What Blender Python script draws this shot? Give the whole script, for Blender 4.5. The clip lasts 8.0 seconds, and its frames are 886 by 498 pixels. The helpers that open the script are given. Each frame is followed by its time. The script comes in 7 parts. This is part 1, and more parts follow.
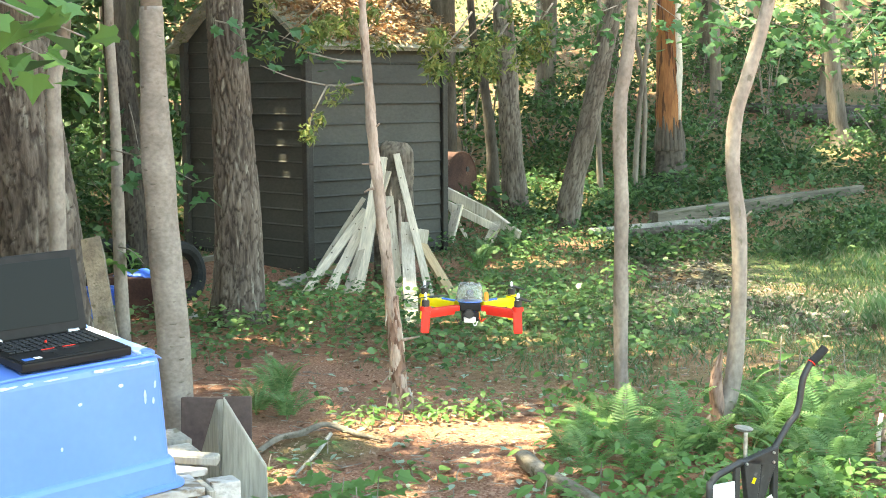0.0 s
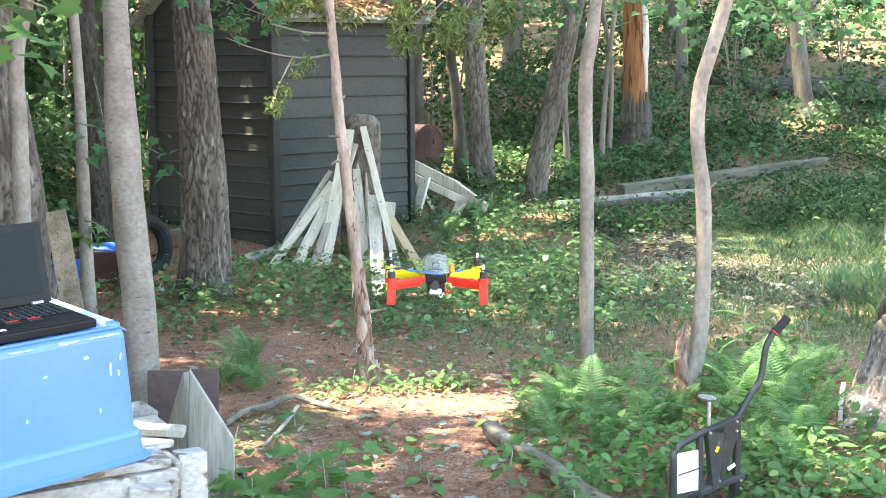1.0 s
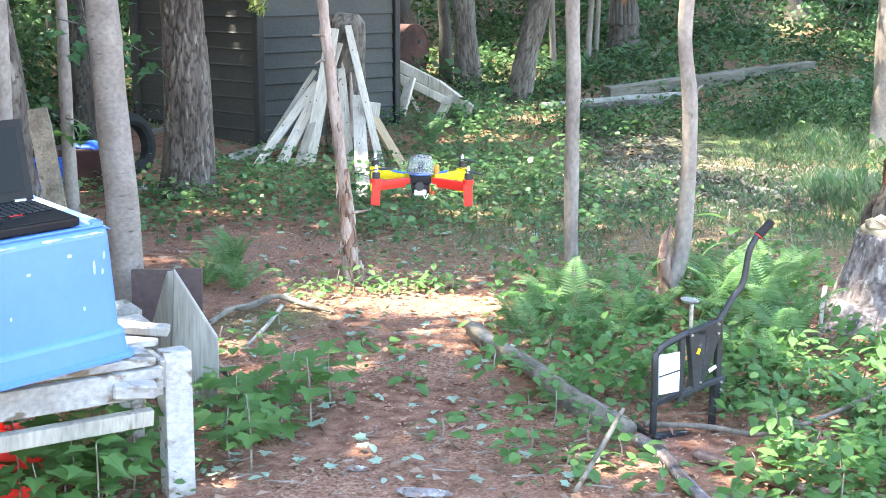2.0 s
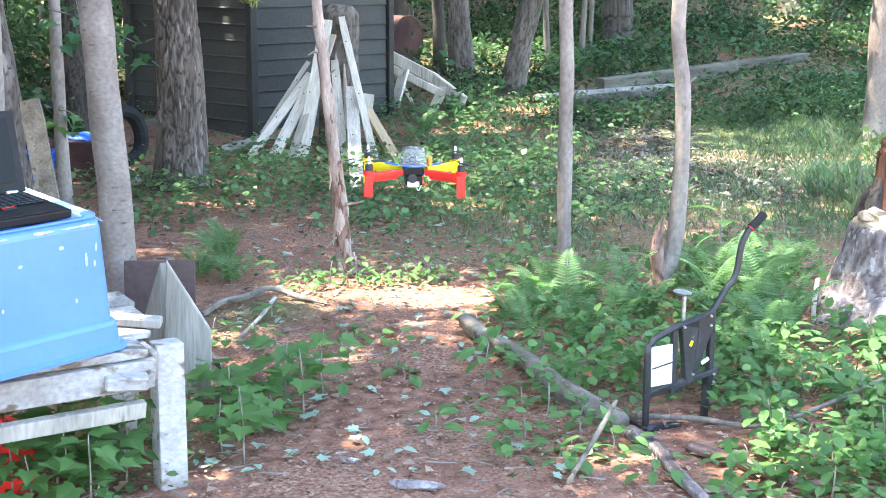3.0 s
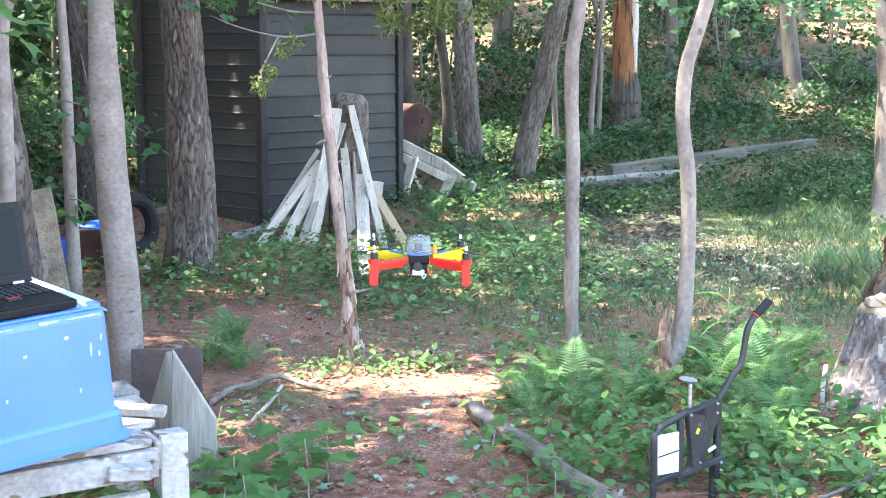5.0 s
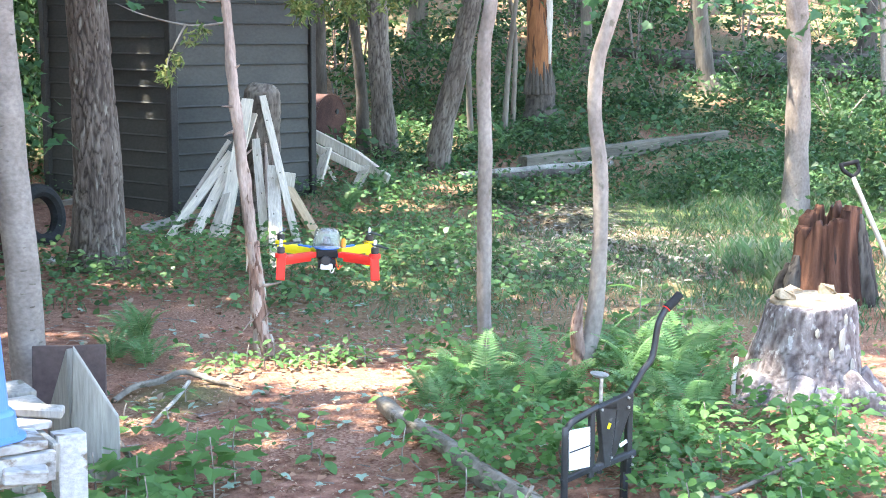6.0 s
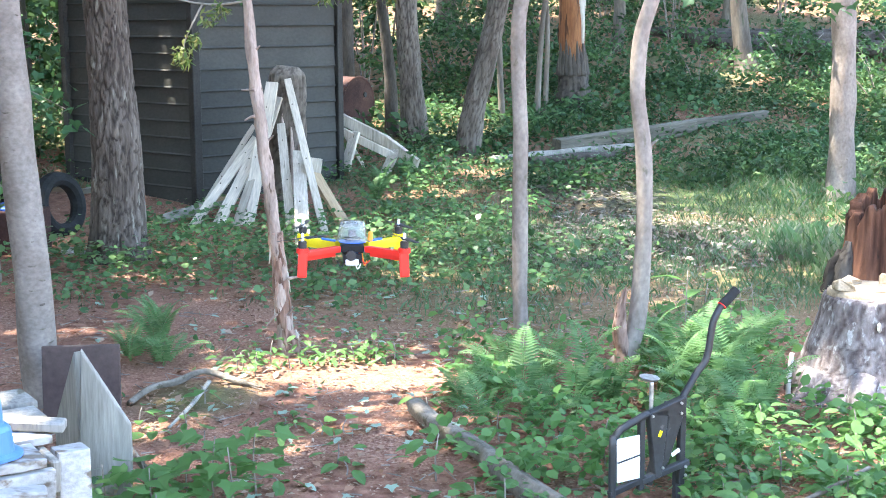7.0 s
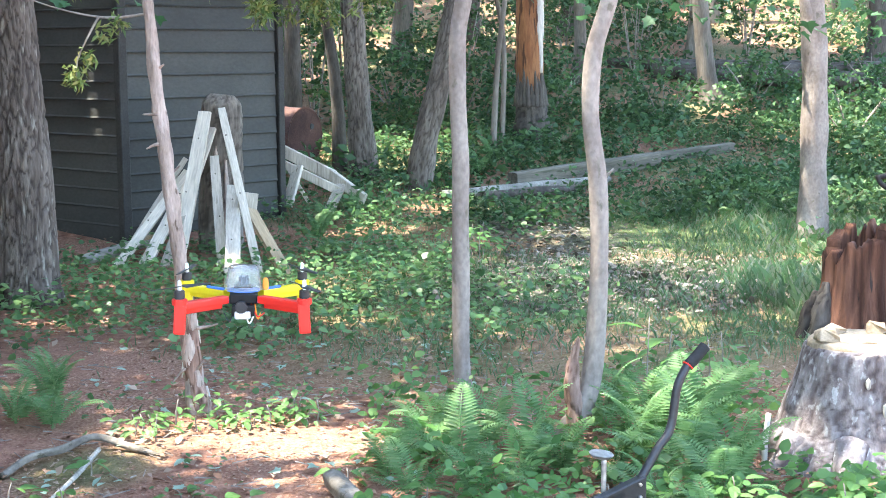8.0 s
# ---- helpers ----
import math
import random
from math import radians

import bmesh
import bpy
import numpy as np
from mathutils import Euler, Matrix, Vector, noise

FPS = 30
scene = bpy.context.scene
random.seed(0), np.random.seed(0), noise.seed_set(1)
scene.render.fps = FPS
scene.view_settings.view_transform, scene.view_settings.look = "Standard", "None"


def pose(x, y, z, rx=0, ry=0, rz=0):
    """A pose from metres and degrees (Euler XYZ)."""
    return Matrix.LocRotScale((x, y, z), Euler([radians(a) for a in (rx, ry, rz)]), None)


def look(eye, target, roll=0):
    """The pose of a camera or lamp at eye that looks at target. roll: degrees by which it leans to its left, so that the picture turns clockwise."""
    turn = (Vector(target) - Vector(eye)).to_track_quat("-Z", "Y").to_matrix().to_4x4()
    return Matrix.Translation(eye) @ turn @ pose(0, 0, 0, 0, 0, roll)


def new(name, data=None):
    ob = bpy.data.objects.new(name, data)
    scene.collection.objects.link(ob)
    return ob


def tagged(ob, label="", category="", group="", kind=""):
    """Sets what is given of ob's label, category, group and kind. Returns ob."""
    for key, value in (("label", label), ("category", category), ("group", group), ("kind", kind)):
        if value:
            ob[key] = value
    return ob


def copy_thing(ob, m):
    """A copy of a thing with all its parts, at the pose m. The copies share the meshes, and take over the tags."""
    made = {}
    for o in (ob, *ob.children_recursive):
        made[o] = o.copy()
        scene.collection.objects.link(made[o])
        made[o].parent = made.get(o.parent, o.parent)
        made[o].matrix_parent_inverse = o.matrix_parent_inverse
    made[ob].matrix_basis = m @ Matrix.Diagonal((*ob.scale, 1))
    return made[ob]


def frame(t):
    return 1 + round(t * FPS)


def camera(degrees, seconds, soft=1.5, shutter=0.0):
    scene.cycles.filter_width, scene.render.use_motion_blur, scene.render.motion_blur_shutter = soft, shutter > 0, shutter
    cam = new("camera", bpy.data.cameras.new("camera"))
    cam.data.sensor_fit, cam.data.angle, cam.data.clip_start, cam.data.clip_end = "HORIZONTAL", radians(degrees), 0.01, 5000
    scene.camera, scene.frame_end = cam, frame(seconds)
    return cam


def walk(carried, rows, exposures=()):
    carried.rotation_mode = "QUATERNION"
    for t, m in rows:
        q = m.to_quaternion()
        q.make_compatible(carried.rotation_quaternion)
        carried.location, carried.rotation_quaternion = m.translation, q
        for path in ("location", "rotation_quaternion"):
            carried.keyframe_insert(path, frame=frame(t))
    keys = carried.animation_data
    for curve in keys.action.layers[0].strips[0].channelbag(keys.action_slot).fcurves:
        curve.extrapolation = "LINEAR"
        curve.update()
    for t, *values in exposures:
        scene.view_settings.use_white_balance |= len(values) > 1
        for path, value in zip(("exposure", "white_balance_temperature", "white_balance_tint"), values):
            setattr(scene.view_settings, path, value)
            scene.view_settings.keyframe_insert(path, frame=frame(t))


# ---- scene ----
cam = camera(34.83, 8.0, soft=1.0)
PATH = [
    (0, pose(-0.028, 0.009, 1.597) @ pose(0, 0, 0, 0, 0, 1.592) @ pose(0, 0, 0, 83.579) @ pose(0, 0, 0, 0, 0, -0.331)),
    (0.5, pose(-0.011, -0.008, 1.596) @ pose(0, 0, 0, 0, 0, 0.983) @ pose(0, 0, 0, 84.289) @ pose(0, 0, 0, 0, 0, -0.259)),
    (1, pose(-0.019, -0.004, 1.593) @ pose(0, 0, 0, 0, 0, 0.299) @ pose(0, 0, 0, 82.488) @ pose(0, 0, 0, 0, 0, -0.348)),
    (1.5, pose(-0.015, -0.008, 1.587) @ pose(0, 0, 0, 0, 0, -0.284) @ pose(0, 0, 0, 81.517) @ pose(0, 0, 0, 0, 0, -0.205)),
    (1.7, pose(-0.021, -0.001, 1.589) @ pose(0, 0, 0, 0, 0, -0.260) @ pose(0, 0, 0, 79.371) @ pose(0, 0, 0, 0, 0, 0.039)),
    (2.8, pose(-0.018, 0.010, 1.590) @ pose(0, 0, 0, 0, 0, -0.479) @ pose(0, 0, 0, 77.953) @ pose(0, 0, 0, 0, 0, 0.386)),
    (3, pose(-0.017, 0.008, 1.591) @ pose(0, 0, 0, 0, 0, -0.600) @ pose(0, 0, 0, 78.154) @ pose(0, 0, 0, 0, 0, 0.291)),
    (3.5, pose(-0.014, 0.020, 1.614) @ pose(0, 0, 0, 0, 0, -0.917) @ pose(0, 0, 0, 79.966) @ pose(0, 0, 0, 0, 0, 0.186)),
    (4, pose(-0.018, 0.008, 1.599) @ pose(0, 0, 0, 0, 0, -0.664) @ pose(0, 0, 0, 81.947) @ pose(0, 0, 0, 0, 0, 0.186)),
    (4.5, pose(0.000, 0.000, 1.600) @ pose(0, 0, 0, 0, 0, 0.000) @ pose(0, 0, 0, 82.000) @ pose(0, 0, 0, 0, 0, -0.000)),
    (5.8, pose(0.022, -0.010, 1.606) @ pose(0, 0, 0, 0, 0, -1.334) @ pose(0, 0, 0, 80.830) @ pose(0, 0, 0, 0, 0, 0.029)),
    (6, pose(0.037, 0.077, 1.601) @ pose(0, 0, 0, 0, 0, -3.486) @ pose(0, 0, 0, 81.247) @ pose(0, 0, 0, 0, 0, 0.394)),
    (6.5, pose(0.040, 0.455, 1.565) @ pose(0, 0, 0, 0, 0, -1.300) @ pose(0, 0, 0, 81.140) @ pose(0, 0, 0, 0, 0, -0.127)),
    (7, pose(0.044, 0.456, 1.577) @ pose(0, 0, 0, 0, 0, -2.250) @ pose(0, 0, 0, 80.540) @ pose(0, 0, 0, 0, 0, -0.204)),
    (7.5, pose(0.184, 1.223, 1.454) @ pose(0, 0, 0, 0, 0, -2.390) @ pose(0, 0, 0, 81.638) @ pose(0, 0, 0, 0, 0, -0.625)),
    (8, pose(0.225, 1.204, 1.486) @ pose(0, 0, 0, 0, 0, -3.614) @ pose(0, 0, 0, 82.007) @ pose(0, 0, 0, 0, 0, -0.197)),
]
TINTS = [(0, -0.03, 9100, -2), (0.5, 0.0, 8700, -1), (1, 0.05, 7600, 3), (1.7, 0.12, 7000, 7), (3, 0.1, 6750, 10), (4.5, 0.03, 6700, 11), (6, 0.05, 6700, 9), (7, 0.05, 6600, 9), (8, -0.02, 6650, 8)]
LIGHT_STOPS = 3.35
walk(cam, PATH, [(t, LIGHT_STOPS + e, k, c) for t, e, k, c in TINTS])

# ---- light ----
SUN_DIR = Vector((-0.37, 0.04, 0.93)).normalized()
world = bpy.data.worlds.new("world")
scene.world = world
world.use_nodes = True
wn = world.node_tree
sky = wn.nodes.new("ShaderNodeTexSky")
sky.sky_type = "NISHITA"
sky.sun_disc = False
sky.sun_elevation = math.asin(SUN_DIR.z)
sky.sun_rotation = math.atan2(SUN_DIR.x, SUN_DIR.y) % (2 * math.pi)
wn.links.new(sky.outputs[0], wn.nodes["Background"].inputs[0])
wn.nodes["Background"].inputs[1].default_value = 0.15
sun_data = bpy.data.lights.new("sun", "SUN")
sun_data.energy = 3.0
sun_data.angle = radians(0.53)
sun_data.color = (1.0, 0.95, 0.86)
sun = new("sun", sun_data)
sun.matrix_world = look(Vector((0, 8, 0)) + SUN_DIR * 40, (0, 8, 0))

# ---- materials ----


def nodes(name):
    m = bpy.data.materials.new(name)
    m.use_nodes = True
    nt = m.node_tree
    return m, nt, nt.nodes["Principled BSDF"]


def surf(name, c1, c2, scale=8.0, rough=0.8, metal=0.0, bump=0.3, fine=60.0, stretch=(1, 1, 1), c3=None, c3_at=0.62, vary=0.25, spec=0.3, bumpdist=0.01, furrow=False):
    """Two colours mixed by coarse noise, a third in stains, fine grain in value and relief, a shift for each object."""
    grain = 0.25 if bump > 0.05 else 0.04
    m, nt, b = nodes(name)
    N, L = nt.nodes, nt.links
    tc = N.new("ShaderNodeTexCoord")
    mp = N.new("ShaderNodeMapping")
    mp.inputs["Scale"].default_value = stretch
    L.new(tc.outputs["Object"], mp.inputs[0])
    info = N.new("ShaderNodeObjectInfo")
    off = N.new("ShaderNodeVectorMath")
    off.operation = "MULTIPLY_ADD"
    off.inputs[1].default_value = (1, 1, 1)
    sc = N.new("ShaderNodeVectorMath")
    sc.operation = "SCALE"
    sc.inputs[0].default_value = (37, 17, 23)
    L.new(info.outputs["Random"], sc.inputs["Scale"])
    L.new(mp.outputs[0], off.inputs[0])
    L.new(sc.outputs[0], off.inputs[2])
    n1 = N.new("ShaderNodeTexNoise")
    n1.inputs["Scale"].default_value = scale
    n1.inputs["Detail"].default_value = 6
    L.new(off.outputs[0], n1.inputs["Vector"])
    n2 = N.new("ShaderNodeTexNoise")
    n2.inputs["Scale"].default_value = fine
    n2.inputs["Detail"].default_value = 5
    L.new(off.outputs[0], n2.inputs["Vector"])
    ramp = N.new("ShaderNodeValToRGB")
    ramp.color_ramp.elements[0].position, ramp.color_ramp.elements[1].position = 0.35, 0.65
    ramp.color_ramp.elements[0].color, ramp.color_ramp.elements[1].color = (*c1, 1), (*c2, 1)
    L.new(n1.outputs["Fac"], ramp.inputs[0])
    col = ramp.outputs[0]
    if c3:
        n3 = N.new("ShaderNodeTexNoise")
        n3.inputs["Scale"].default_value = scale * 2.3
        n3.inputs["Detail"].default_value = 8
        L.new(off.outputs[0], n3.inputs["Vector"])
        r3 = N.new("ShaderNodeValToRGB")
        r3.color_ramp.elements[0].position, r3.color_ramp.elements[1].position = c3_at, c3_at + 0.06
        L.new(n3.outputs["Fac"], r3.inputs[0])
        mx = N.new("ShaderNodeMix")
        mx.data_type = "RGBA"
        L.new(r3.outputs[0], mx.inputs["Factor"])
        L.new(col, mx.inputs["A"])
        mx.inputs["B"].default_value = (*c3, 1)
        col = mx.outputs["Result"]
    hsv = N.new("ShaderNodeHueSaturation")
    mr = N.new("ShaderNodeMapRange")
    mr.inputs["To Min"].default_value, mr.inputs["To Max"].default_value = 1 - vary * 0.5, 1 + vary * 0.5
    L.new(info.outputs["Random"], mr.inputs["Value"])
    mr2 = N.new("ShaderNodeMapRange")
    mr2.inputs["From Min"].default_value, mr2.inputs["From Max"].default_value = 0.25, 0.75
    mr2.inputs["To Min"].default_value, mr2.inputs["To Max"].default_value = 1 - grain, 1 + grain
    L.new(n2.outputs["Fac"], mr2.inputs["Value"])
    ml = N.new("ShaderNodeMath")
    ml.operation = "MULTIPLY"
    L.new(mr.outputs[0], ml.inputs[0])
    L.new(mr2.outputs[0], ml.inputs[1])
    L.new(ml.outputs[0], hsv.inputs["Value"])
    L.new(col, hsv.inputs["Color"])
    out = hsv.outputs[0]
    # Crack colour: darker inner bark, with the furrows' missing shade painted in as well.
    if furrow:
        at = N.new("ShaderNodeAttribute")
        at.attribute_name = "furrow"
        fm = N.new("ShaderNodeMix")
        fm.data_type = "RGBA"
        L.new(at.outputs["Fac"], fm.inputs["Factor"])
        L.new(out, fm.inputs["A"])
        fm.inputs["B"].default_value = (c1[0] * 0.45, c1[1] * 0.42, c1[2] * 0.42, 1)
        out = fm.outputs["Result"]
    L.new(out, b.inputs["Base Color"])
    b.inputs["Roughness"].default_value = rough
    b.inputs["Metallic"].default_value = metal
    b.inputs["Specular IOR Level"].default_value = spec
    if bump:
        bp = N.new("ShaderNodeBump")
        bp.inputs["Strength"].default_value = bump
        bp.inputs["Distance"].default_value = bumpdist
        add = N.new("ShaderNodeMath")
        L.new(n1.outputs["Fac"], add.inputs[0])
        L.new(n2.outputs["Fac"], add.inputs[1])
        L.new(add.outputs[0], bp.inputs["Height"])
        L.new(bp.outputs[0], b.inputs["Normal"])
    return m


def leafy(name, stops, trans=0.35, rough=0.5):
    """Leaves: a colour of its own for each leaf, light passing through."""
    m, nt, b = nodes(name)
    N, L = nt.nodes, nt.links
    geo = N.new("ShaderNodeNewGeometry")
    ramp = N.new("ShaderNodeValToRGB")
    e = ramp.color_ramp.elements
    for i, c in enumerate(stops):
        if i < 2:
            el = e[i]
            el.position = i / (len(stops) - 1)
        else:
            el = e.new(i / (len(stops) - 1))
        el.color = (*c, 1)
    e[1].position = 1 / (len(stops) - 1)
    L.new(geo.outputs["Random Per Island"], ramp.inputs[0])
    tc = N.new("ShaderNodeTexCoord")
    n = N.new("ShaderNodeTexNoise")
    n.inputs["Scale"].default_value = 1.3
    L.new(tc.outputs["Object"], n.inputs["Vector"])
    mr = N.new("ShaderNodeMapRange")
    mr.inputs["From Min"].default_value, mr.inputs["From Max"].default_value = 0.3, 0.7
    mr.inputs["To Min"].default_value, mr.inputs["To Max"].default_value = 0.7, 1.3
    L.new(n.outputs["Fac"], mr.inputs["Value"])
    hsv = N.new("ShaderNodeHueSaturation")
    L.new(mr.outputs[0], hsv.inputs["Value"])
    L.new(ramp.outputs[0], hsv.inputs["Color"])
    L.new(hsv.outputs[0], b.inputs["Base Color"])
    b.inputs["Roughness"].default_value = rough
    b.inputs["Specular IOR Level"].default_value = 0.35
    tl = N.new("ShaderNodeBsdfTranslucent")
    L.new(hsv.outputs[0], tl.inputs["Color"])
    mix = N.new("ShaderNodeMixShader")
    mix.inputs[0].default_value = trans
    L.new(b.outputs[0], mix.inputs[1])
    L.new(tl.outputs[0], mix.inputs[2])
    L.new(mix.outputs[0], N["Material Output"].inputs["Surface"])
    return m


M_BARK_PINE = surf("bark_pine", (0.095, 0.073, 0.060), (0.185, 0.15, 0.124), 10, 0.95, bump=0.9, fine=70, stretch=(1, 1, 0.25), c3=(0.27, 0.24, 0.20), c3_at=0.6, furrow=True)
M_BARK_GREY = surf("bark_grey", (0.215, 0.178, 0.152), (0.29, 0.248, 0.215), 5, 0.85, bump=0.2, fine=45, stretch=(1, 1, 1.5), c3=(0.13, 0.10, 0.085), c3_at=0.69)
M_BARK_PALE = surf("bark_pale", (0.20, 0.163, 0.14), (0.30, 0.255, 0.22), 7, 0.85, bump=0.35, fine=50, stretch=(1, 1, 0.7), c3=(0.15, 0.13, 0.10), c3_at=0.64)
M_BARK_DARK = surf("bark_dark", (0.06, 0.05, 0.042), (0.13, 0.11, 0.09), 9, 0.95, bump=0.8, fine=60, stretch=(1, 1, 0.3), furrow=True)
M_BARK_MID = surf("bark_mid", (0.115, 0.093, 0.075), (0.21, 0.18, 0.148), 9, 0.95, bump=0.8, fine=60, stretch=(1, 1, 0.22), c3=(0.09, 0.10, 0.065), c3_at=0.66, furrow=True)
M_DEADWOOD = surf("dead_wood", (0.25, 0.185, 0.15), (0.42, 0.325, 0.275), 14, 0.9, bump=0.6, fine=90, stretch=(1, 1, 0.3), c3=(0.12, 0.08, 0.06), c3_at=0.62)
M_REDBARK = surf("peeling_red_bark", (0.23, 0.135, 0.10), (0.40, 0.275, 0.22), 16, 0.95, bump=0.9, fine=90, stretch=(1, 1, 0.25), c3=(0.13, 0.07, 0.05), c3_at=0.6, furrow=True)
M_BAREWOOD = surf("bare_wood", (0.160, 0.058, 0.022), (0.264, 0.116, 0.048), 10, 0.8, bump=0.6, fine=70, stretch=(1, 1, 0.15), c3=(0.072, 0.031, 0.015), c3_at=0.57)
M_SAPWOOD = surf("sapwood", (0.50, 0.43, 0.36), (0.62, 0.56, 0.48), 10, 0.85, bump=0.4, fine=70, stretch=(1, 1, 0.2))
M_ROTTEN = surf("rotten_wood", (0.10, 0.045, 0.028), (0.22, 0.10, 0.06), 9, 0.95, bump=1.0, fine=60, stretch=(1, 1, 0.2), c3=(0.035, 0.025, 0.02), c3_at=0.6, furrow=True)
M_STUMP = surf("stump_bark", (0.17, 0.135, 0.13), (0.30, 0.265, 0.255), 16, 0.95, bump=0.9, fine=70, stretch=(1, 1, 0.6), c3=(0.42, 0.40, 0.385), c3_at=0.58, furrow=True)
M_CUTWOOD = surf("cut_wood", (0.24, 0.185, 0.125), (0.37, 0.295, 0.205), 12, 0.9, bump=0.6, fine=90, c3=(0.16, 0.12, 0.09))
M_PLANK = surf("weathered_plank", (0.42, 0.365, 0.295), (0.61, 0.54, 0.445), 9, 0.9, bump=0.4, fine=90, stretch=(1, 1, 0.12), c3=(0.22, 0.19, 0.15), c3_at=0.66, vary=0.35)
M_PLANK_BROWN = surf("brown_plank", (0.34, 0.24, 0.14), (0.44, 0.33, 0.21), 9, 0.85, bump=0.3, fine=90, stretch=(1, 1, 0.12))
M_GREYWOOD = surf("grey_weathered_wood", (0.22, 0.205, 0.175), (0.38, 0.355, 0.31), 6, 0.95, bump=0.6, fine=80, stretch=(1, 1, 0.1), c3=(0.17, 0.15, 0.11), c3_at=0.62)
M_BENCH = surf("peeling_white_paint", (0.30, 0.28, 0.26), (0.46, 0.445, 0.425), 8, 0.85, bump=0.5, fine=80, stretch=(0.35, 0.8, 0.8), c3=(0.17, 0.135, 0.10), c3_at=0.545, vary=0.35)
M_SIDING = surf("siding_dark_green_grey", (0.027, 0.027, 0.023), (0.041, 0.040, 0.034), 3, 0.62, bump=0.12, fine=50, stretch=(0.6, 0.6, 1), c3=(0.036, 0.033, 0.029), c3_at=0.66, vary=0.18, spec=0.5)
M_TRIM = surf("dark_trim", (0.032, 0.03, 0.027), (0.048, 0.045, 0.04), 5, 0.7, bump=0.2)
M_SHINGLE = surf("mossy_shingle", (0.20, 0.20, 0.16), (0.33, 0.31, 0.26), 9, 0.95, bump=0.6, fine=70, c3=(0.16, 0.19, 0.08), c3_at=0.58)
M_RUST = surf("rusty_steel", (0.06, 0.03, 0.026), (0.11, 0.055, 0.045), 5, 0.75, metal=0.2, bump=0.3, fine=60, c3=(0.21, 0.12, 0.09), c3_at=0.64)
M_RUSTPLATE = surf("brown_panel", (0.075, 0.05, 0.048), (0.11, 0.078, 0.07), 4, 0.6, metal=0.1, bump=0.15, fine=50)
M_BIN = surf("blue_plastic", (0.085, 0.215, 0.66), (0.11, 0.25, 0.70), 2, 0.35, bump=0.02, fine=40, vary=0.0, spec=0.5)
# Scuffs and wear; also the pale colour painted where sun whitens the tub.
M_SCUFF_GLARE = surf("scuff_and_sun_glare", (0.34, 0.48, 0.77), (0.50, 0.62, 0.84), 40, 0.6, bump=0.0)
M_LAPTOP = surf("black_matt_plastic", (0.010, 0.010, 0.011), (0.016, 0.016, 0.017), 20, 0.5, bump=0.05, spec=0.2, vary=0.1)
M_KEY = surf("key_plastic", (0.010, 0.010, 0.011), (0.017, 0.017, 0.018), 20, 0.45, bump=0.0, spec=0.5)
M_RED = surf("red_plastic", (0.72, 0.022, 0.014), (0.80, 0.032, 0.02), 6, 0.4, bump=0.03, vary=0.05, spec=0.5)
M_YELLOW = surf("yellow_plastic", (0.80, 0.62, 0.01), (0.85, 0.68, 0.02), 6, 0.4, bump=0.03, vary=0.05, spec=0.5)
M_BLUEP = surf("blue_anodised", (0.05, 0.16, 0.55), (0.07, 0.2, 0.62), 8, 0.4, bump=0.0)
M_ORANGE = surf("orange_plastic", (0.80, 0.28, 0.03), (0.85, 0.32, 0.05), 8, 0.5, bump=0.0)
M_WHITE = surf("white_plastic", (0.72, 0.72, 0.72), (0.80, 0.80, 0.80), 8, 0.5, bump=0.05)
M_LABEL = surf("white_label", (0.74, 0.74, 0.72), (0.82, 0.82, 0.80), 8, 0.6, bump=0.02)
M_BLACK = surf("black_painted_steel", (0.014, 0.015, 0.017), (0.03, 0.032, 0.036), 9, 0.45, bump=0.1, fine=60, c3=(0.08, 0.08, 0.08), c3_at=0.7, spec=0.5)
M_RUBBER = surf("rubber", (0.012, 0.012, 0.012), (0.022, 0.022, 0.022), 12, 0.8, bump=0.2)
M_STEEL = surf("dull_steel", (0.42, 0.42, 0.42), (0.58, 0.58, 0.57), 15, 0.4, metal=0.85, bump=0.1)
M_PROP = surf("dark_propeller", (0.03, 0.03, 0.032), (0.05, 0.05, 0.05), 15, 0.45, bump=0.0)
M_SHOVEL = surf("blue_grey_shovel", (0.10, 0.16, 0.27), (0.14, 0.21, 0.33), 6, 0.5, bump=0.1)
M_HANDLE = surf("pale_handle", (0.50, 0.46, 0.40), (0.62, 0.58, 0.52), 8, 0.7, bump=0.1, stretch=(1, 1, 0.2))
M_TARP = surf("blue_tarp", (0.02, 0.09, 0.48), (0.03, 0.13, 0.58), 6, 0.5, bump=0.4)
M_STONE = surf("grey_stone", (0.25, 0.24, 0.23), (0.42, 0.41, 0.39), 9, 0.9, bump=0.5)

m_glass, nt_, b_ = nodes("clear_plastic")
b_.inputs["Base Color"].default_value = (0.93, 0.96, 0.97, 1)
b_.inputs["Transmission Weight"].default_value = 0.92
b_.inputs["Roughness"].default_value = 0.08
b_.inputs["IOR"].default_value = 1.25
M_CLEAR = m_glass
m_scr, nt_, b_ = nodes("dark_screen")
b_.inputs["Base Color"].default_value = (0.008, 0.011, 0.012, 1)
b_.inputs["Roughness"].default_value = 0.4
b_.inputs["Specular IOR Level"].default_value = 0.15
M_SCREEN = m_scr

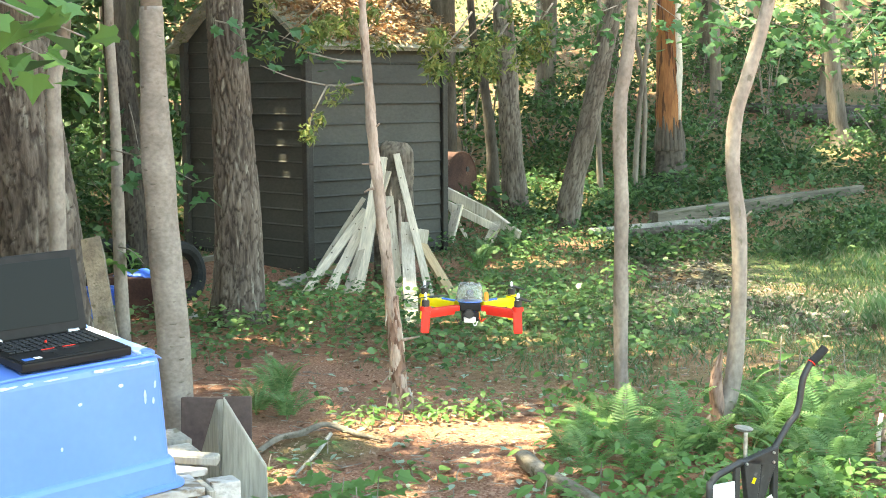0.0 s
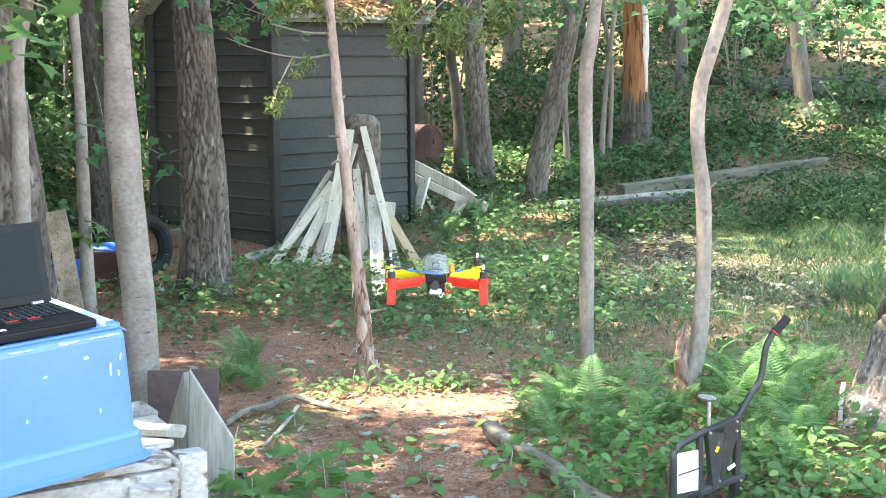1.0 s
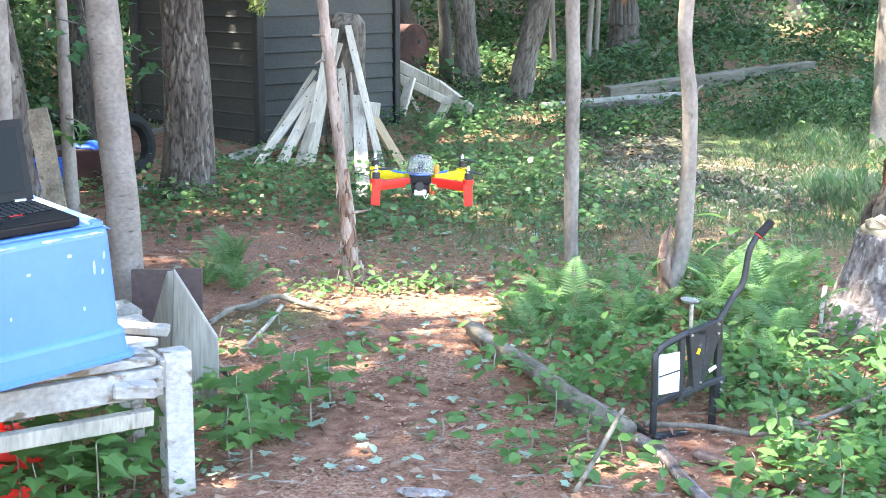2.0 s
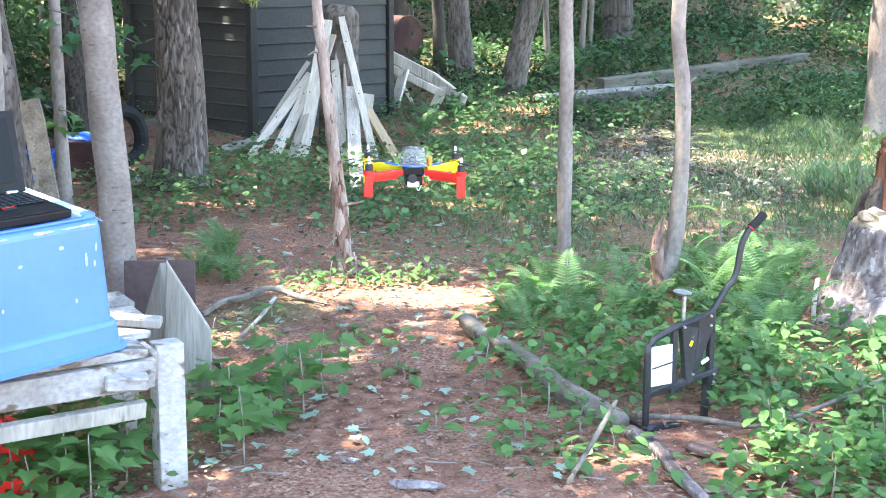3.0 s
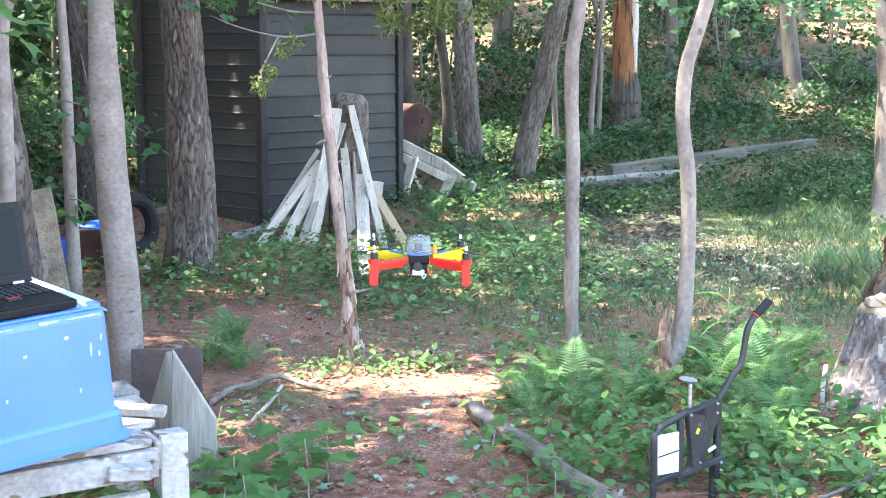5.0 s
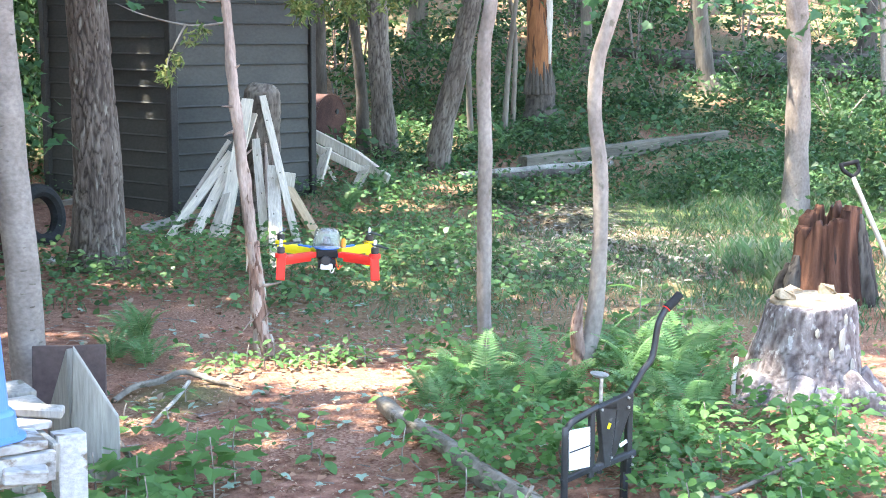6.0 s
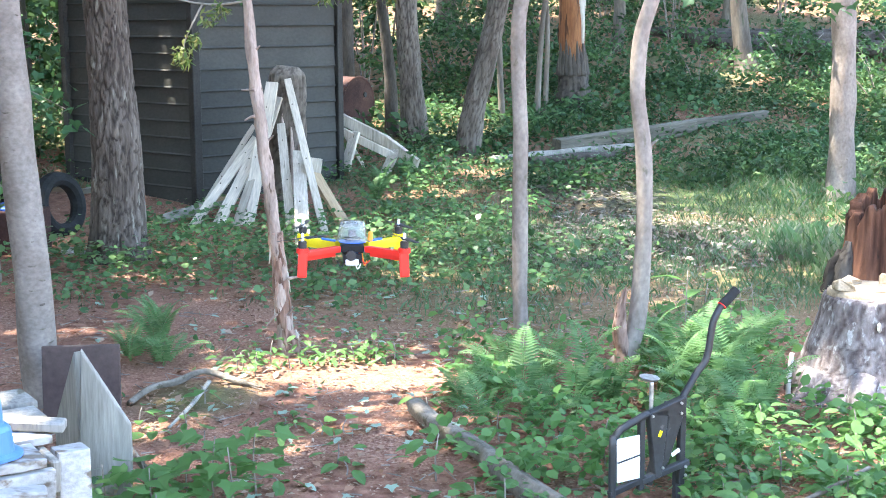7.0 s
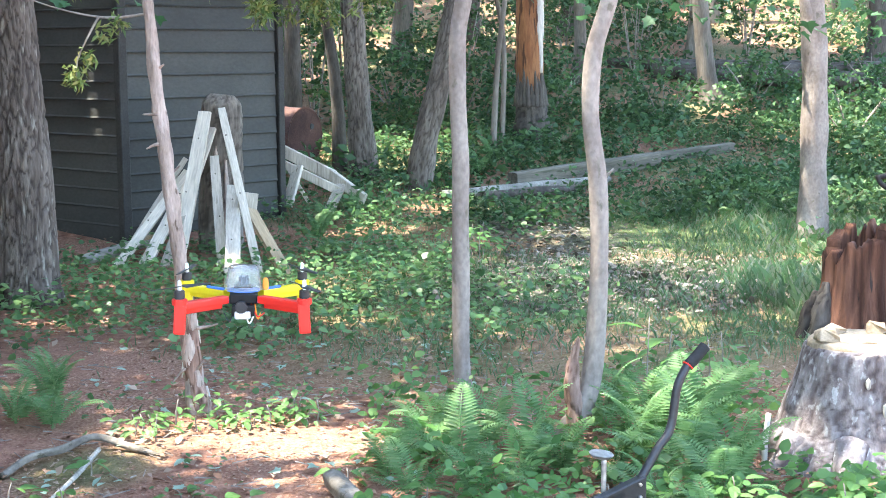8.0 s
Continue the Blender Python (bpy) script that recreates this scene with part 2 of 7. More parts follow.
M_CANOPY = leafy("canopy_leaf", [(0.035, 0.085, 0.022), (0.06, 0.135, 0.03), (0.10, 0.20, 0.04)], 0.4)
M_SHRUB = leafy("shrub_leaf", [(0.035, 0.085, 0.034), (0.052, 0.115, 0.044), (0.07, 0.14, 0.05), (0.10, 0.18, 0.06)], 0.35)
M_FALLEN = leafy("fallen_green_leaf", [(0.16, 0.27, 0.17), (0.22, 0.33, 0.22), (0.30, 0.40, 0.31), (0.34, 0.30, 0.22)], 0.2, 0.5)
# Darker copy of the maple leaf, with the branches' shade put into its colour.
M_MAPLE_SHADED = leafy("shaded_maple_leaf", [(0.045, 0.12, 0.05), (0.06, 0.15, 0.06), (0.085, 0.18, 0.07)], 0.4, 0.5)
M_IVY = leafy("groundcover_leaf", [(0.06, 0.13, 0.05), (0.09, 0.185, 0.07), (0.125, 0.23, 0.085), (0.17, 0.275, 0.11)], 0.45, 0.4)
M_FERN = leafy("fern_leaf", [(0.12, 0.24, 0.09), (0.17, 0.31, 0.125), (0.24, 0.37, 0.17)], 0.55)
M_MAPLE = leafy("maple_leaf", [(0.08, 0.18, 0.055), (0.12, 0.25, 0.075), (0.17, 0.31, 0.10)], 0.5, 0.45)
M_GRASS = leafy("grass_blade", [(0.07, 0.14, 0.06), (0.10, 0.19, 0.08), (0.14, 0.22, 0.11), (0.27, 0.28, 0.20)], 0.35)
M_CEDAR = leafy("cedar_spray", [(0.07, 0.12, 0.03), (0.13, 0.18, 0.05), (0.26, 0.24, 0.08)], 0.35)
M_LITTER = leafy("dead_leaf", [(0.20, 0.10, 0.058), (0.29, 0.155, 0.095), (0.34, 0.20, 0.13), (0.40, 0.29, 0.21), (0.24, 0.12, 0.075)], 0.1, 0.8)
M_DULL = leafy("dull_dead_leaf", [(0.07, 0.06, 0.045), (0.13, 0.11, 0.085), (0.20, 0.17, 0.13), (0.30, 0.26, 0.21)], 0.1, 0.7)
M_NEEDLE = leafy("dry_needle", [(0.26, 0.14, 0.07), (0.36, 0.22, 0.12), (0.44, 0.31, 0.20)], 0.1, 0.8)
M_LOG = surf("grey_log", (0.13, 0.11, 0.088), (0.23, 0.20, 0.16), 9, 0.95, bump=0.5, fine=60, c3=(0.10, 0.09, 0.06), c3_at=0.6)
M_BEAM = surf("weathered_beam_wood", (0.105, 0.094, 0.072), (0.20, 0.177, 0.138), 12, 0.95, bump=0.8, fine=70, stretch=(1, 0.10, 1), c3=(0.085, 0.088, 0.055), c3_at=0.58)
M_TWIG = surf("twig_bark", (0.17, 0.14, 0.115), (0.30, 0.26, 0.22), 12, 0.9, bump=0.4)


def ground_material():
    m, nt, b = nodes("forest_floor")
    N, L = nt.nodes, nt.links
    tc = N.new("ShaderNodeTexCoord")

    def noise_tex(scale, detail=8):
        n = N.new("ShaderNodeTexNoise")
        n.inputs["Scale"].default_value, n.inputs["Detail"].default_value = scale, detail
        L.new(tc.outputs["Object"], n.inputs["Vector"])
        return n

    def ramp(src, *stops):
        r = N.new("ShaderNodeValToRGB")
        for i, (p, c) in enumerate(stops):
            el = r.color_ramp.elements[i] if i < 2 else r.color_ramp.elements.new(p)
            el.position, el.color = p, (*c, 1)
        L.new(src, r.inputs[0])
        return r.outputs[0]

    def mix(f, a, bb):
        x = N.new("ShaderNodeMix")
        x.data_type = "RGBA"
        L.new(f, x.inputs["Factor"])
        L.new(a, x.inputs["A"])
        L.new(bb, x.inputs["B"])
        return x.outputs["Result"]

    big, mid, fine = noise_tex(1.7), noise_tex(14), noise_tex(75)
    soil = ramp(mid.outputs["Fac"], (0.3, (0.14, 0.062, 0.040)), (0.7, (0.38, 0.205, 0.142)), (0.5, (0.255, 0.127, 0.086)))
    litter = ramp(fine.outputs["Fac"], (0.3, (0.14, 0.065, 0.042)), (0.72, (0.45, 0.29, 0.212)), (0.5, (0.285, 0.15, 0.102)))
    base = mix(ramp(big.outputs["Fac"], (0.4, (0, 0, 0)), (0.6, (1, 1, 1))), soil, litter)
    moss = ramp(mid.outputs["Fac"], (0.3, (0.07, 0.10, 0.04)), (0.7, (0.14, 0.175, 0.07)))
    att = N.new("ShaderNodeAttribute")
    att.attribute_name = "moss"
    mud = N.new("ShaderNodeAttribute")
    mud.attribute_name = "mud"
    col = mix(att.outputs["Fac"], base, moss)
    col = mix(mud.outputs["Fac"], col, ramp(mid.outputs["Fac"], (0.35, (0.06, 0.055, 0.04)), (0.7, (0.17, 0.165, 0.115))))
    L.new(col, b.inputs["Base Color"])
    b.inputs["Roughness"].default_value = 0.95
    b.inputs["Specular IOR Level"].default_value = 0.15
    bp = N.new("ShaderNodeBump")
    bp.inputs["Strength"].default_value, bp.inputs["Distance"].default_value = 0.8, 0.02
    ad = N.new("ShaderNodeMath")
    L.new(mid.outputs["Fac"], ad.inputs[0])
    L.new(fine.outputs["Fac"], ad.inputs[1])
    L.new(ad.outputs[0], bp.inputs["Height"])
    L.new(bp.outputs[0], b.inputs["Normal"])
    return m


M_GROUND = ground_material()

# ---- building helpers ----
rng = np.random.default_rng(7)


def mesh_of(name, verts, faces, smooth=False):
    me = bpy.data.meshes.new(name)
    me.from_pydata([tuple(map(float, v)) for v in verts], [], [tuple(map(int, f)) for f in faces])
    if smooth:
        me.polygons.foreach_set("use_smooth", [True] * len(me.polygons))
    return me


def big_mesh(name, verts, loops, k):
    """A large mesh of k-sided faces from arrays."""
    me = bpy.data.meshes.new(name)
    nf = len(loops) // k
    me.vertices.add(len(verts))
    me.vertices.foreach_set("co", np.asarray(verts, dtype=np.float32).ravel())
    me.loops.add(len(loops))
    me.loops.foreach_set("vertex_index", np.asarray(loops, dtype=np.int32))
    me.polygons.add(nf)
    me.polygons.foreach_set("loop_start", np.arange(nf, dtype=np.int32) * k)
    me.update(calc_edges=True)
    return me


def thing(name, at, label, category, group="", kind=""):
    ob = new(name)
    ob.empty_display_size = 0.1
    ob.matrix_world = at if isinstance(at, Matrix) else Matrix.Translation(at)
    return tagged(ob, label, category, group, kind)


def part(name, data, material, parent=None, label="", m=None):
    """Links a bmesh or a mesh as one mesh object under a thing or a part; its geometry is in the parent's space."""
    if isinstance(data, bmesh.types.BMesh):
        me = bpy.data.meshes.new(name)
        data.to_mesh(me)
        data.free()
    else:
        me = data
    if material and not me.materials:
        me.materials.append(material)
    ob = new(name, me)
    if parent:
        ob.parent = parent
    if m is not None:
        ob.matrix_basis = m
    if label:
        ob["label"] = label
    return ob


def box(sx, sy, sz, m=None, bevel=0.004, seg=1):
    bm = bmesh.new()
    bmesh.ops.create_cube(bm, size=1, matrix=Matrix.Diagonal((sx, sy, sz, 1)))
    if bevel:
        bmesh.ops.bevel(bm, geom=bm.edges[:], offset=bevel, segments=seg, affect="EDGES", profile=0.7)
    if m is not None:
        bmesh.ops.transform(bm, matrix=m, verts=bm.verts)
    return bm


def cyl(r1, r2, h, seg=16, m=None, bevel=0.0):
    bm = bmesh.new()
    bmesh.ops.create_cone(bm, cap_ends=True, segments=seg, radius1=r1, radius2=r2, depth=h, matrix=Matrix.Translation((0, 0, h / 2)))
    if bevel:
        rim = [e for e in bm.edges if len(e.link_faces) == 2 and e.calc_face_angle(0) > 1.0]
        bmesh.ops.bevel(bm, geom=rim, offset=bevel, segments=2, affect="EDGES")
    if m is not None:
        bmesh.ops.transform(bm, matrix=m, verts=bm.verts)
    return bm


def between(a, b, roll=0.0):
    """A pose at a whose z axis points to b."""
    a, b = Vector(a), Vector(b)
    return Matrix.Translation(a) @ (b - a).to_track_quat("Z", "Y").to_matrix().to_4x4() @ Matrix.Rotation(radians(roll), 4, "Z")


def smooth_line(pts, n):
    """Points and radii along a smooth line through the rows (x, y, z, r)."""
    p = np.asarray(pts, dtype=float)
    if len(p) < 2:
        return p
    d = np.r_[0, np.cumsum(np.linalg.norm(np.diff(p[:, :3], axis=0), axis=1))]
    s = np.linspace(0, d[-1], n)
    ext = np.vstack([2 * p[0] - p[1], p, 2 * p[-1] - p[-2]])
    out = []
    for v in s:
        i = min(max(np.searchsorted(d, v) - 1, 0), len(p) - 2)
        t = (v - d[i]) / max(d[i + 1] - d[i], 1e-9)
        a, b, c, e = ext[i], ext[i + 1], ext[i + 2], ext[i + 3]
        q = 0.5 * (2 * b + (c - a) * t + (2 * a - 5 * b + 4 * c - e) * t * t + (3 * b - a - 3 * c + e) * t ** 3)
        q[3] = b[3] + (c[3] - b[3]) * t
        out.append(q)
    return np.array(out)


def sweep(pts, seg=12, n=24, rough=0.0, freq=6.0, bark=0.0, plates=14, flare=0.0, cap=True, seed=0.0):
    """A tapering round stem along rows (x, y, z, r), with lumps (rough) and bark ridges (bark)."""
    line = smooth_line(pts, n)
    P, R = line[:, :3], line[:, 3]
    T = np.gradient(P, axis=0)
    T /= np.linalg.norm(T, axis=1)[:, None]
    verts, fur = [], []
    ref = np.array([0.0, 1.0, 0.0]) if abs(T[0][1]) < 0.9 else np.array([1.0, 0.0, 0.0])
    for i in range(n):
        a = np.cross(ref, T[i])
        a /= np.linalg.norm(a)
        b = np.cross(T[i], a)
        h = i / (n - 1)
        for k in range(seg):
            th = 2 * math.pi * k / seg
            ca, sa = math.cos(th), math.sin(th)
            r = R[i]
            if rough:
                r *= 1 + rough * noise.noise((ca * 1.3 + seed, sa * 1.3, P[i][2] * freq * 0.5 + P[i][0] * freq * 0.4))
            if bark:
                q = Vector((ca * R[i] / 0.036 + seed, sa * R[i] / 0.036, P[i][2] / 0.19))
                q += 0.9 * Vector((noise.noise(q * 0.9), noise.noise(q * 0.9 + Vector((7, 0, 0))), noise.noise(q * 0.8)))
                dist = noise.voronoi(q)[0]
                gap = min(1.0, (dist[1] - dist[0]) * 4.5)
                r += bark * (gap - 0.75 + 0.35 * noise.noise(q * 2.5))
                # Deeper in the crack, more of the painted dark crack colour.
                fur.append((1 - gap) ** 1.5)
            if flare:
                r *= 1 + flare * max(0.0, 1 - h * n / 6.0) ** 2 * (0.6 + 0.7 * noise.noise((ca * 1.6 + seed, sa * 1.6, 3.1)))
            verts.append(P[i] + r * (ca * a + sa * b))
    faces = [(i * seg + k, i * seg + (k + 1) % seg, (i + 1) * seg + (k + 1) % seg, (i + 1) * seg + k) for i in range(n - 1) for k in range(seg)]
    if cap:
        verts += [P[0], P[-1]]
        c0, c1 = len(verts) - 2, len(verts) - 1
        faces += [(c0, (k + 1) % seg, k) for k in range(seg)]
        faces += [(c1, (n - 1) * seg + k, (n - 1) * seg + (k + 1) % seg) for k in range(seg)]
    me = mesh_of("stem", verts, faces, smooth=True)
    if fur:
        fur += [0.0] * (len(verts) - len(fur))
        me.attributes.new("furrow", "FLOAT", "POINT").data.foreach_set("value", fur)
    return me


def unit(v):
    return v / np.maximum(np.linalg.norm(v, axis=1), 1e-9)[:, None]


def kites(P, S, flat=0.0, aspect=0.55, fold=0.18, down=0.0):
    """Leaves as folded kites at the places P with lengths S; flat 1 lays them level."""
    n = len(P)
    a = rng.normal(size=(n, 3))
    a[:, 2] = a[:, 2] * (1 - flat) - down
    a = unit(a)
    u = rng.normal(size=(n, 3)) * (1 - flat) + np.array([0, 0, 1.0]) * (flat + 0.15)
    b = unit(np.cross(u, a))
    nn = np.cross(a, b)
    S = np.asarray(S)[:, None]
    v = np.empty((n, 4, 3))
    v[:, 0] = P
    v[:, 1] = P + a * S * 0.45 + b * S * aspect * 0.5 + nn * S * fold
    v[:, 2] = P + a * S
    v[:, 3] = P + a * S * 0.45 - b * S * aspect * 0.5 + nn * S * fold
    return v.reshape(-1, 3)


def oval_mesh(name, P, S, aspect=0.7, flat=0.7, cup=0.12):
    """Leaves as six-sided ovals with a slight cup, mostly level."""
    P, S = np.asarray(P, dtype=float), np.asarray(S)[:, None]
    n = len(P)
    a = rng.normal(size=(n, 3))
    a[:, 2] *= 1 - flat
    a = unit(a)
    u = rng.normal(size=(n, 3)) * (1 - flat) + np.array([0, 0, 1.0]) * (flat + 0.15)
    b = unit(np.cross(u, a))
    nn = np.cross(a, b)
    v = np.empty((n, 6, 3))
    for k, (f, w, c) in enumerate(((0, 0, 0), (0.28, 0.46, 1), (0.68, 0.42, 1), (1, 0, 0.2), (0.68, -0.42, 1), (0.28, -0.46, 1))):
        v[:, k] = P + a * S * f + b * S * aspect * w + nn * S * cup * c
    return big_mesh(name, v.reshape(-1, 3), np.arange(n * 6), 6)


def kite_mesh(name, P, S, **kw):
    v = kites(np.asarray(P, dtype=float), S, **kw)
    return big_mesh(name, v, np.arange(len(v)), 4)


def clump_points(centres, radii, per, squash=0.7):
    """Leaf places gathered in uneven clumps."""
    out = []
    for c, r in zip(centres, radii):
        d = unit(rng.normal(size=(per, 3))) * (rng.random(per)[:, None] ** 0.45) * r
        d[:, 2] *= squash
        out.append(np.asarray(c) + d)
    return np.vstack(out)


def height(x, y):
    h = 0.0
    if y > 11.5:
        h = 0.085 * (y - 11.5) + 0.0045 * (y - 11.5) ** 2 if y < 45 else 7.9 + 0.30 * (y - 45)
    near = 1.0 if -8 < x < 10 and y < 30 else 0.5
    return h + near * (0.022 * noise.noise((x * 0.9, y * 0.9, 0.0)) + 0.012 * noise.noise((x * 3.1, y * 3.1, 5.0)))


# Spots chosen for sun: x, y, z and radii of openings cut in crowns.
GAPS = [(-0.24, 6.62, 0, 0.56, 0.30), (0.14, 6.40, 0, 0.54, 0.24), (-1.74, 12.09, 1.25, 0.10, 0.12), (-2.3, 12.3, 1.0, 0.10, 0.12), (-2.05, 12.2, 1.5, 0.10, 0.12), (-2.2, 12.3, 0.4, 0.12, 0.10), (-1.9, 12.1, 0.9, 0.07, 0.1), (-1.2, 4.1, 0.87, 0.36, 0.28), (-1.66, 12.09, 0.95, 0.17, 0.15), (-1.5, 12.7, 2.4, 0.9, 0.5), (2.2, 5.95, 0.3, 0.22, 0.2), (1.12, 4.22, 0.05, 0.34, 0.2), (0.62, 4.3, 0.05, 0.16, 0.12),
        (1.55, 7.95, 0, 0.40, 0.10), (2.8, 12.3, 0.1, 0.3, 0.1), (1.06, 11.1, 0.2, 0.16, 0.16), (0.2, 12.4, 0.2, 0.5, 0.3), (0.8, 6.75, 0.2, 0.12, 0.1), (3.4, 14.0, 0.3, 0.4, 0.15), (1.0, 13.2, 0.2, 0.5, 0.25), (-3.6, 16, 0.5, 0.8, 1.0), (4.6, 18.2, 0.9, 0.5, 0.5), (8.2, 24, 1.8, 2.2, 2.0), (0.5, 15.5, 0.4, 1.0, 0.8), (0.55, 6.15, 0.2, 0.28, 0.12), (0.8, 5.8, 0.15, 0.2, 0.12), (1.3, 6.1, 0.3, 0.25, 0.15), (1.5, 5.3, 0.15, 0.3, 0.16), (1.15, 5.5, 0.15, 0.15, 0.12), (1.75, 5.05, 0.15, 0.2, 0.12), (0.7, 5.25, 0.1, 0.15, 0.1), (1.45, 6.6, 0.3, 0.2, 0.2), (0.2, 9.0, 0.1, 0.3, 0.2), (0.9, 8.4, 0.1, 0.3, 0.12), (-0.1, 10.2, 0.1, 0.25, 0.2), (-1.4, 9.0, 0.1, 0.3, 0.15), (1.6, 9.2, 0.1, 0.3, 0.15), (5.2, 13.2, 0.3, 0.8, 0.4)]


def shaded(P):
    """Which leaf places stay: openings are cut by hand so sun reaches chosen spots."""
    keep = np.ones(len(P), bool)
    for x, y, z, rx, ry in GAPS:
        t = (P[:, 2] - z) / SUN_DIR.z
        dx, dy = P[:, 0] - SUN_DIR.x * t - x, P[:, 1] - SUN_DIR.y * t - y
        keep &= ~((t > 0.8) & ((dx / rx) ** 2 + (dy / ry) ** 2 < 1))
    # Half the leaves over the near clearing are dropped to brighten it.
    h = np.modf(np.abs(np.sin(P[:, 0] * 12.99 + P[:, 1] * 78.23 + P[:, 2] * 37.7)) * 43758.5)[0]
    keep &= ~((P[:, 1] > 3.5) & (P[:, 1] < 11.0) & (P[:, 0] > -4.5) & ((P[:, 1] < 7.5) | (P[:, 0] < -1.6)) & (h < 0.5))
    return keep


def blob(x, y, cx, cy, rx, ry):
    d = ((x - cx) / rx) ** 2 + ((y - cy) / ry) ** 2
    return max(0.0, 1 - d)

# ---- ground ----
gx = np.concatenate([np.linspace(-90, -9, 22), np.arange(-8.5, 10.4, 0.13), np.linspace(11, 90, 22)])
gy = np.concatenate([np.linspace(-50, 1.5, 16), np.arange(2.0, 24, 0.13), np.linspace(24.5, 45, 28), np.linspace(48, 130, 14)])
gv, moss_v, mud_v = [], [], []
for y in gy:
    for x in gx:
        gv.append((x, y, height(x, y)))
        n1 = noise.noise((x * 1.1, y * 1.1, 9.0))
        moss_v.append(min(1.0, max(0.0, 1.5 * blob(x, y, 2.9, 12.2, 1.3, 1.1) + 1.0 * blob(x, y, 1.5, 9.8, 2.8, 3.2) * (0.7 + n1) + (0.5 + n1 if y > 12.5 else 0) * 0.7 + 0.8 * blob(x, y, -0.75, 6.2, 0.3, 0.35))))
        mud_v.append(min(1.0, max(0.0, 2.6 * blob(x, y, 2.0, 10.1, 1.6, 1.3) * (0.75 + 0.8 * n1) + 1.3 * blob(x, y, 1.75, 12.2, 0.7, 1.5) * (0.6 + n1))))
nx = len(gx)
gl = np.array([(j * nx + i, j * nx + i + 1, (j + 1) * nx + i + 1, (j + 1) * nx + i) for j in range(len(gy) - 1) for i in range(nx - 1)]).ravel()
gme = big_mesh("ground", gv, gl, 4)
for nm, vals in (("moss", moss_v), ("mud", mud_v)):
    gme.attributes.new(nm, "FLOAT", "POINT").data.foreach_set("value", vals)
gme.polygons.foreach_set("use_smooth", [True] * len(gme.polygons))
tagged(part("ground", gme, M_GROUND), "brown forest floor of soil, leaf litter and moss patches", "ground", kind="structure")

# ---- shed ----
SC, SR, SL = Vector((-1.50, 11.95, 0)), Vector((-0.388, 12.95, 0)), Vector((-2.73, 13.02, 0))
SB = SR + SL - SC
EAVE = 2.04


def board_mesh(length, hgt, lap, bow=0.0):
    """A lapped siding board: its lower edge stands proud, with a rolled lip."""
    n = 6
    prof = [(0.0, 0.0), (-lap, 0.0), (-lap - 0.003, 0.008), (-lap * 0.75, 0.02), (-lap * 0.18, hgt), (0.0, hgt)]
    verts, faces = [], []
    for i in range(n):
        x = length * i / (n - 1)
        dz = bow * math.sin(math.pi * i / (n - 1) * 2)
        for py, pz in prof:
            verts.append((x, py, pz + dz))
    k = len(prof)
    for i in range(n - 1):
        for j in range(k):
            faces.append((i * k + j, i * k + (j + 1) % k, (i + 1) * k + (j + 1) % k, (i + 1) * k + j))
    faces += [tuple(range(k - 1, -1, -1)), tuple((n - 1) * k + j for j in range(k))]
    return mesh_of("siding_board", verts, faces)


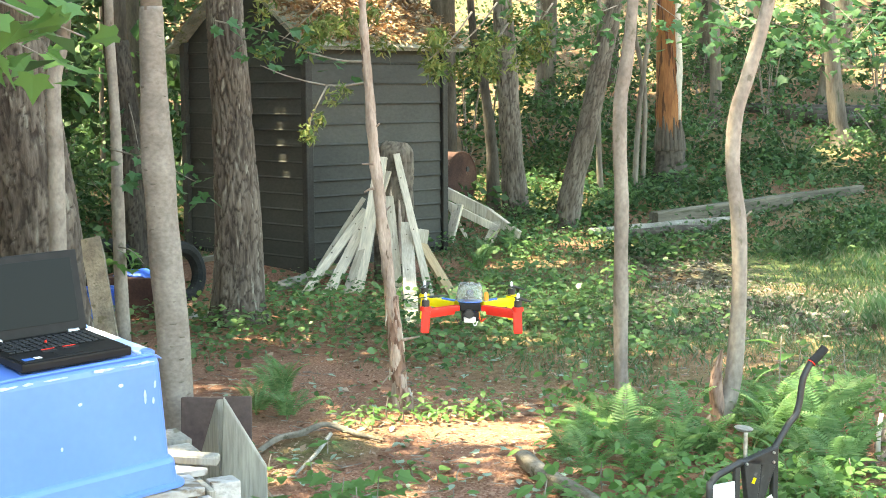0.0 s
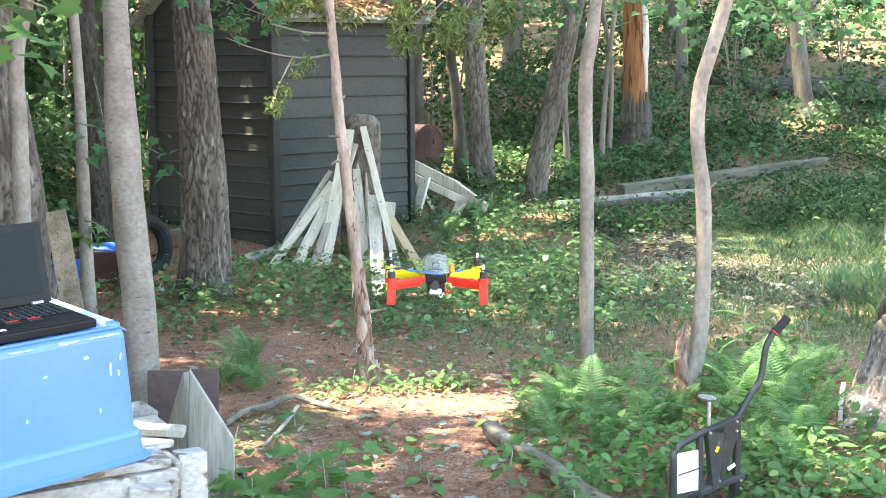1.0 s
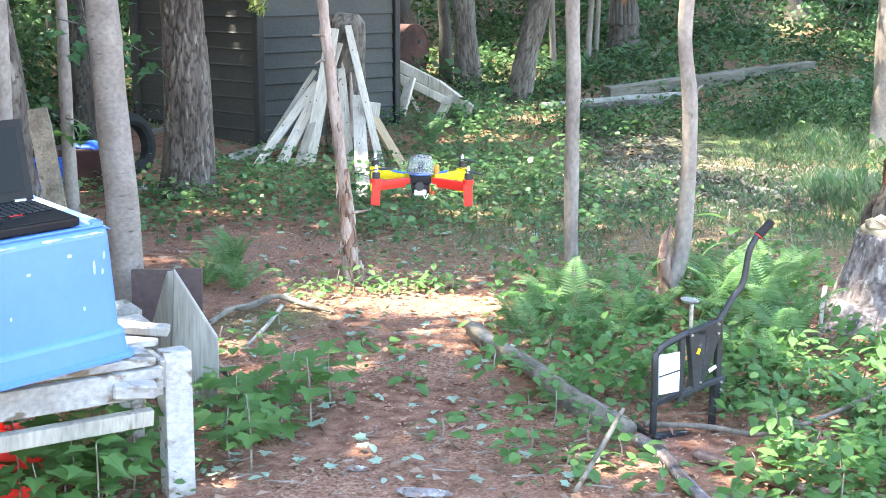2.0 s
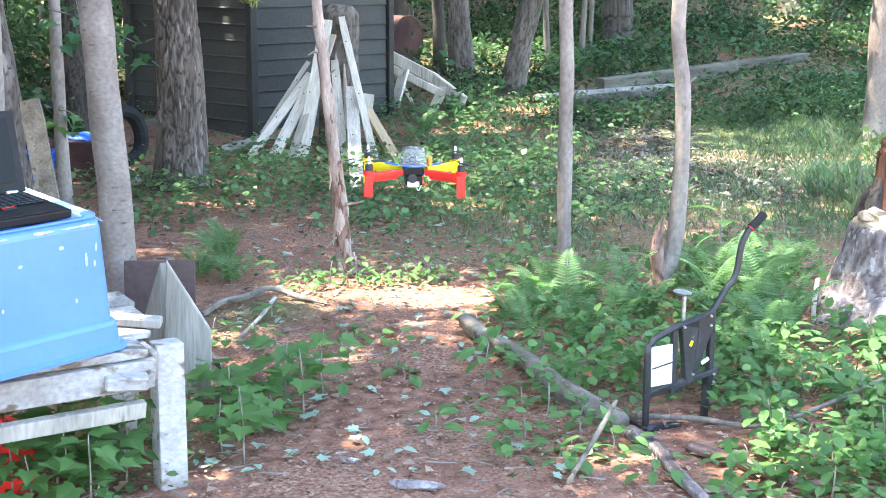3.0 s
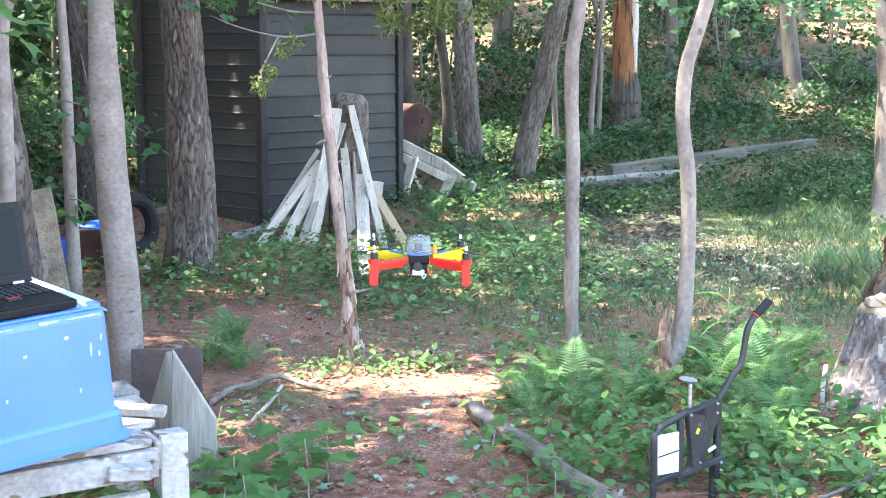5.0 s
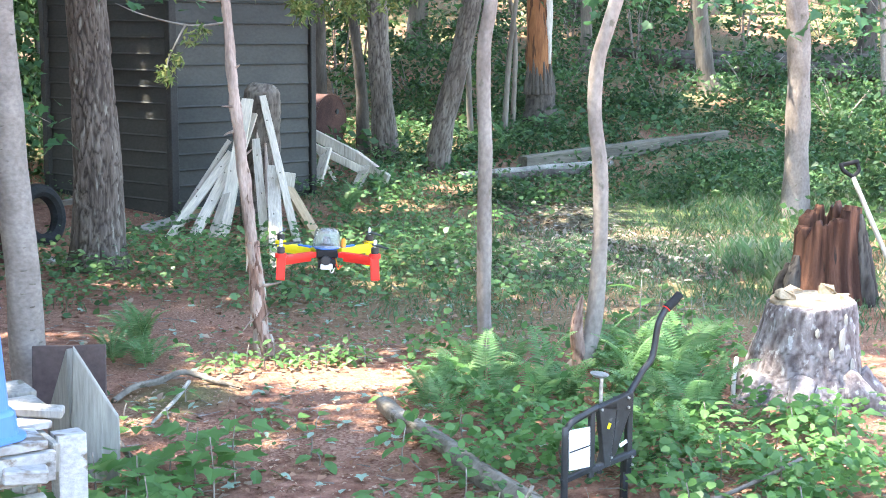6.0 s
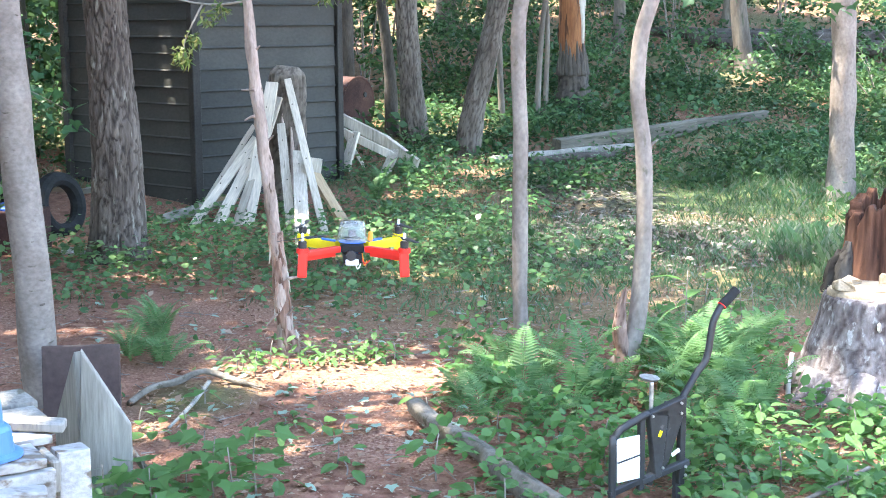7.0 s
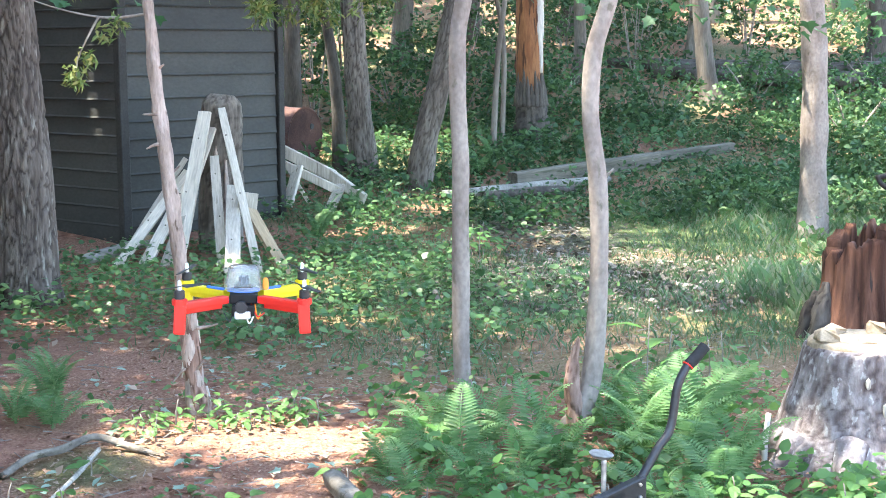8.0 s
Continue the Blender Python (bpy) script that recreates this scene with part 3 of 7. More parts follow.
def shed():
    root = thing("garden_shed", SC, "small dark green-grey shed with lapped siding and littered roof", "shed")

    def wall(a, b, steps, lap, name):
        a, b = a - SC, b - SC
        d = b - a
        length = d.length
        base = Matrix.Translation(a) @ Matrix.Rotation(math.atan2(d.y, d.x), 4, "Z")
        core = part(name, box(length - 0.04, 0.05, EAVE + 0.06, base @ Matrix.Translation((length / 2, 0.05, EAVE / 2)), 0), M_SIDING, root)
        z = 0.03
        made = {}
        for s in steps:
            key = round(s, 3)
            if key not in made:
                made[key] = board_mesh(length - 0.07, s + 0.012, lap)
                made[key].materials.append(M_SIDING)
            ob = part("siding_board", made[key], None, core)
            ob.matrix_basis = base @ pose(0.035, random.uniform(-0.002, 0.002), z, random.uniform(-0.4, 0.4), 0, random.uniform(-0.12, 0.12))
            z += s
        return base, length

    low = [0.132] * 7
    wall(SC, SR, low + [0.174] * 6 + [0.08], 0.018, "wall_board_side")
    wall(SL, SC, [0.136] * 14 + [0.09], 0.026, "wall_board_front")
    wall(SR, SB, [0.16] * 12 + [0.1], 0.018, "wall_board_back")
    wall(SB, SL, [0.16] * 12 + [0.1], 0.018, "wall_board_rear")
    for p, w in ((SC, 0.075), (SR, 0.06), (SL, 0.085), (SB, 0.06)):
        out = (p - (SC + SB) / 2).normalized() * 0.012
        part("corner_trim", box(w, w, EAVE, Matrix.Translation(p - SC + out + Vector((0, 0, EAVE / 2))) @ Matrix.Rotation(radians(42), 4, "Z"), 0.006), M_TRIM, root)
    # gable roof, ridge along the wide side face
    d = (SR - SC).normalized()
    w = (SL - SC)
    ov = 0.13
    wn_ = w.normalized()
    rise = 0.62
    e0 = SC - d * ov - wn_ * ov
    for side in (0, 1):
        lo = e0 if side == 0 else SL - d * ov + wn_ * ov
        hi = (SC + SL) / 2 - d * ov + Vector((0, 0, rise))
        drop = -rise * ov / (w.length / 2)
        lo = Vector((lo.x, lo.y, drop)) + Vector((0, 0, EAVE))
        hi = Vector((hi.x, hi.y, hi.z + EAVE))
        along = d * ((SR - SC).length + 2 * ov)
        up = hi - lo
        nrm = along.cross(up).normalized()
        if nrm.z < 0:
            nrm = -nrm
        n, m_ = 14, 10
        verts, faces = [], []
        for k in (0, 1):
            for j in range(m_ + 1):
                for i in range(n + 1):
                    q = lo - SC + along * (i / n) + up * (j / m_) + nrm * (0.035 * (1 - k) + (0.012 * noise.noise((i * 0.7, j * 0.7, side * 5.0)) if k == 0 else 0))
                    verts.append(q)
        o = (n + 1) * (m_ + 1)
        for j in range(m_):
            for i in range(n):
                a = j * (n + 1) + i
                faces.append((a, a + 1, a + n + 2, a + n + 1))
                faces.append((o + a + n + 1, o + a + n + 2, o + a + 1, o + a))
        edge = [i for i in range(n + 1)] + [j * (n + 1) + n for j in range(1, m_ + 1)] + [m_ * (n + 1) + i for i in range(n - 1, -1, -1)] + [j * (n + 1) for j in range(m_ - 1, 0, -1)]
        for a, b in zip(edge, edge[1:] + edge[:1]):
            faces.append((a, o + a, o + b, b))
        roof = part("roof", mesh_of("roof", verts, faces), M_SHINGLE, root, "mossy roof slope strewn with dry needles")
        # shingle edge along the eave
        for i in range(11):
            q = lo - SC + along * ((i + 0.5) / 11) + nrm * 0.046 + up.normalized() * 0.05
            xa = along.normalized()
            ya = up.normalized()
            mt = Matrix((xa, ya, nrm)).transposed().to_4x4()
            part("shingle", box(along.length / 11 - 0.006, 0.13, 0.012, None, 0.003), M_SHINGLE, roof, m=Matrix.Translation(q) @ mt @ pose(0, 0, 0, random.uniform(-3, 3), 0, random.uniform(-2, 2)))
        # litter on the slope
        cnt = 5200
        s_, t_ = rng.random(cnt), rng.random(cnt) ** 0.9
        P = np.array([lo - SC + along * a + up * b + nrm * (0.045 + 0.03 * c) for a, b, c in zip(s_, t_, rng.random(cnt))])
        part("roof_litter", kite_mesh("roof_litter", P, 0.05 + 0.07 * rng.random(cnt), flat=0.75, aspect=0.3), M_NEEDLE, root, "dry brown needles and leaves on the roof")["kind"] = "stuff"
    # gable ends
    for p, q in ((SC, SL), (SR, SB)):
        mid = (p + q) / 2 + Vector((0, 0, EAVE + rise - 0.02)) - SC
        a, b = p - SC + Vector((0, 0, EAVE)), q - SC + Vector((0, 0, EAVE))
        t = d * 0.03
        part("gable", mesh_of("gable", [a, b, mid, a + t, b + t, mid + t], [(0, 2, 1), (3, 4, 5), (0, 1, 4, 3), (1, 2, 5, 4), (2, 0, 3, 5)]), M_SIDING, root)
    return root


shed()

# ---- trees ----


def crown_mesh(centres, radii, per, size, squash=0.7, aspect=0.6, flat=0.25, origin=None):
    P = clump_points(centres, radii, per, squash)
    if origin is not None:
        P = P[shaded(P + np.array(origin))]
    return kite_mesh("crown", P, size * (0.6 + 0.8 * rng.random(len(P))), flat=flat, aspect=aspect)


def tree(label, y0, rows, mat, top=10.5, crown_z=6.0, spread=2.2, clumps=26, per=90, size=0.17, seg=14, n=40, rough=0.12, bark=0.0, plates=14, flare=0.35, limbs=5, group="woodland trees", name="tree", seed=0.0, leafmat=None, cat="tree"):
    x0, z0, r0 = rows[0]
    zg = height(x0, y0)
    root = thing(name, (x0, y0, zg), label, cat, group)
    pts = [(0, 0, -0.12, r0 * 1.06)] + [(x - x0, 0, max(z - zg, 0.02 + 0.01 * i), r) for i, (x, z, r) in enumerate(rows)]
    xe, ze, re = pts[-1][0], pts[-1][2], pts[-1][3]
    lean = (pts[-1][0] - pts[-2][0]) / max(pts[-1][2] - pts[-2][2], 0.1) * 0.4
    low_n = n
    tr = sweep(pts, seg, low_n, rough, bark=bark, plates=plates, flare=flare, seed=seed + x0, cap=True)
    part("trunk", tr, mat, root)
    if top:
        upper = [(xe, 0, ze - 0.02, re * 0.99), (xe + lean * (top - ze) * 0.3, 0.1, ze + (top - ze) * 0.4, re * 0.75), (xe + lean * (top - ze) * 0.7, -0.1, top, re * 0.25)]
        part("upper_trunk", sweep(upper, 10, 14, rough, seed=seed), mat, root)
        for i in range(limbs):
            f = (i + 0.5) / limbs
            zz = crown_z - 1.0 + (top - crown_z) * f
            g = (zz - ze) / (top - ze)
            an = i * 2.4 + seed + x0
            bx = xe + lean * (top - ze) * 0.7 * g
            L = spread * (1 - 0.5 * f)
            rr = re * 0.45
            part("limb", sweep([(bx, 0, zz, rr), (bx + math.cos(an) * L * 0.5, math.sin(an) * L * 0.5, zz + L * 0.25, rr * 0.6), (bx + math.cos(an) * L, math.sin(an) * L, zz + L * 0.35, rr * 0.2)], 6, 8, 0.1), mat, root)
        cx = xe + lean * (top - ze) * 0.5
        c = rng.normal(size=(clumps, 3)) * np.array([spread * 0.5, spread * 0.5, (top - crown_z) * 0.28]) + np.array([cx, 0, (top + crown_z) / 2])
        part("crown", crown_mesh(c, 0.45 + 0.5 * rng.random(clumps), per, size, origin=(x0, y0, zg)), leafmat or M_CANOPY, root, "loose crown of many green leaves")
    return root


A_ROWS = [(-1.36, 0.0, 0.088), (-1.38, 0.22, 0.077), (-1.39, 0.6, 0.074), (-1.42, 1.02, 0.067), (-1.43, 1.26, 0.071), (-1.44, 1.59, 0.056), (-1.44, 1.96, 0.05)]
near_tree = tree("slender smooth grey-barked young maple leaning slightly by the bench", 6.1, A_ROWS, M_BARK_GREY, top=8.5, crown_z=5.5, spread=1.4, clumps=9, seg=24, n=90, rough=0.16, flare=0.2, name="maple_tree")
for i in range(26):
    z = 0.12 + 1.75 * ((i * 0.618) % 1.0)
    a = radians(205 + 150 * ((i * 0.37) % 1.0))
    r = float(np.interp(z, [p[1] for p in A_ROWS], [p[2] for p in A_ROWS])) * 0.99
    xc = float(np.interp(z, [p[1] for p in A_ROWS], [p[0] for p in A_ROWS])) + 1.36
    bm = bmesh.new()
    bmesh.ops.create_icosphere(bm, subdivisions=2, radius=1.0)
    sx, sz = random.uniform(0.007, 0.019), random.uniform(0.003, 0.006)
    for v in bm.verts:
        v.co = Vector((v.co.x * 0.003, v.co.y * sx, v.co.z * sz + 0.35 * sz * (v.co.y ** 2)))
    part("bark_scar", bm, M_BARK_MID, near_tree, m=pose(xc + math.cos(a) * r, math.sin(a) * r, z, random.uniform(-15, 15), 0, 0) @ Matrix.Rotation(a, 4, "Z"))
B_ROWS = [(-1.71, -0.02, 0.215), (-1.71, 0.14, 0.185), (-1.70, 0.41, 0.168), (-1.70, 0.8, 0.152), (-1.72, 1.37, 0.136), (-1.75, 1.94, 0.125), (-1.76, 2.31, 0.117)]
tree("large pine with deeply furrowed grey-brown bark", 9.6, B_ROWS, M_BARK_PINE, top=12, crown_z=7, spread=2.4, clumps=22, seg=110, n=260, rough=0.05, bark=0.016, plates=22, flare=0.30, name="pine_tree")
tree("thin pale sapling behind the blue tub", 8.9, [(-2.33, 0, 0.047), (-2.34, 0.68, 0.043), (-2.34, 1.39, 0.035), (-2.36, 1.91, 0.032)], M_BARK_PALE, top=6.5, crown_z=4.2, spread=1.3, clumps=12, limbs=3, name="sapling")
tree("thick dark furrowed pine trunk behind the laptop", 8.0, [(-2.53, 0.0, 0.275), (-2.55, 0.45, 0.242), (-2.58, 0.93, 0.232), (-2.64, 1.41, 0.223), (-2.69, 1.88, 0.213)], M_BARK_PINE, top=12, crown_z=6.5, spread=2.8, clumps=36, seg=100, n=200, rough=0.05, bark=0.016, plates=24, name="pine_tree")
tree("slim pale young trunk beside the dark pine", 7.2, [(-2.24, 0.0, 0.049), (-2.22, 0.68, 0.044), (-2.21, 1.2, 0.043), (-2.21, 1.63, 0.04), (-2.15, 1.88, 0.037)], M_BARK_PALE, top=7.5, crown_z=5, spread=1.5, clumps=14, limbs=3, name="sapling")
tree("dark trunk beside the shed", 12, [(-3.0, 0.0, 0.14), (-3.03, 1.08, 0.115), (-3.12, 2.02, 0.106)], M_BARK_DARK, top=11, spread=2.4, bark=0.012, seg=60, n=130, name="tree")
tree("dark straight trunk behind the shed", 16.4, [(-0.41, 0.5, 0.11), (-0.41, 1.0, 0.092), (-0.41, 2.2, 0.084)], M_BARK_DARK, top=10, name="tree")
tree("grey furrowed trunk of a pair behind the shed", 14.6, [(0.33, 0.28, 0.15), (0.28, 0.96, 0.111), (0.24, 1.66, 0.104), (0.21, 2.11, 0.104), (0.18, 2.67, 0.097)], M_BARK_MID, top=11, bark=0.012, plates=16, seg=64, n=170, name="cedar_tree")
tree("slimmer dark trunk leaning beside its larger neighbour", 14.9, [(0.10, 0.3, 0.08), (0.07, 1.07, 0.059), (-0.02, 1.77, 0.047), (-0.11, 2.12, 0.041)], M_BARK_DARK, top=8, spread=1.5, clumps=14, name="cedar_tree")
tree("leaning grey trunk at the end of the fallen logs", 14.0, [(0.81, 0.2, 0.13), (0.9, 0.77, 0.106), (1.06, 1.43, 0.1), (1.19, 2.09, 0.094), (1.3, 2.58, 0.082)], M_BARK_MID, top=10, bark=0.011, seg=60, n=160, name="tree")
for y0, rows in ((15.5, [(1.64, 0.4, 0.034), (1.69, 1.42, 0.028), (1.78, 2.14, 0.024)]), (15.8, [(1.76, 0.45, 0.03), (1.78, 1.54, 0.025), (1.67, 2.15, 0.025)]), (15.2, [(1.25, 0.38, 0.036), (1.21, 1.42, 0.03), (1.22, 2.13, 0.027)])):
    tree("thin grey stem in the undergrowth", y0, rows, M_BARK_MID, top=6, crown_z=3.6, spread=1.2, clumps=10, limbs=2, seg=8, n=16, name="sapling", group="undergrowth saplings")
# dead trunk with its bark gone
K_ROWS = [(2.14, 0.5, 0.22), (2.12, 0.77, 0.168), (2.10, 1.41, 0.148), (2.08, 2.17, 0.134), (2.07, 2.9, 0.125)]
kz = height(2.14, 16.2)
dead = thing("dead_tree", (2.14, 16.2, kz), "dead trunk stripped of bark with bare orange wood", "dead tree")
part("bark_base", sweep([(0, 0, -0.1, 0.245), (0, 0, 0.05, 0.235), (-0.015, 0, 0.3, 0.172), (-0.03, 0, 0.52, 0.158)], 40, 40, 0.1, bark=0.012, flare=0.25), M_BARK_DARK, dead, "dark bark left round the foot")
part("bare_wood", sweep([(-0.03, 0, 0.45, 0.150), (-0.04, 0, 0.95, 0.143), (-0.06, 0, 1.7, 0.134), (-0.07, 0, 3.2, 0.12), (-0.1, 0, 5.5, 0.07)], 40, 90, 0.06, bark=0.005, plates=10), M_BAREWOOD, dead, "bare orange wood")
for i in range(11):
    an = radians(180 + 180 * (i + 0.5) / 11)
    ca, sa, up = math.cos(an), math.sin(an), 0.10 + 0.22 * ((i * 0.618) % 1.0)
    part("bark_tongue", sweep([(-0.03 + ca * 0.15, sa * 0.15, 0.40, 0.035), (-0.035 + ca * 0.145, sa * 0.145, 0.50 + up * 0.5, 0.024), (-0.04 + ca * 0.140, sa * 0.140, 0.52 + up, 0.006)], 8, 12, 0.5, seed=i), M_BARK_DARK, dead, "dark bark tongue")
for i in range(16):
    an = radians(185 + 170 * ((i * 0.381) % 1.0))
    ca, sa, z0 = math.cos(an), math.sin(an), 0.75 + 1.5 * ((i * 0.618) % 1.0)
    part("dark_crack", sweep([(-0.05 + ca * 0.143, sa * 0.143, z0, 0.003), (-0.05 + ca * 0.143, sa * 0.143, z0 + 0.08, 0.010), (-0.055 + ca * 0.140, sa * 0.140, z0 + 0.2, 0.003)], 6, 10, 0.5, seed=i), M_ROTTEN, dead, "dark crack in the bare wood")
part("sapwood_strip", sweep([(0.065, -0.095, 0.75, 0.02), (0.05, -0.085, 1.2, 0.045), (0.035, -0.085, 1.7, 0.045), (0.02, -0.08, 2.6, 0.03)], 12, 30, 0.3), M_SAPWOOD, dead, "pale strip of sapwood")
part("root", sweep([(0.14, -0.1, 0.02, 0.05), (0.3, -0.16, 0.06, 0.035), (0.42, -0.2, 0.16, 0.012)], 10, 14, 0.3), M_CUTWOOD, dead, "pale splintered root")
L_ROWS = [(0.68, 0.0, 0.043), (0.67, 0.26, 0.037), (0.67, 0.73, 0.036), (0.67, 0.98, 0.037), (0.66, 1.29, 0.034), (0.66, 1.54, 0.034), (0.68, 1.68, 0.035), (0.70, 1.85, 0.031), (0.72, 2.09, 0.028)]
tree("straight slim grey sapling with a few knots", 7.06, L_ROWS, M_BARK_PALE, top=7, crown_z=4.6, spread=1.3, clumps=6, seg=20, n=90, rough=0.16, flare=0.25, name="sapling", group="saplings in the clearing", seed=2.0)
M_ROWS = [(1.04, 0.0, 0.052), (1.09, 0.11, 0.045), (1.13, 0.27, 0.039), (1.15, 0.54, 0.037), (1.15, 0.8, 0.035), (1.14, 1.01, 0.034), (1.11, 1.24, 0.032), (1.12, 1.47, 0.033), (1.17, 1.65, 0.031), (1.22, 1.83, 0.031), (1.27, 2.03, 0.025)]
bent = tree("crooked pale sapling with a broken side stem", 6.46, M_ROWS, M_BARK_PALE, top=6.5, crown_z=4.4, spread=1.3, clumps=6, seg=20, n=90, rough=0.18, flare=0.25, name="sapling", group="saplings in the clearing", seed=4.0)
part("broken_stem", sweep([(0.03, -0.02, -0.05, 0.036), (0.012, -0.03, 0.16, 0.031), (0.008, -0.03, 0.28, 0.027), (0.018, -0.03, 0.34, 0.017), (0.03, -0.03, 0.40, 0.004)], 16, 40, 0.55, freq=20, bark=0.003, seed=6.0), M_REDBARK, bent, "broken reddish side stem")
part("snapped_twig", sweep([(0.12, 0, 1.0, 0.008), (0.16, -0.01, 1.04, 0.004)], 6, 4), M_TWIG, bent)
tree("far pale trunk on the rising bank", 18.6, [(4.69, 0.75, 0.17), (4.61, 1.16, 0.115), (4.53, 1.82, 0.099), (4.48, 2.25, 0.095), (4.42, 2.83, 0.091)], M_BARK_MID, top=10, seg=24, n=50, name="tree")
o_tree = tree("grey lichened trunk forking at the top", 11.96, [(3.80, 0.0, 0.13), (3.79, 0.64, 0.1), (3.78, 1.32, 0.1), (3.73, 1.99, 0.092), (3.69, 2.25, 0.088)], M_BARK_PALE, top=10, seg=28, n=60, rough=0.15, name="tree")
part("side_stem", sweep([(-0.05, -0.03, 1.55, 0.06), (-0.12, -0.03, 1.85, 0.05), (-0.18, -0.03, 2.4, 0.045), (-0.3, 0, 4.0, 0.03)], 14, 24, 0.15), M_BARK_PALE, o_tree)
tree("thin pale pole-like stem on the bank", 17.4, [(6.6, 0.7, 0.046), (6.55, 1.4, 0.042), (6.48, 2.23, 0.037)], M_BARK_PALE, top=8, spread=1.2, clumps=10, limbs=2, seg=10, n=16, name="sapling", group="undergrowth saplings")
# woods further back, then trees added round the clearing to shade it
for i, (x, y, r, mt) in enumerate(((-4.1, 16.5, 0.14, 1), (-5.6, 19, 0.2, 1), (-2.6, 19.5, 0.12, 0), (-1.2, 21, 0.15, 1), (-0.6, 18, 0.09, 1), (0.9, 21.5, 0.14, 0), (2.0, 23.5, 0.17, 1), (3.2, 20, 0.08, 0), (3.7, 24, 0.15, 1), (5.2, 22, 0.07, 0), (6.2, 25, 0.17, 0), (7.6, 21, 0.13, 1), (8.6, 26, 0.16, 0), (9.6, 23, 0.14, 1), (-7.5, 24, 0.2, 1), (5.5, 29, 0.2, 1), (1.2, 28, 0.2, 1), (-3.6, 27, 0.2, 0), (10.8, 29, 0.2, 1), (-0.5, 33, 0.22, 1), (7.8, 34, 0.22, 0), (3.4, 36, 0.22, 1), (-6.5, 35, 0.25, 1), (12, 36, 0.25, 1))):
    z = height(x, y)
    tree("straight woodland trunk on the far bank", y, [(x, z, r * 1.25), (x + 0.05, z + 0.6, r), (x + random.uniform(-0.15, 0.15), z + 2.5, r * 0.9)], (M_BARK_MID, M_BARK_DARK)[mt], top=z + 9, crown_z=z + 4.2, spread=2.2, clumps=24, per=210, size=0.24, seg=12, n=16, limbs=3, name="tree", group="far woodland trees")
# Unseen maple added for the shadow its crown throws on clearing and bank.
tree("unseen maple added behind the shed to shade the bank", 14.7, [(-1.0, 0.28, 0.12), (-1.0, 1.0, 0.1), (-0.95, 2.6, 0.09)], M_BARK_MID, top=8.8, crown_z=5.0, spread=2.5, clumps=46, per=150, size=0.2, seg=12, n=16, limbs=4, name="tree", group="trees round the clearing")
# Another unseen maple, added to keep sun off the nearest soil.
tree("unseen maple added left of the clearing to shade the foreground", 3.7, [(-3.5, 0, 0.12), (-3.5, 1.0, 0.1), (-3.45, 2.6, 0.09)], M_BARK_MID, top=8.5, crown_z=5.0, spread=1.9, clumps=44, per=150, size=0.2, seg=12, n=16, limbs=4, name="tree", group="trees round the clearing")
# Dense maples added left of the shed to hold sun off its wall.
tree("dense young maple added beside the shed to shade its wall", 12.9, [(-5.1, 0, 0.12), (-5.1, 0.7, 0.1), (-5.05, 2.4, 0.09)], M_BARK_MID, top=8.0, crown_z=3.2, spread=1.9, clumps=40, per=120, size=0.18, seg=12, n=16, limbs=4, name="tree", group="trees round the clearing")
tree("dense young maple added beside the shed to shade its wall", 11.7, [(-4.9, 0, 0.11), (-4.9, 0.7, 0.09), (-4.85, 2.2, 0.08)], M_BARK_MID, top=7.5, crown_z=3.2, spread=1.7, clumps=40, per=110, size=0.18, seg=12, n=16, limbs=4, name="tree", group="trees round the clearing")
tree("dense young maple added beside the shed to shade its wall", 12.6, [(-3.9, 0, 0.08), (-3.9, 0.9, 0.07), (-3.85, 2.4, 0.06)], M_BARK_DARK, top=8.5, crown_z=3.9, spread=1.5, clumps=40, per=100, size=0.17, seg=12, n=16, limbs=4, name="tree", group="trees round the clearing")
# Unseen trees added on the left to shade the foreground soil.
for x, y in ((-3.3, 5.0), (-2.9, 3.2), (-3.9, 7.4)):
    tree("unseen woodland tree added round the clearing for shade", y, [(x, 0, 0.13), (x, 0.7, 0.11), (x + 0.1, 2.8, 0.1)], M_BARK_MID, top=10.0, crown_z=5.5, spread=2.2, clumps=36, per=120, size=0.19, seg=12, n=16, limbs=4, name="tree", group="trees round the clearing")
# Unseen trees, implied by the shade, added so their crowns dapple the sun.
for i, (x, y) in enumerate(((-6.2, 4.5), (-6.4, 8.2), (-6.0, 11.8), (-8.2, 6.2), (-8.6, 10.0), (-8.3, 14.0), (-5.2, 1.2), (-9.5, 2.5), (-3.9, 9.6), (8.5, 13.0), (-4.6, 3.6), (-4.3, 11.2), (-6.2, 14.5), (-6.6, 16.5), (-4.6, 6.4))):
    tree("unseen woodland tree added round the clearing for shade", y, [(x, 0, 0.2), (x, 0.7, 0.16), (x + 0.1, 2.8, 0.14)], (M_BARK_MID, M_BARK_DARK)[i % 2], top=11.5, crown_z=5.5, spread=2.9, clumps=34, per=(62, 115)[y < 7.5], size=0.20, seg=12, n=16, limbs=4, name="tree", group="trees round the clearing")

# ---- bench, tub and laptop ----
TUB = Matrix.Translation((-0.926, 3.886, 0.861)) @ Matrix.Rotation(radians(4), 4, "Y") @ Matrix.Rotation(radians(4.4), 4, "X") @ Matrix.Rotation(radians(49), 4, "Z")
TUB_W, TUB_D, TUB_H = 0.58, 0.38, 0.37
BENCH = TUB @ Matrix.Translation((0.05, -0.05, -TUB_H - 0.008)) @ Matrix.Rotation(radians(-14), 4, "Z")


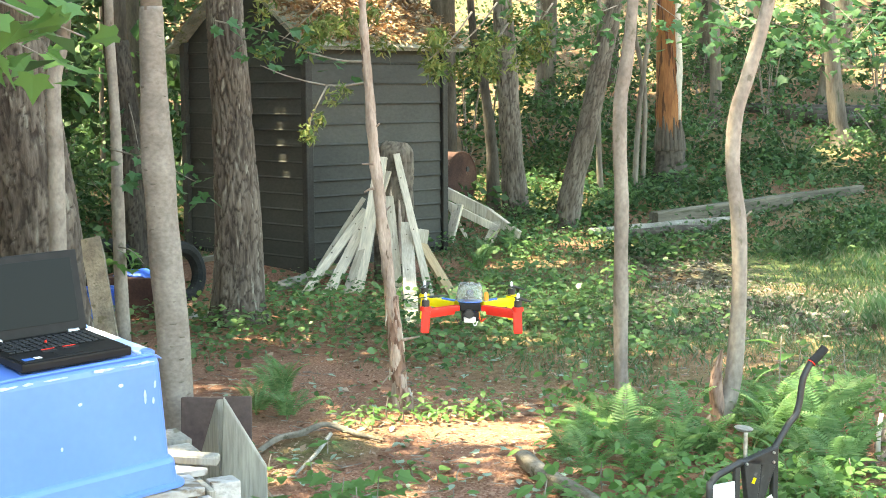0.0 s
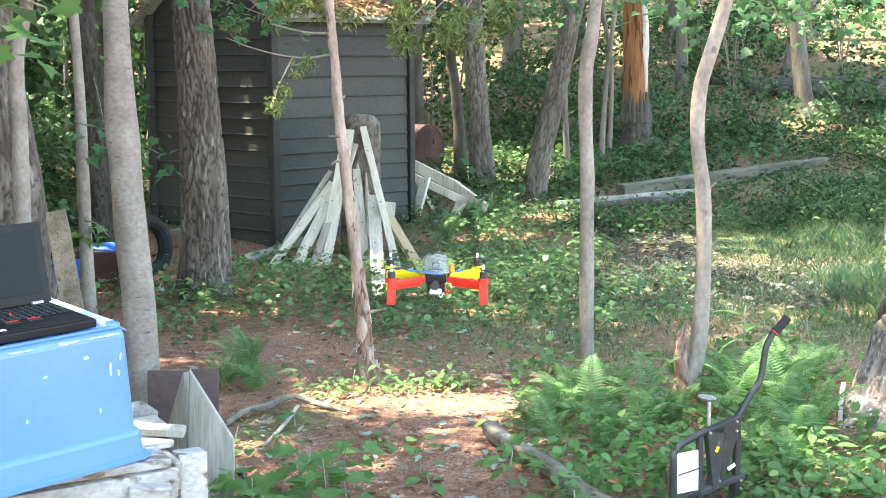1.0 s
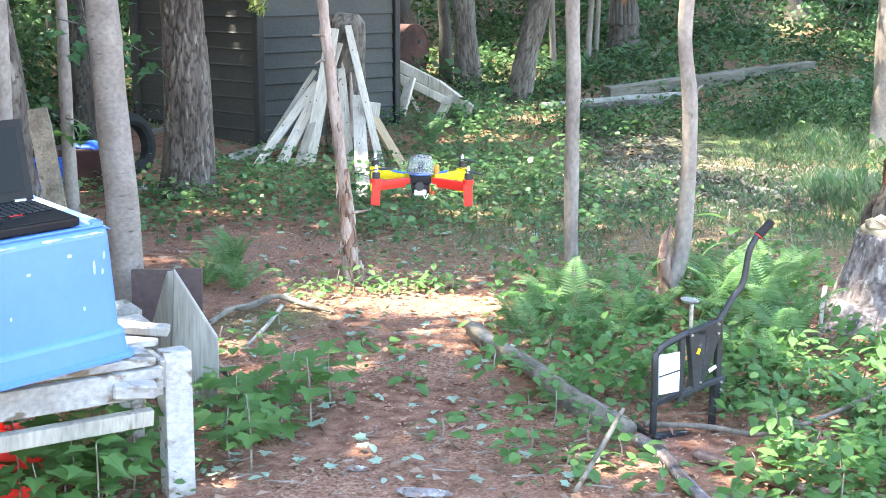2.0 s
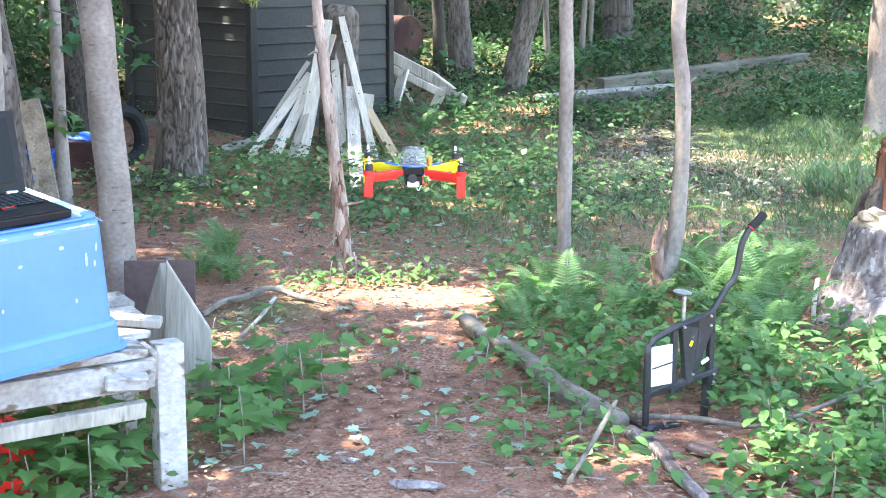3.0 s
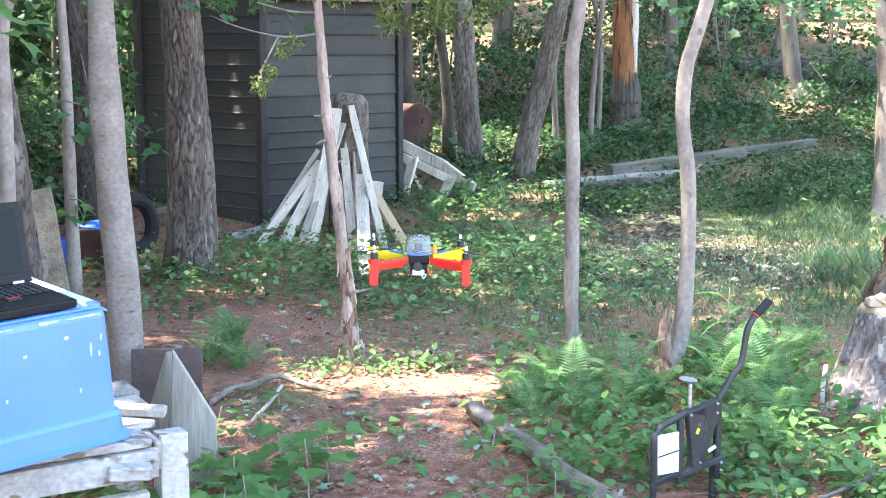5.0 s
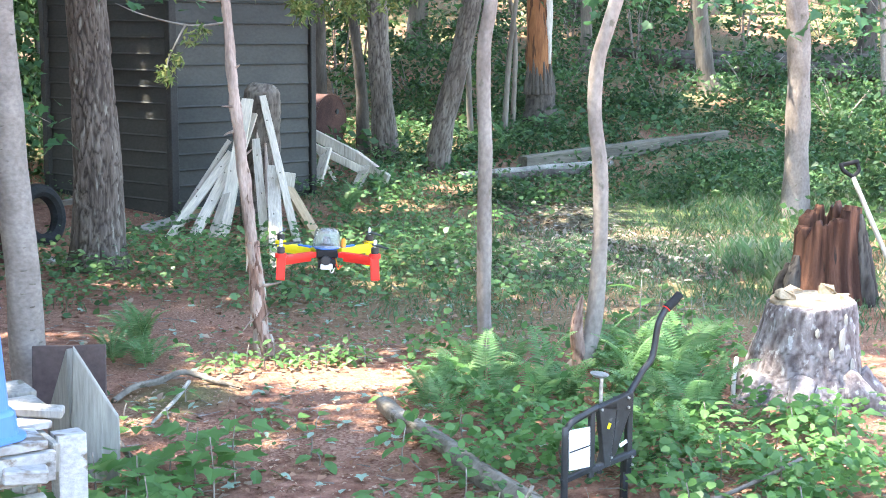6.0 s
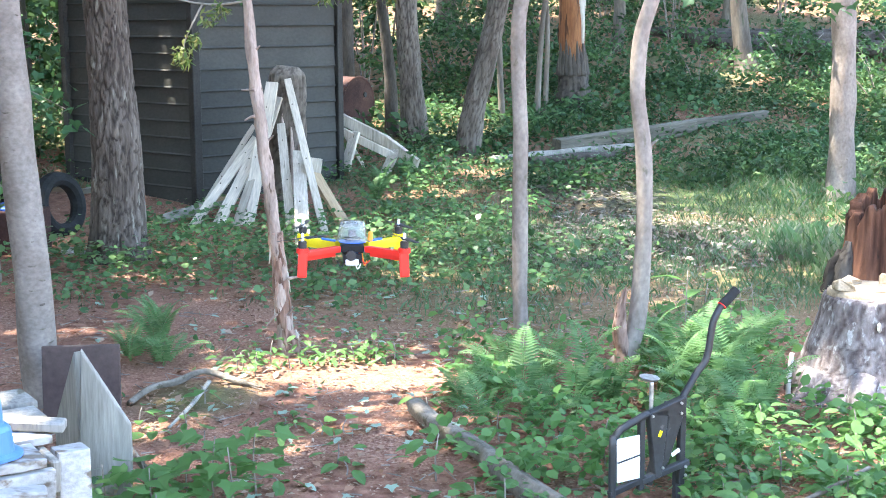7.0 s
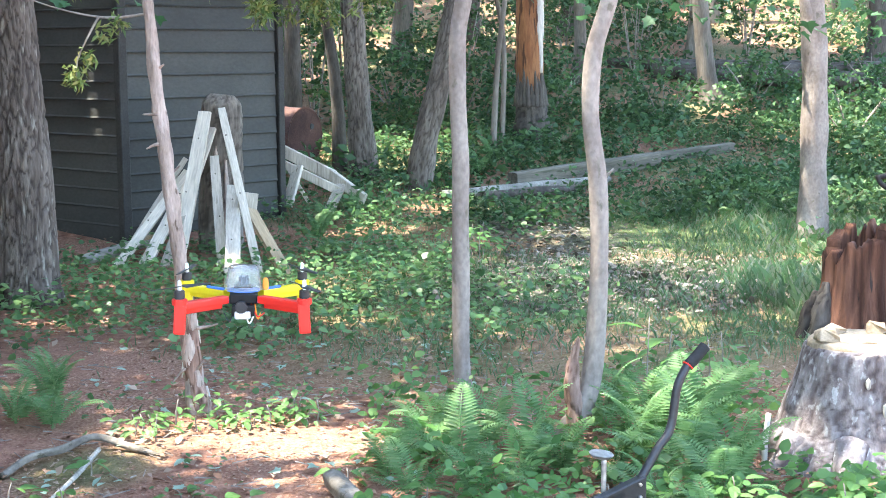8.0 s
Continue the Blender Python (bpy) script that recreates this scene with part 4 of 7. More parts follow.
def rounded_ring(w, d, r, z, ox, oy, n=6):
    """A rounded rectangle from (-w, 0) to (0, d), grown by (ox, oy), at height z."""
    out = []
    for cx, cy, a0 in ((ox - r, d + oy - r, 0), (-w - ox + r, d + oy - r, 90), (-w - ox + r, -oy + r, 180), (ox - r, -oy + r, 270)):
        for i in range(n):
            a = radians(a0 + 90 * i / (n - 1))
            out.append((cx + r * math.cos(a), cy + r * math.sin(a), z))
    return out


def loft(rings, cap_start=True, cap_end=True):
    k = len(rings[0])
    verts = [v for r in rings for v in r]
    faces = [(i * k + j, i * k + (j + 1) % k, (i + 1) * k + (j + 1) % k, (i + 1) * k + j) for i in range(len(rings) - 1) for j in range(k)]
    if cap_start:
        faces.append(tuple(range(k - 1, -1, -1)))
    if cap_end:
        faces.append(tuple((len(rings) - 1) * k + j for j in range(k)))
    return mesh_of("loft", verts, faces)


def tub():
    root = thing("storage_tub", TUB, "upturned blue plastic storage tub with pale scuffs on the bench", "storage tub")
    rg = lambda z, o, r=0.035: rounded_ring(TUB_W, TUB_D, r, z, o, o)
    body = [rg(-0.295, 0.028), rg(-0.02, 0.004), rg(-0.006, 0.0), rg(0.0, -0.008), rg(0.004, -0.012)]
    part("tub_body", loft(body), M_BIN, root)
    skirt = [rg(-TUB_H, 0.050, 0.045), rg(-TUB_H + 0.012, 0.050, 0.045), rg(-0.305, 0.043, 0.045), rg(-0.295, 0.036, 0.045), rg(-0.291, 0.028, 0.04)]
    part("tub_skirt", loft(skirt), M_BIN, root)
    lip = [rg(-TUB_H - 0.006, 0.05, 0.05), rg(-TUB_H - 0.004, 0.066, 0.05), rg(-TUB_H + 0.004, 0.066, 0.05), rg(-TUB_H + 0.008, 0.052, 0.05)]
    part("tub_lip", loft(lip), M_BIN, root)
    # raised rims of the foot on top
    for y0, y1 in ((0.004, 0.02), (TUB_D - 0.02, TUB_D - 0.004)):
        part("foot_rim", box(TUB_W - 0.05, y1 - y0, 0.008, Matrix.Translation((-TUB_W / 2, (y0 + y1) / 2, 0.006)), 0.003), M_BIN, root)
    # Sun glare on the tub's top is painted into this pad's pale colour.
    part("foot_pad", box(0.05, TUB_D - 0.05, 0.012, Matrix.Translation((-0.03, TUB_D / 2, 0.006)), 0.005, 2), M_SCUFF_GLARE, root, "pale foot pad with sun glare painted in")
    # Pale patches for worn edges, which also stand in for sun sheen.
    wear = random.Random(5)
    for i in range(26):
        u = wear.random()
        along_x = i % 2
        w_, h_ = wear.uniform(0.02, 0.06), wear.uniform(0.004, 0.010)
        if along_x:
            mt = pose(-0.03 - u * (TUB_W - 0.08), -0.0055, -0.009, 84)
        else:
            mt = pose(0.0055, 0.03 + u * (TUB_D - 0.07), -0.009) @ Matrix.Rotation(radians(90), 4, "Z") @ pose(0, 0, 0, 84)
        bm = bmesh.new()
        bmesh.ops.create_icosphere(bm, subdivisions=2, radius=0.5)
        for v in bm.verts:
            v.co = Vector((v.co.x * w_, v.co.y * h_, v.co.z * 0.004)) * (1 + 0.6 * noise.noise(v.co * 4 + Vector((i, 0, 0))))
        part("worn_edge", bm, M_SCUFF_GLARE, root, "pale worn edge with sun sheen painted in", m=mt)
    for x, y in ((-0.03, 0.03), (-0.03, TUB_D - 0.03)):
        part("foot_boss", cyl(0.022, 0.020, 0.014, 18, Matrix.Translation((x, y, 0.002)), 0.003), M_BIN, root)
    for x, z, w, h in ((-0.028, -0.075, 0.010, 0.026), (-0.062, -0.105, 0.012, 0.05), (-0.035, -0.12, 0.010, 0.022), (-0.14, -0.06, 0.022, 0.012), (-0.10, -0.215, 0.012, 0.016), (-0.27, -0.09, 0.018, 0.01), (-0.33, -0.2, 0.01, 0.014)):
        o = 0.004 + 0.024 * (-z - 0.02) / 0.275 + 0.0015
        bm = bmesh.new()
        bmesh.ops.create_circle(bm, cap_ends=True, segments=9, radius=0.5, matrix=Matrix.Translation((x, -o, z)) @ Matrix.Rotation(radians(84.5), 4, "X") @ Matrix.Rotation(radians(random.uniform(-30, 30)), 4, "Z") @ Matrix.Diagonal((w * 0.75, h * 0.85, 1, 1)))
        ext = bmesh.ops.extrude_face_region(bm, geom=bm.faces[:])
        bmesh.ops.translate(bm, verts=[v for v in ext["geom"] if isinstance(v, bmesh.types.BMVert)], vec=(0, 0.001, 0))
        part("paint_scuff", bm, M_SCUFF_GLARE, root, "pale scuff mark")


def laptop():
    at = TUB @ pose(-0.252, 0.140, 0.012, 0, 0, -1)
    root = thing("laptop", at, "open black laptop with dark screen on the blue tub", "laptop")
    W, D = 0.335, 0.235
    part("base", box(W, D, 0.024, Matrix.Translation((0, 0, 0.012)), 0.006, 2), M_LAPTOP, root)
    part("palm_rest", box(W - 0.016, 0.085, 0.003, Matrix.Translation((0, -0.07, 0.0255)), 0.001), M_LAPTOP, root)
    km = None
    for r in range(6):
        for c in range(14):
            if km is None:
                bm = box(0.0175, 0.0155, 0.005, None, 0.0015)
                km = bpy.data.meshes.new("key")
                bm.to_mesh(km)
                bm.free()
                km.materials.append(M_KEY)
            part("key", km, None, root, m=pose(-0.138 + 0.0212 * c, 0.088 - 0.0195 * r, 0.027))
    part("pointing_stick", cyl(0.004, 0.003, 0.006, 10, pose(-0.012, 0.03, 0.029)), M_RED, root, "small red pointing stick")
    for x in (-0.045, 0.02):
        part("trackpad_button", box(0.045, 0.012, 0.004, Matrix.Translation((x, -0.043, 0.028)), 0.001), M_KEY, root)
        part("button_stripe", box(0.04, 0.003, 0.002, Matrix.Translation((x, -0.036, 0.031)), 0.0005), M_RED, root, "red stripe over the button")
    part("trackpad", box(0.075, 0.04, 0.002, Matrix.Translation((-0.01, -0.078, 0.0275)), 0.0006), M_LAPTOP, root)
    part("sticker", box(0.028, 0.02, 0.0012, Matrix.Translation((-0.135, -0.09, 0.0276)), 0.0003), M_BLUEP, root, "small blue sticker")
    part("sticker", box(0.02, 0.016, 0.0012, Matrix.Translation((-0.105, -0.088, 0.0276)), 0.0003), M_WHITE, root, "small pale sticker")
    hinge = Matrix.Translation((0, D / 2 - 0.012, 0.024)) @ Matrix.Rotation(radians(-17), 4, "X")
    lid = part("lid", box(W, 0.014, 0.232, hinge @ Matrix.Translation((0, 0.008, 0.118)), 0.004, 2), M_LAPTOP, root, "open lid with wide bezel")
    part("screen", box(W - 0.045, 0.003, 0.182, hinge @ Matrix.Translation((0, 0.0005, 0.122)), 0.0006), M_SCREEN, lid, "dark glossy screen")
    for x in (-0.12, 0.12):
        part("hinge", cyl(0.007, 0.007, 0.036, 12, Matrix.Translation((x - 0.018, D / 2 - 0.012, 0.027)) @ Matrix.Rotation(radians(90), 4, "Y"), 0.001), M_STEEL, root, "dull metal hinge")


def bench():
    root = thing("wooden_bench", (-1.1, 4.0, 0), "rickety bench of peeling white boards under the tub", "bench")
    inv = root.matrix_basis.inverted()
    zt = 0.0

    def board(name, x0, x1, y, w, th, z, mat=M_BENCH, yaw=0.0, tilt=0.0):
        part(name, box(x1 - x0, w, th, inv @ BENCH @ pose((x0 + x1) / 2, y, z, tilt, 0, yaw), 0.005, 2), mat, root)

    board("top_board", -0.95, 0.05, 0.03, 0.12, 0.024, zt - 0.012, yaw=-1.5)
    board("top_board", -0.95, 0.12, 0.155, 0.11, 0.022, zt - 0.012)
    board("top_board", -0.95, 0.16, 0.275, 0.10, 0.024, zt - 0.012, M_GREYWOOD, yaw=1.0)
    board("top_board", -0.95, 0.18, 0.40, 0.12, 0.024, zt - 0.012, M_GREYWOOD, yaw=2.0)
    board("front_rail", -0.95, 0.07, -0.035, 0.028, 0.085, zt - 0.075)
    board("lower_rail", -0.95, 0.05, -0.02, 0.03, 0.05, zt - 0.19, M_GREYWOOD, tilt=4)
    part("end_rail", box(0.026, 0.40, 0.09, inv @ BENCH @ pose(0.09, 0.2, zt - 0.075), 0.005), M_GREYWOOD, root)
    part("end_cap", box(0.24, 0.05, 0.028, inv @ BENCH @ pose(0.06, 0.18, zt + 0.016, 0, 0, -34), 0.005), M_GREYWOOD, root)
    part("loose_block", box(0.12, 0.055, 0.04, inv @ BENCH @ pose(-0.03, -0.075, zt - 0.075, 0, 0, -18), 0.006), M_BENCH, root)
    for x, y, w in ((0.155, 0.07, 0.085), (0.13, 0.38, 0.08), (-0.8, 0.0, 0.08), (-0.8, 0.38, 0.08)):
        top = BENCH @ Vector((x, y, zt - 0.03))
        g = height(top.x, top.y)
        h = top.z - g + 0.03
        part("leg", box(w, 0.075, h, inv @ Matrix.Translation((top.x, top.y, g - 0.03 + h / 2)) @ Matrix.Rotation(radians(30), 4, "Z"), 0.006, 2), M_BENCH, root)


def fuel_can():
    """A red can with rounded edges, a cap and a moulded grip, standing under the bench."""
    x, y = -1.30, 4.05
    root = thing("fuel_can", pose(x, y, height(x, y), 0, 0, 35), "red plastic fuel can standing under the bench", "fuel can")
    part("can_body", box(0.15, 0.20, 0.19, pose(0, 0, 0.095), 0.028, 3), M_RED, root)
    part("can_grip", sweep([(0, -0.06, 0.185, 0.011), (0, -0.045, 0.22, 0.011), (0, 0.04, 0.22, 0.011), (0, 0.06, 0.185, 0.011)], 10, 16), M_RED, root)
    part("cap", cyl(0.022, 0.020, 0.026, 16, pose(0, -0.08, 0.188), 0.004), M_YELLOW, root, "yellow screw cap")


def crate():
    x, y = -1.13, 4.52
    root = thing("wooden_crate", pose(x, y, height(x, y), 0, 0, 20), "brown wooden crate in the shade under the bench", "crate")
    for k in range(3):
        for sy in (-1, 1):
            part("crate_board", box(0.26, 0.018, 0.085, pose(0, sy * 0.12, 0.05 + 0.095 * k), 0.003), M_PLANK_BROWN, root)
        for sx in (-1, 1):
            part("crate_board", box(0.018, 0.22, 0.085, pose(sx * 0.121, 0, 0.05 + 0.095 * k), 0.003), M_PLANK_BROWN, root)
    for sx in (-1, 1):
        for sy in (-1, 1):
            part("crate_post", box(0.03, 0.03, 0.29, pose(sx * 0.097, sy * 0.095, 0.145), 0.003), M_PLANK_BROWN, root)


def leaning_board(name, label, a, b, w, th, mat, cat, roll=0.0, group=""):
    """A single board from its foot a to its head b."""
    a, b = Vector(a), Vector(b)
    L = (b - a).length
    n = 8
    verts, faces = [], []
    for i in range(n + 1):
        z = L * i / n
        bow = 0.006 * math.sin(math.pi * i / n)
        e = 0.9 if i in (0, n) else 1.0
        for sx, sy in ((-1, -1), (1, -1), (1, 1), (-1, 1)):
            verts.append((sx * w / 2 * e + random.uniform(-0.001, 0.001), sy * th / 2 * e + bow, z))
    for i in range(n):
        for k in range(4):
            faces.append((i * 4 + k, i * 4 + (k + 1) % 4, i * 4 + 4 + (k + 1) % 4, i * 4 + 4 + k))
    faces += [(3, 2, 1, 0), (n * 4, n * 4 + 1, n * 4 + 2, n * 4 + 3)]
    d = (b - a).normalized()
    side = Vector((1, 0, 0)) - d * d.x
    side.normalize()
    mt = Matrix((side, d.cross(side), d)).transposed().to_4x4()
    ob = part(name, mesh_of(name, verts, faces), mat, m=Matrix.Translation(a) @ mt @ Matrix.Rotation(radians(roll), 4, "Z"))
    return tagged(ob, label, cat, group)


tub()
laptop()
bench()
fuel_can()
crate()


def picket(name, label, m, w, h, peak, th=0.03):
    """A weathered board with a pointed head."""
    bm = bmesh.new()
    out = [(-w / 2, -0.06), (w / 2, -0.06), (w / 2 * 1.05, h * 0.5), (w / 2, h), (peak, h + 0.26), (-w / 2, h * 0.92)]
    vs = [bm.verts.new((x, 0, z)) for x, z in out]
    f = bm.faces.new(vs)
    ext = bmesh.ops.extrude_face_region(bm, geom=[f])
    bmesh.ops.translate(bm, verts=[v for v in ext["geom"] if isinstance(v, bmesh.types.BMVert)], vec=(0, th, 0))
    bmesh.ops.recalc_face_normals(bm, faces=bm.faces)
    bmesh.ops.bevel(bm, geom=bm.edges[:], offset=0.004, segments=1, affect="EDGES")
    return tagged(part(name, bm, M_GREYWOOD, m=m), label, "picket board")


picket("picket_board", "grey weathered picket board with a pointed head", pose(-0.905, 5.02, 0, 2, 1.5, 4), 0.165, 0.235, -0.075)
picket("picket_board", "narrow grey picket board set at an angle beside another", pose(-1.045, 5.10, 0, 0, -1, -50), 0.17, 0.22, 0.08)
plate = tagged(part("steel_plate", box(0.30, 0.02, 0.42, pose(0, 0, 0.21), 0.004), M_RUSTPLATE, m=pose(-1.16, 5.85, -0.115, -8, 0, 4)), "dark brown rusted steel plate leaning behind the pickets", "metal plate")
leaning_board("fence_board", "weathered board leaning against the dark pine", (-2.02, 7.5, 0), (-2.18, 7.68, 0.80), 0.115, 0.03, M_LOG, "board")

# ---- planks round the old stump ----
sp = thing("old_stump", (-0.76, 11.78, 0), "tall rotten grey stump with planks leaning on it", "tree stump")
part("stump_body", sweep([(0, 0, -0.1, 0.2), (0, 0, 0.1, 0.17), (0.0, 0, 0.6, 0.155), (0.015, 0, 1.02, 0.155), (0.02, 0, 1.12, 0.14), (0.025, 0, 1.17, 0.09)], 40, 60, 0.15, bark=0.012, plates=12), M_BARK_MID, sp)
for x0, y0, z0, x1, z1, w in ((0.05, -0.16, 0.15, 0.045, 0.75, 0.05), (-0.02, -0.165, 0.3, -0.01, 0.92, 0.04), (0.11, -0.12, 0.2, 0.10, 0.8, 0.035)):
    part("splinter", sweep([(x0, y0, z0, w * 0.6), (x0, y0, (z0 + z1) / 2, w * 0.5), (x1, y0 + 0.03, z1, w * 0.15)], 7, 12, 0.5), M_DEADWOOD, sp)
PLANKS = [
    ((-1.01, 11.72, 0.708), (-1.488, 11.566, 0.05), 0.040),
    ((-0.993, 11.66, 0.612), (-1.45, 11.028, 0.03), 0.067),
    ((-0.974, 11.62, 0.555), (-1.259, 11.029, 0.03), 0.084),
    ((-0.846, 11.58, 1.052), (-1.028, 11.09, 0.03), 0.102),
    ((-0.798, 11.6, 0.935), (-1.114, 11.057, 0.06), 0.062),
    ((-0.785, 11.56, 0.726), (-0.647, 10.54, 0.02), 0.067),
    ((-0.639, 11.4, 0.524), (-0.509, 9.575, 0.0), 0.098),
    ((-0.727, 11.57, 1.074), (-0.402, 10.557, 0.05), 0.058),
]
def nail(parent, length, w, th):
    for f in (0.12, 0.5, 0.86):
        part("nail_hole", cyl(0.006, 0.005, 0.004, 8, pose(random.uniform(-0.25, 0.25) * w, -th / 2 - 0.001, length * f, 90)), M_BARK_DARK, parent, "dark nail hole")


for hd, ft, w in PLANKS:
    pk = leaning_board("plank", ("grey-white weathered plank leaning on the old stump", "narrow grey-white plank leaning on the old stump")[w < 0.065], (ft[0], ft[1], height(ft[0], ft[1]) - 0.03), hd, w, 0.028, M_PLANK, "plank", random.uniform(-14, 14), "leaning planks")
    nail(pk, (Vector(hd) - Vector(ft)).length, w, 0.028)
leaning_board("plank", "brown unpainted plank leaning beside the white ones", (-0.189, 10.41, -0.02), (-0.554, 11.36, 0.425), 0.085, 0.03, M_PLANK_BROWN, "plank", 18, "leaning planks")
tagged(part("wood_block", box(0.145, 0.04, 0.13, None, 0.004), M_PLANK, m=pose(-0.533, 11.27, 0.426, -12, 8, 5)), "short pale wooden block resting on a plank", "wood block")
leaning_board("plank", "long grey plank lying at the foot of the shed", (-1.691, 11.2, 0.03), (-1.203, 11.72, 0.13), 0.085, 0.03, M_GREYWOOD, "plank", 25)
leaning_board("plank", "grey plank end lying beside the shed wall", (-1.55, 11.35, 0.02), (-1.22, 11.70, 0.14), 0.06, 0.03, M_PLANK_BROWN, "plank", 60)

# ---- dead pole with cedar twigs ----
pl = thing("dead_pole_tree", (-0.43, 7.0, height(-0.43, 7.0)), "dead leaning cedar pole with peeling reddish foot", "dead tree")
part("trunk", sweep([(0, 0, -0.08, 0.058), (0, 0, 0.01, 0.050), (-0.02, 0, 0.16, 0.037), (-0.05, 0, 0.53, 0.032), (-0.09, 0, 0.9, 0.030), (-0.13, 0, 1.3, 0.027), (-0.15, 0, 1.57, 0.023), (-0.17, 0, 1.84, 0.022), (-0.18, 0, 2.09, 0.019), (-0.21, 0.02, 3.2, 0.01)], 18, 150, 0.34, freq=22, bark=0.002, plates=8, flare=0.3), M_DEADWOOD, pl)
part("peeling_bark", sweep([(0, 0, -0.06, 0.058), (0, 0, 0.03, 0.049), (-0.018, 0, 0.16, 0.038), (-0.035, 0, 0.34, 0.0345), (-0.05, 0, 0.58, 0.031)], 22, 80, 0.35, freq=26, bark=0.004, plates=8, flare=0.45, seed=8.0), M_REDBARK, pl, "peeling reddish bark round the foot")
for i in range(14):
    an, z0 = i * 2.39, 0.04 + 0.035 * i
    px_, r_ = -0.1 * z0, 0.046 - 0.028 * min(z0, 0.5)
    ca, sa = math.cos(an), math.sin(an)
    part("bark_strip", sweep([(px_ + ca * r_ * 0.8, sa * r_ * 0.8, z0 + 0.07, 0.006), (px_ + ca * r_ * 1.02, sa * r_ * 1.02, z0 + 0.02, 0.006), (px_ + ca * (r_ + 0.008), sa * (r_ + 0.008), z0 - 0.03, 0.002)], 6, 8, 0.4, seed=i), (M_REDBARK, M_SAPWOOD)[i % 4 == 0], pl)
for x, z, dx, dz, dy in ((0.0, 0.36, 0.09, 0.02, -0.03), (-0.02, 0.18, 0.05, 0.05, -0.05), (-0.03, 0.2, -0.07, -0.06, -0.05), (-0.13, 1.12, -0.05, -0.02, -0.02), (-0.13, 1.24, -0.06, 0.0, -0.02), (-0.14, 1.42, 0.04, 0.02, -0.02), (-0.02, 0.09, 0.10, -0.04, -0.05), (-0.1, 1.0, 0.05, 0.03, 0)):
    part("stub", sweep([(x, -0.02, z, 0.009), (x + dx * 0.5, dy * 0.6, z + dz * 0.3, 0.006), (x + dx, dy, z + dz, 0.003)], 6, 7, 0.3), M_DEADWOOD, pl)
tw = part("twig", sweep([(-0.16, 0, 1.64, 0.006), (-0.30, 0.02, 1.625, 0.005), (-0.43, 0.05, 1.64, 0.004), (-0.58, 0.06, 1.68, 0.003), (-0.70, 0.07, 1.73, 0.002)], 7, 24, 0.3), M_TWIG, pl)
part("twig", sweep([(-0.36, 0.03, 1.63, 0.005), (-0.40, 0.0, 1.55, 0.004), (-0.44, -0.02, 1.46, 0.003), (-0.45, -0.02, 1.36, 0.002)], 6, 14, 0.3), M_TWIG, pl)
part("twig", sweep([(-0.16, 0, 1.74, 0.007), (-0.30, 0.03, 1.75, 0.005), (-0.46, 0.03, 1.79, 0.003)], 6, 14, 0.3), M_TWIG, pl)


def cedar_spray(c, r, n, parent):
    P = clump_points([c], [r], n, 1.0)
    part("cedar_spray", kite_mesh("cedar_spray", P, 0.03 + 0.03 * rng.random(n), flat=0.1, aspect=0.28, down=0.8), M_CEDAR, parent, "yellowing cedar foliage")["kind"] = "stuff"


for c, r, n in (((-0.45, -0.02, 1.40), 0.05, 80), ((-0.41, 0.0, 1.47), 0.04, 36), ((-0.34, 0.02, 1.56), 0.04, 34), ((-0.28, 0.02, 1.60), 0.035, 40)):
    cedar_spray(c, r, n, pl)

# ---- behind the shed ----
drum = thing("steel_drum", between((-0.90, 15.55, 0.66), (-0.22, 15.10, 0.65)), "rusty brown steel drum lying on its side", "oil drum")
rings = []
for z, r in ((0, 0.235), (0.004, 0.25), (0.24, 0.25), (0.255, 0.258), (0.27, 0.25), (0.52, 0.25), (0.535, 0.258), (0.55, 0.25), (0.772, 0.25), (0.785, 0.258), (0.79, 0.250), (0.782, 0.235), (0.775, 0.0)):
    rings.append([(1.15 * r * math.cos(2 * math.pi * i / 32), 1.15 * r * math.sin(2 * math.pi * i / 32), z) for i in range(32)])
part("drum_shell", loft(rings, True, False), M_RUST, drum)
part("bung", cyl(0.03, 0.028, 0.015, 14, pose(0.12, 0.1, 0.775), 0.003), M_BLACK, drum, "dark bung")
horse = thing("sawhorse", (-0.06, 13.3, height(-0.06, 13.3)), "broken grey-white wooden sawhorse behind the shed", "sawhorse")
hz = height(-0.06, 13.3)


def bar(parent, name, a, b, w, t, mat, off):
    a, b = Vector(a) - off, Vector(b) - off
    part(name, box(w, t, (b - a).length, between(a, b) @ pose(0, 0, (b - a).length / 2), 0.004), mat, parent)


ho = Vector((-0.06, 13.3, hz))
bar(horse, "top_rail", (-0.434, 13.45, 0.662), (0.058, 13.25, 0.428), 0.045, 0.1, M_PLANK, ho)
bar(horse, "top_rail", (0.028, 13.25, 0.448), (0.315, 13.0, 0.254), 0.045, 0.09, M_PLANK, ho)
bar(horse, "lower_rail", (-0.415, 13.3, 0.553), (0.12, 13.12, 0.306), 0.04, 0.07, M_PLANK, ho)
bar(horse, "leg", (-0.244, 13.25, 0.527), (-0.34, 13.15, 0.178), 0.11, 0.03, M_PLANK, ho)
bar(horse, "leg", (0.12, 13.15, 0.368), (-0.02, 12.95, 0.092), 0.1, 0.03, M_PLANK, ho)
bar(horse, "leg", (-0.347, 13.5, 0.486), (-0.1, 13.5, 0.063), 0.07, 0.03, M_PLANK, ho)


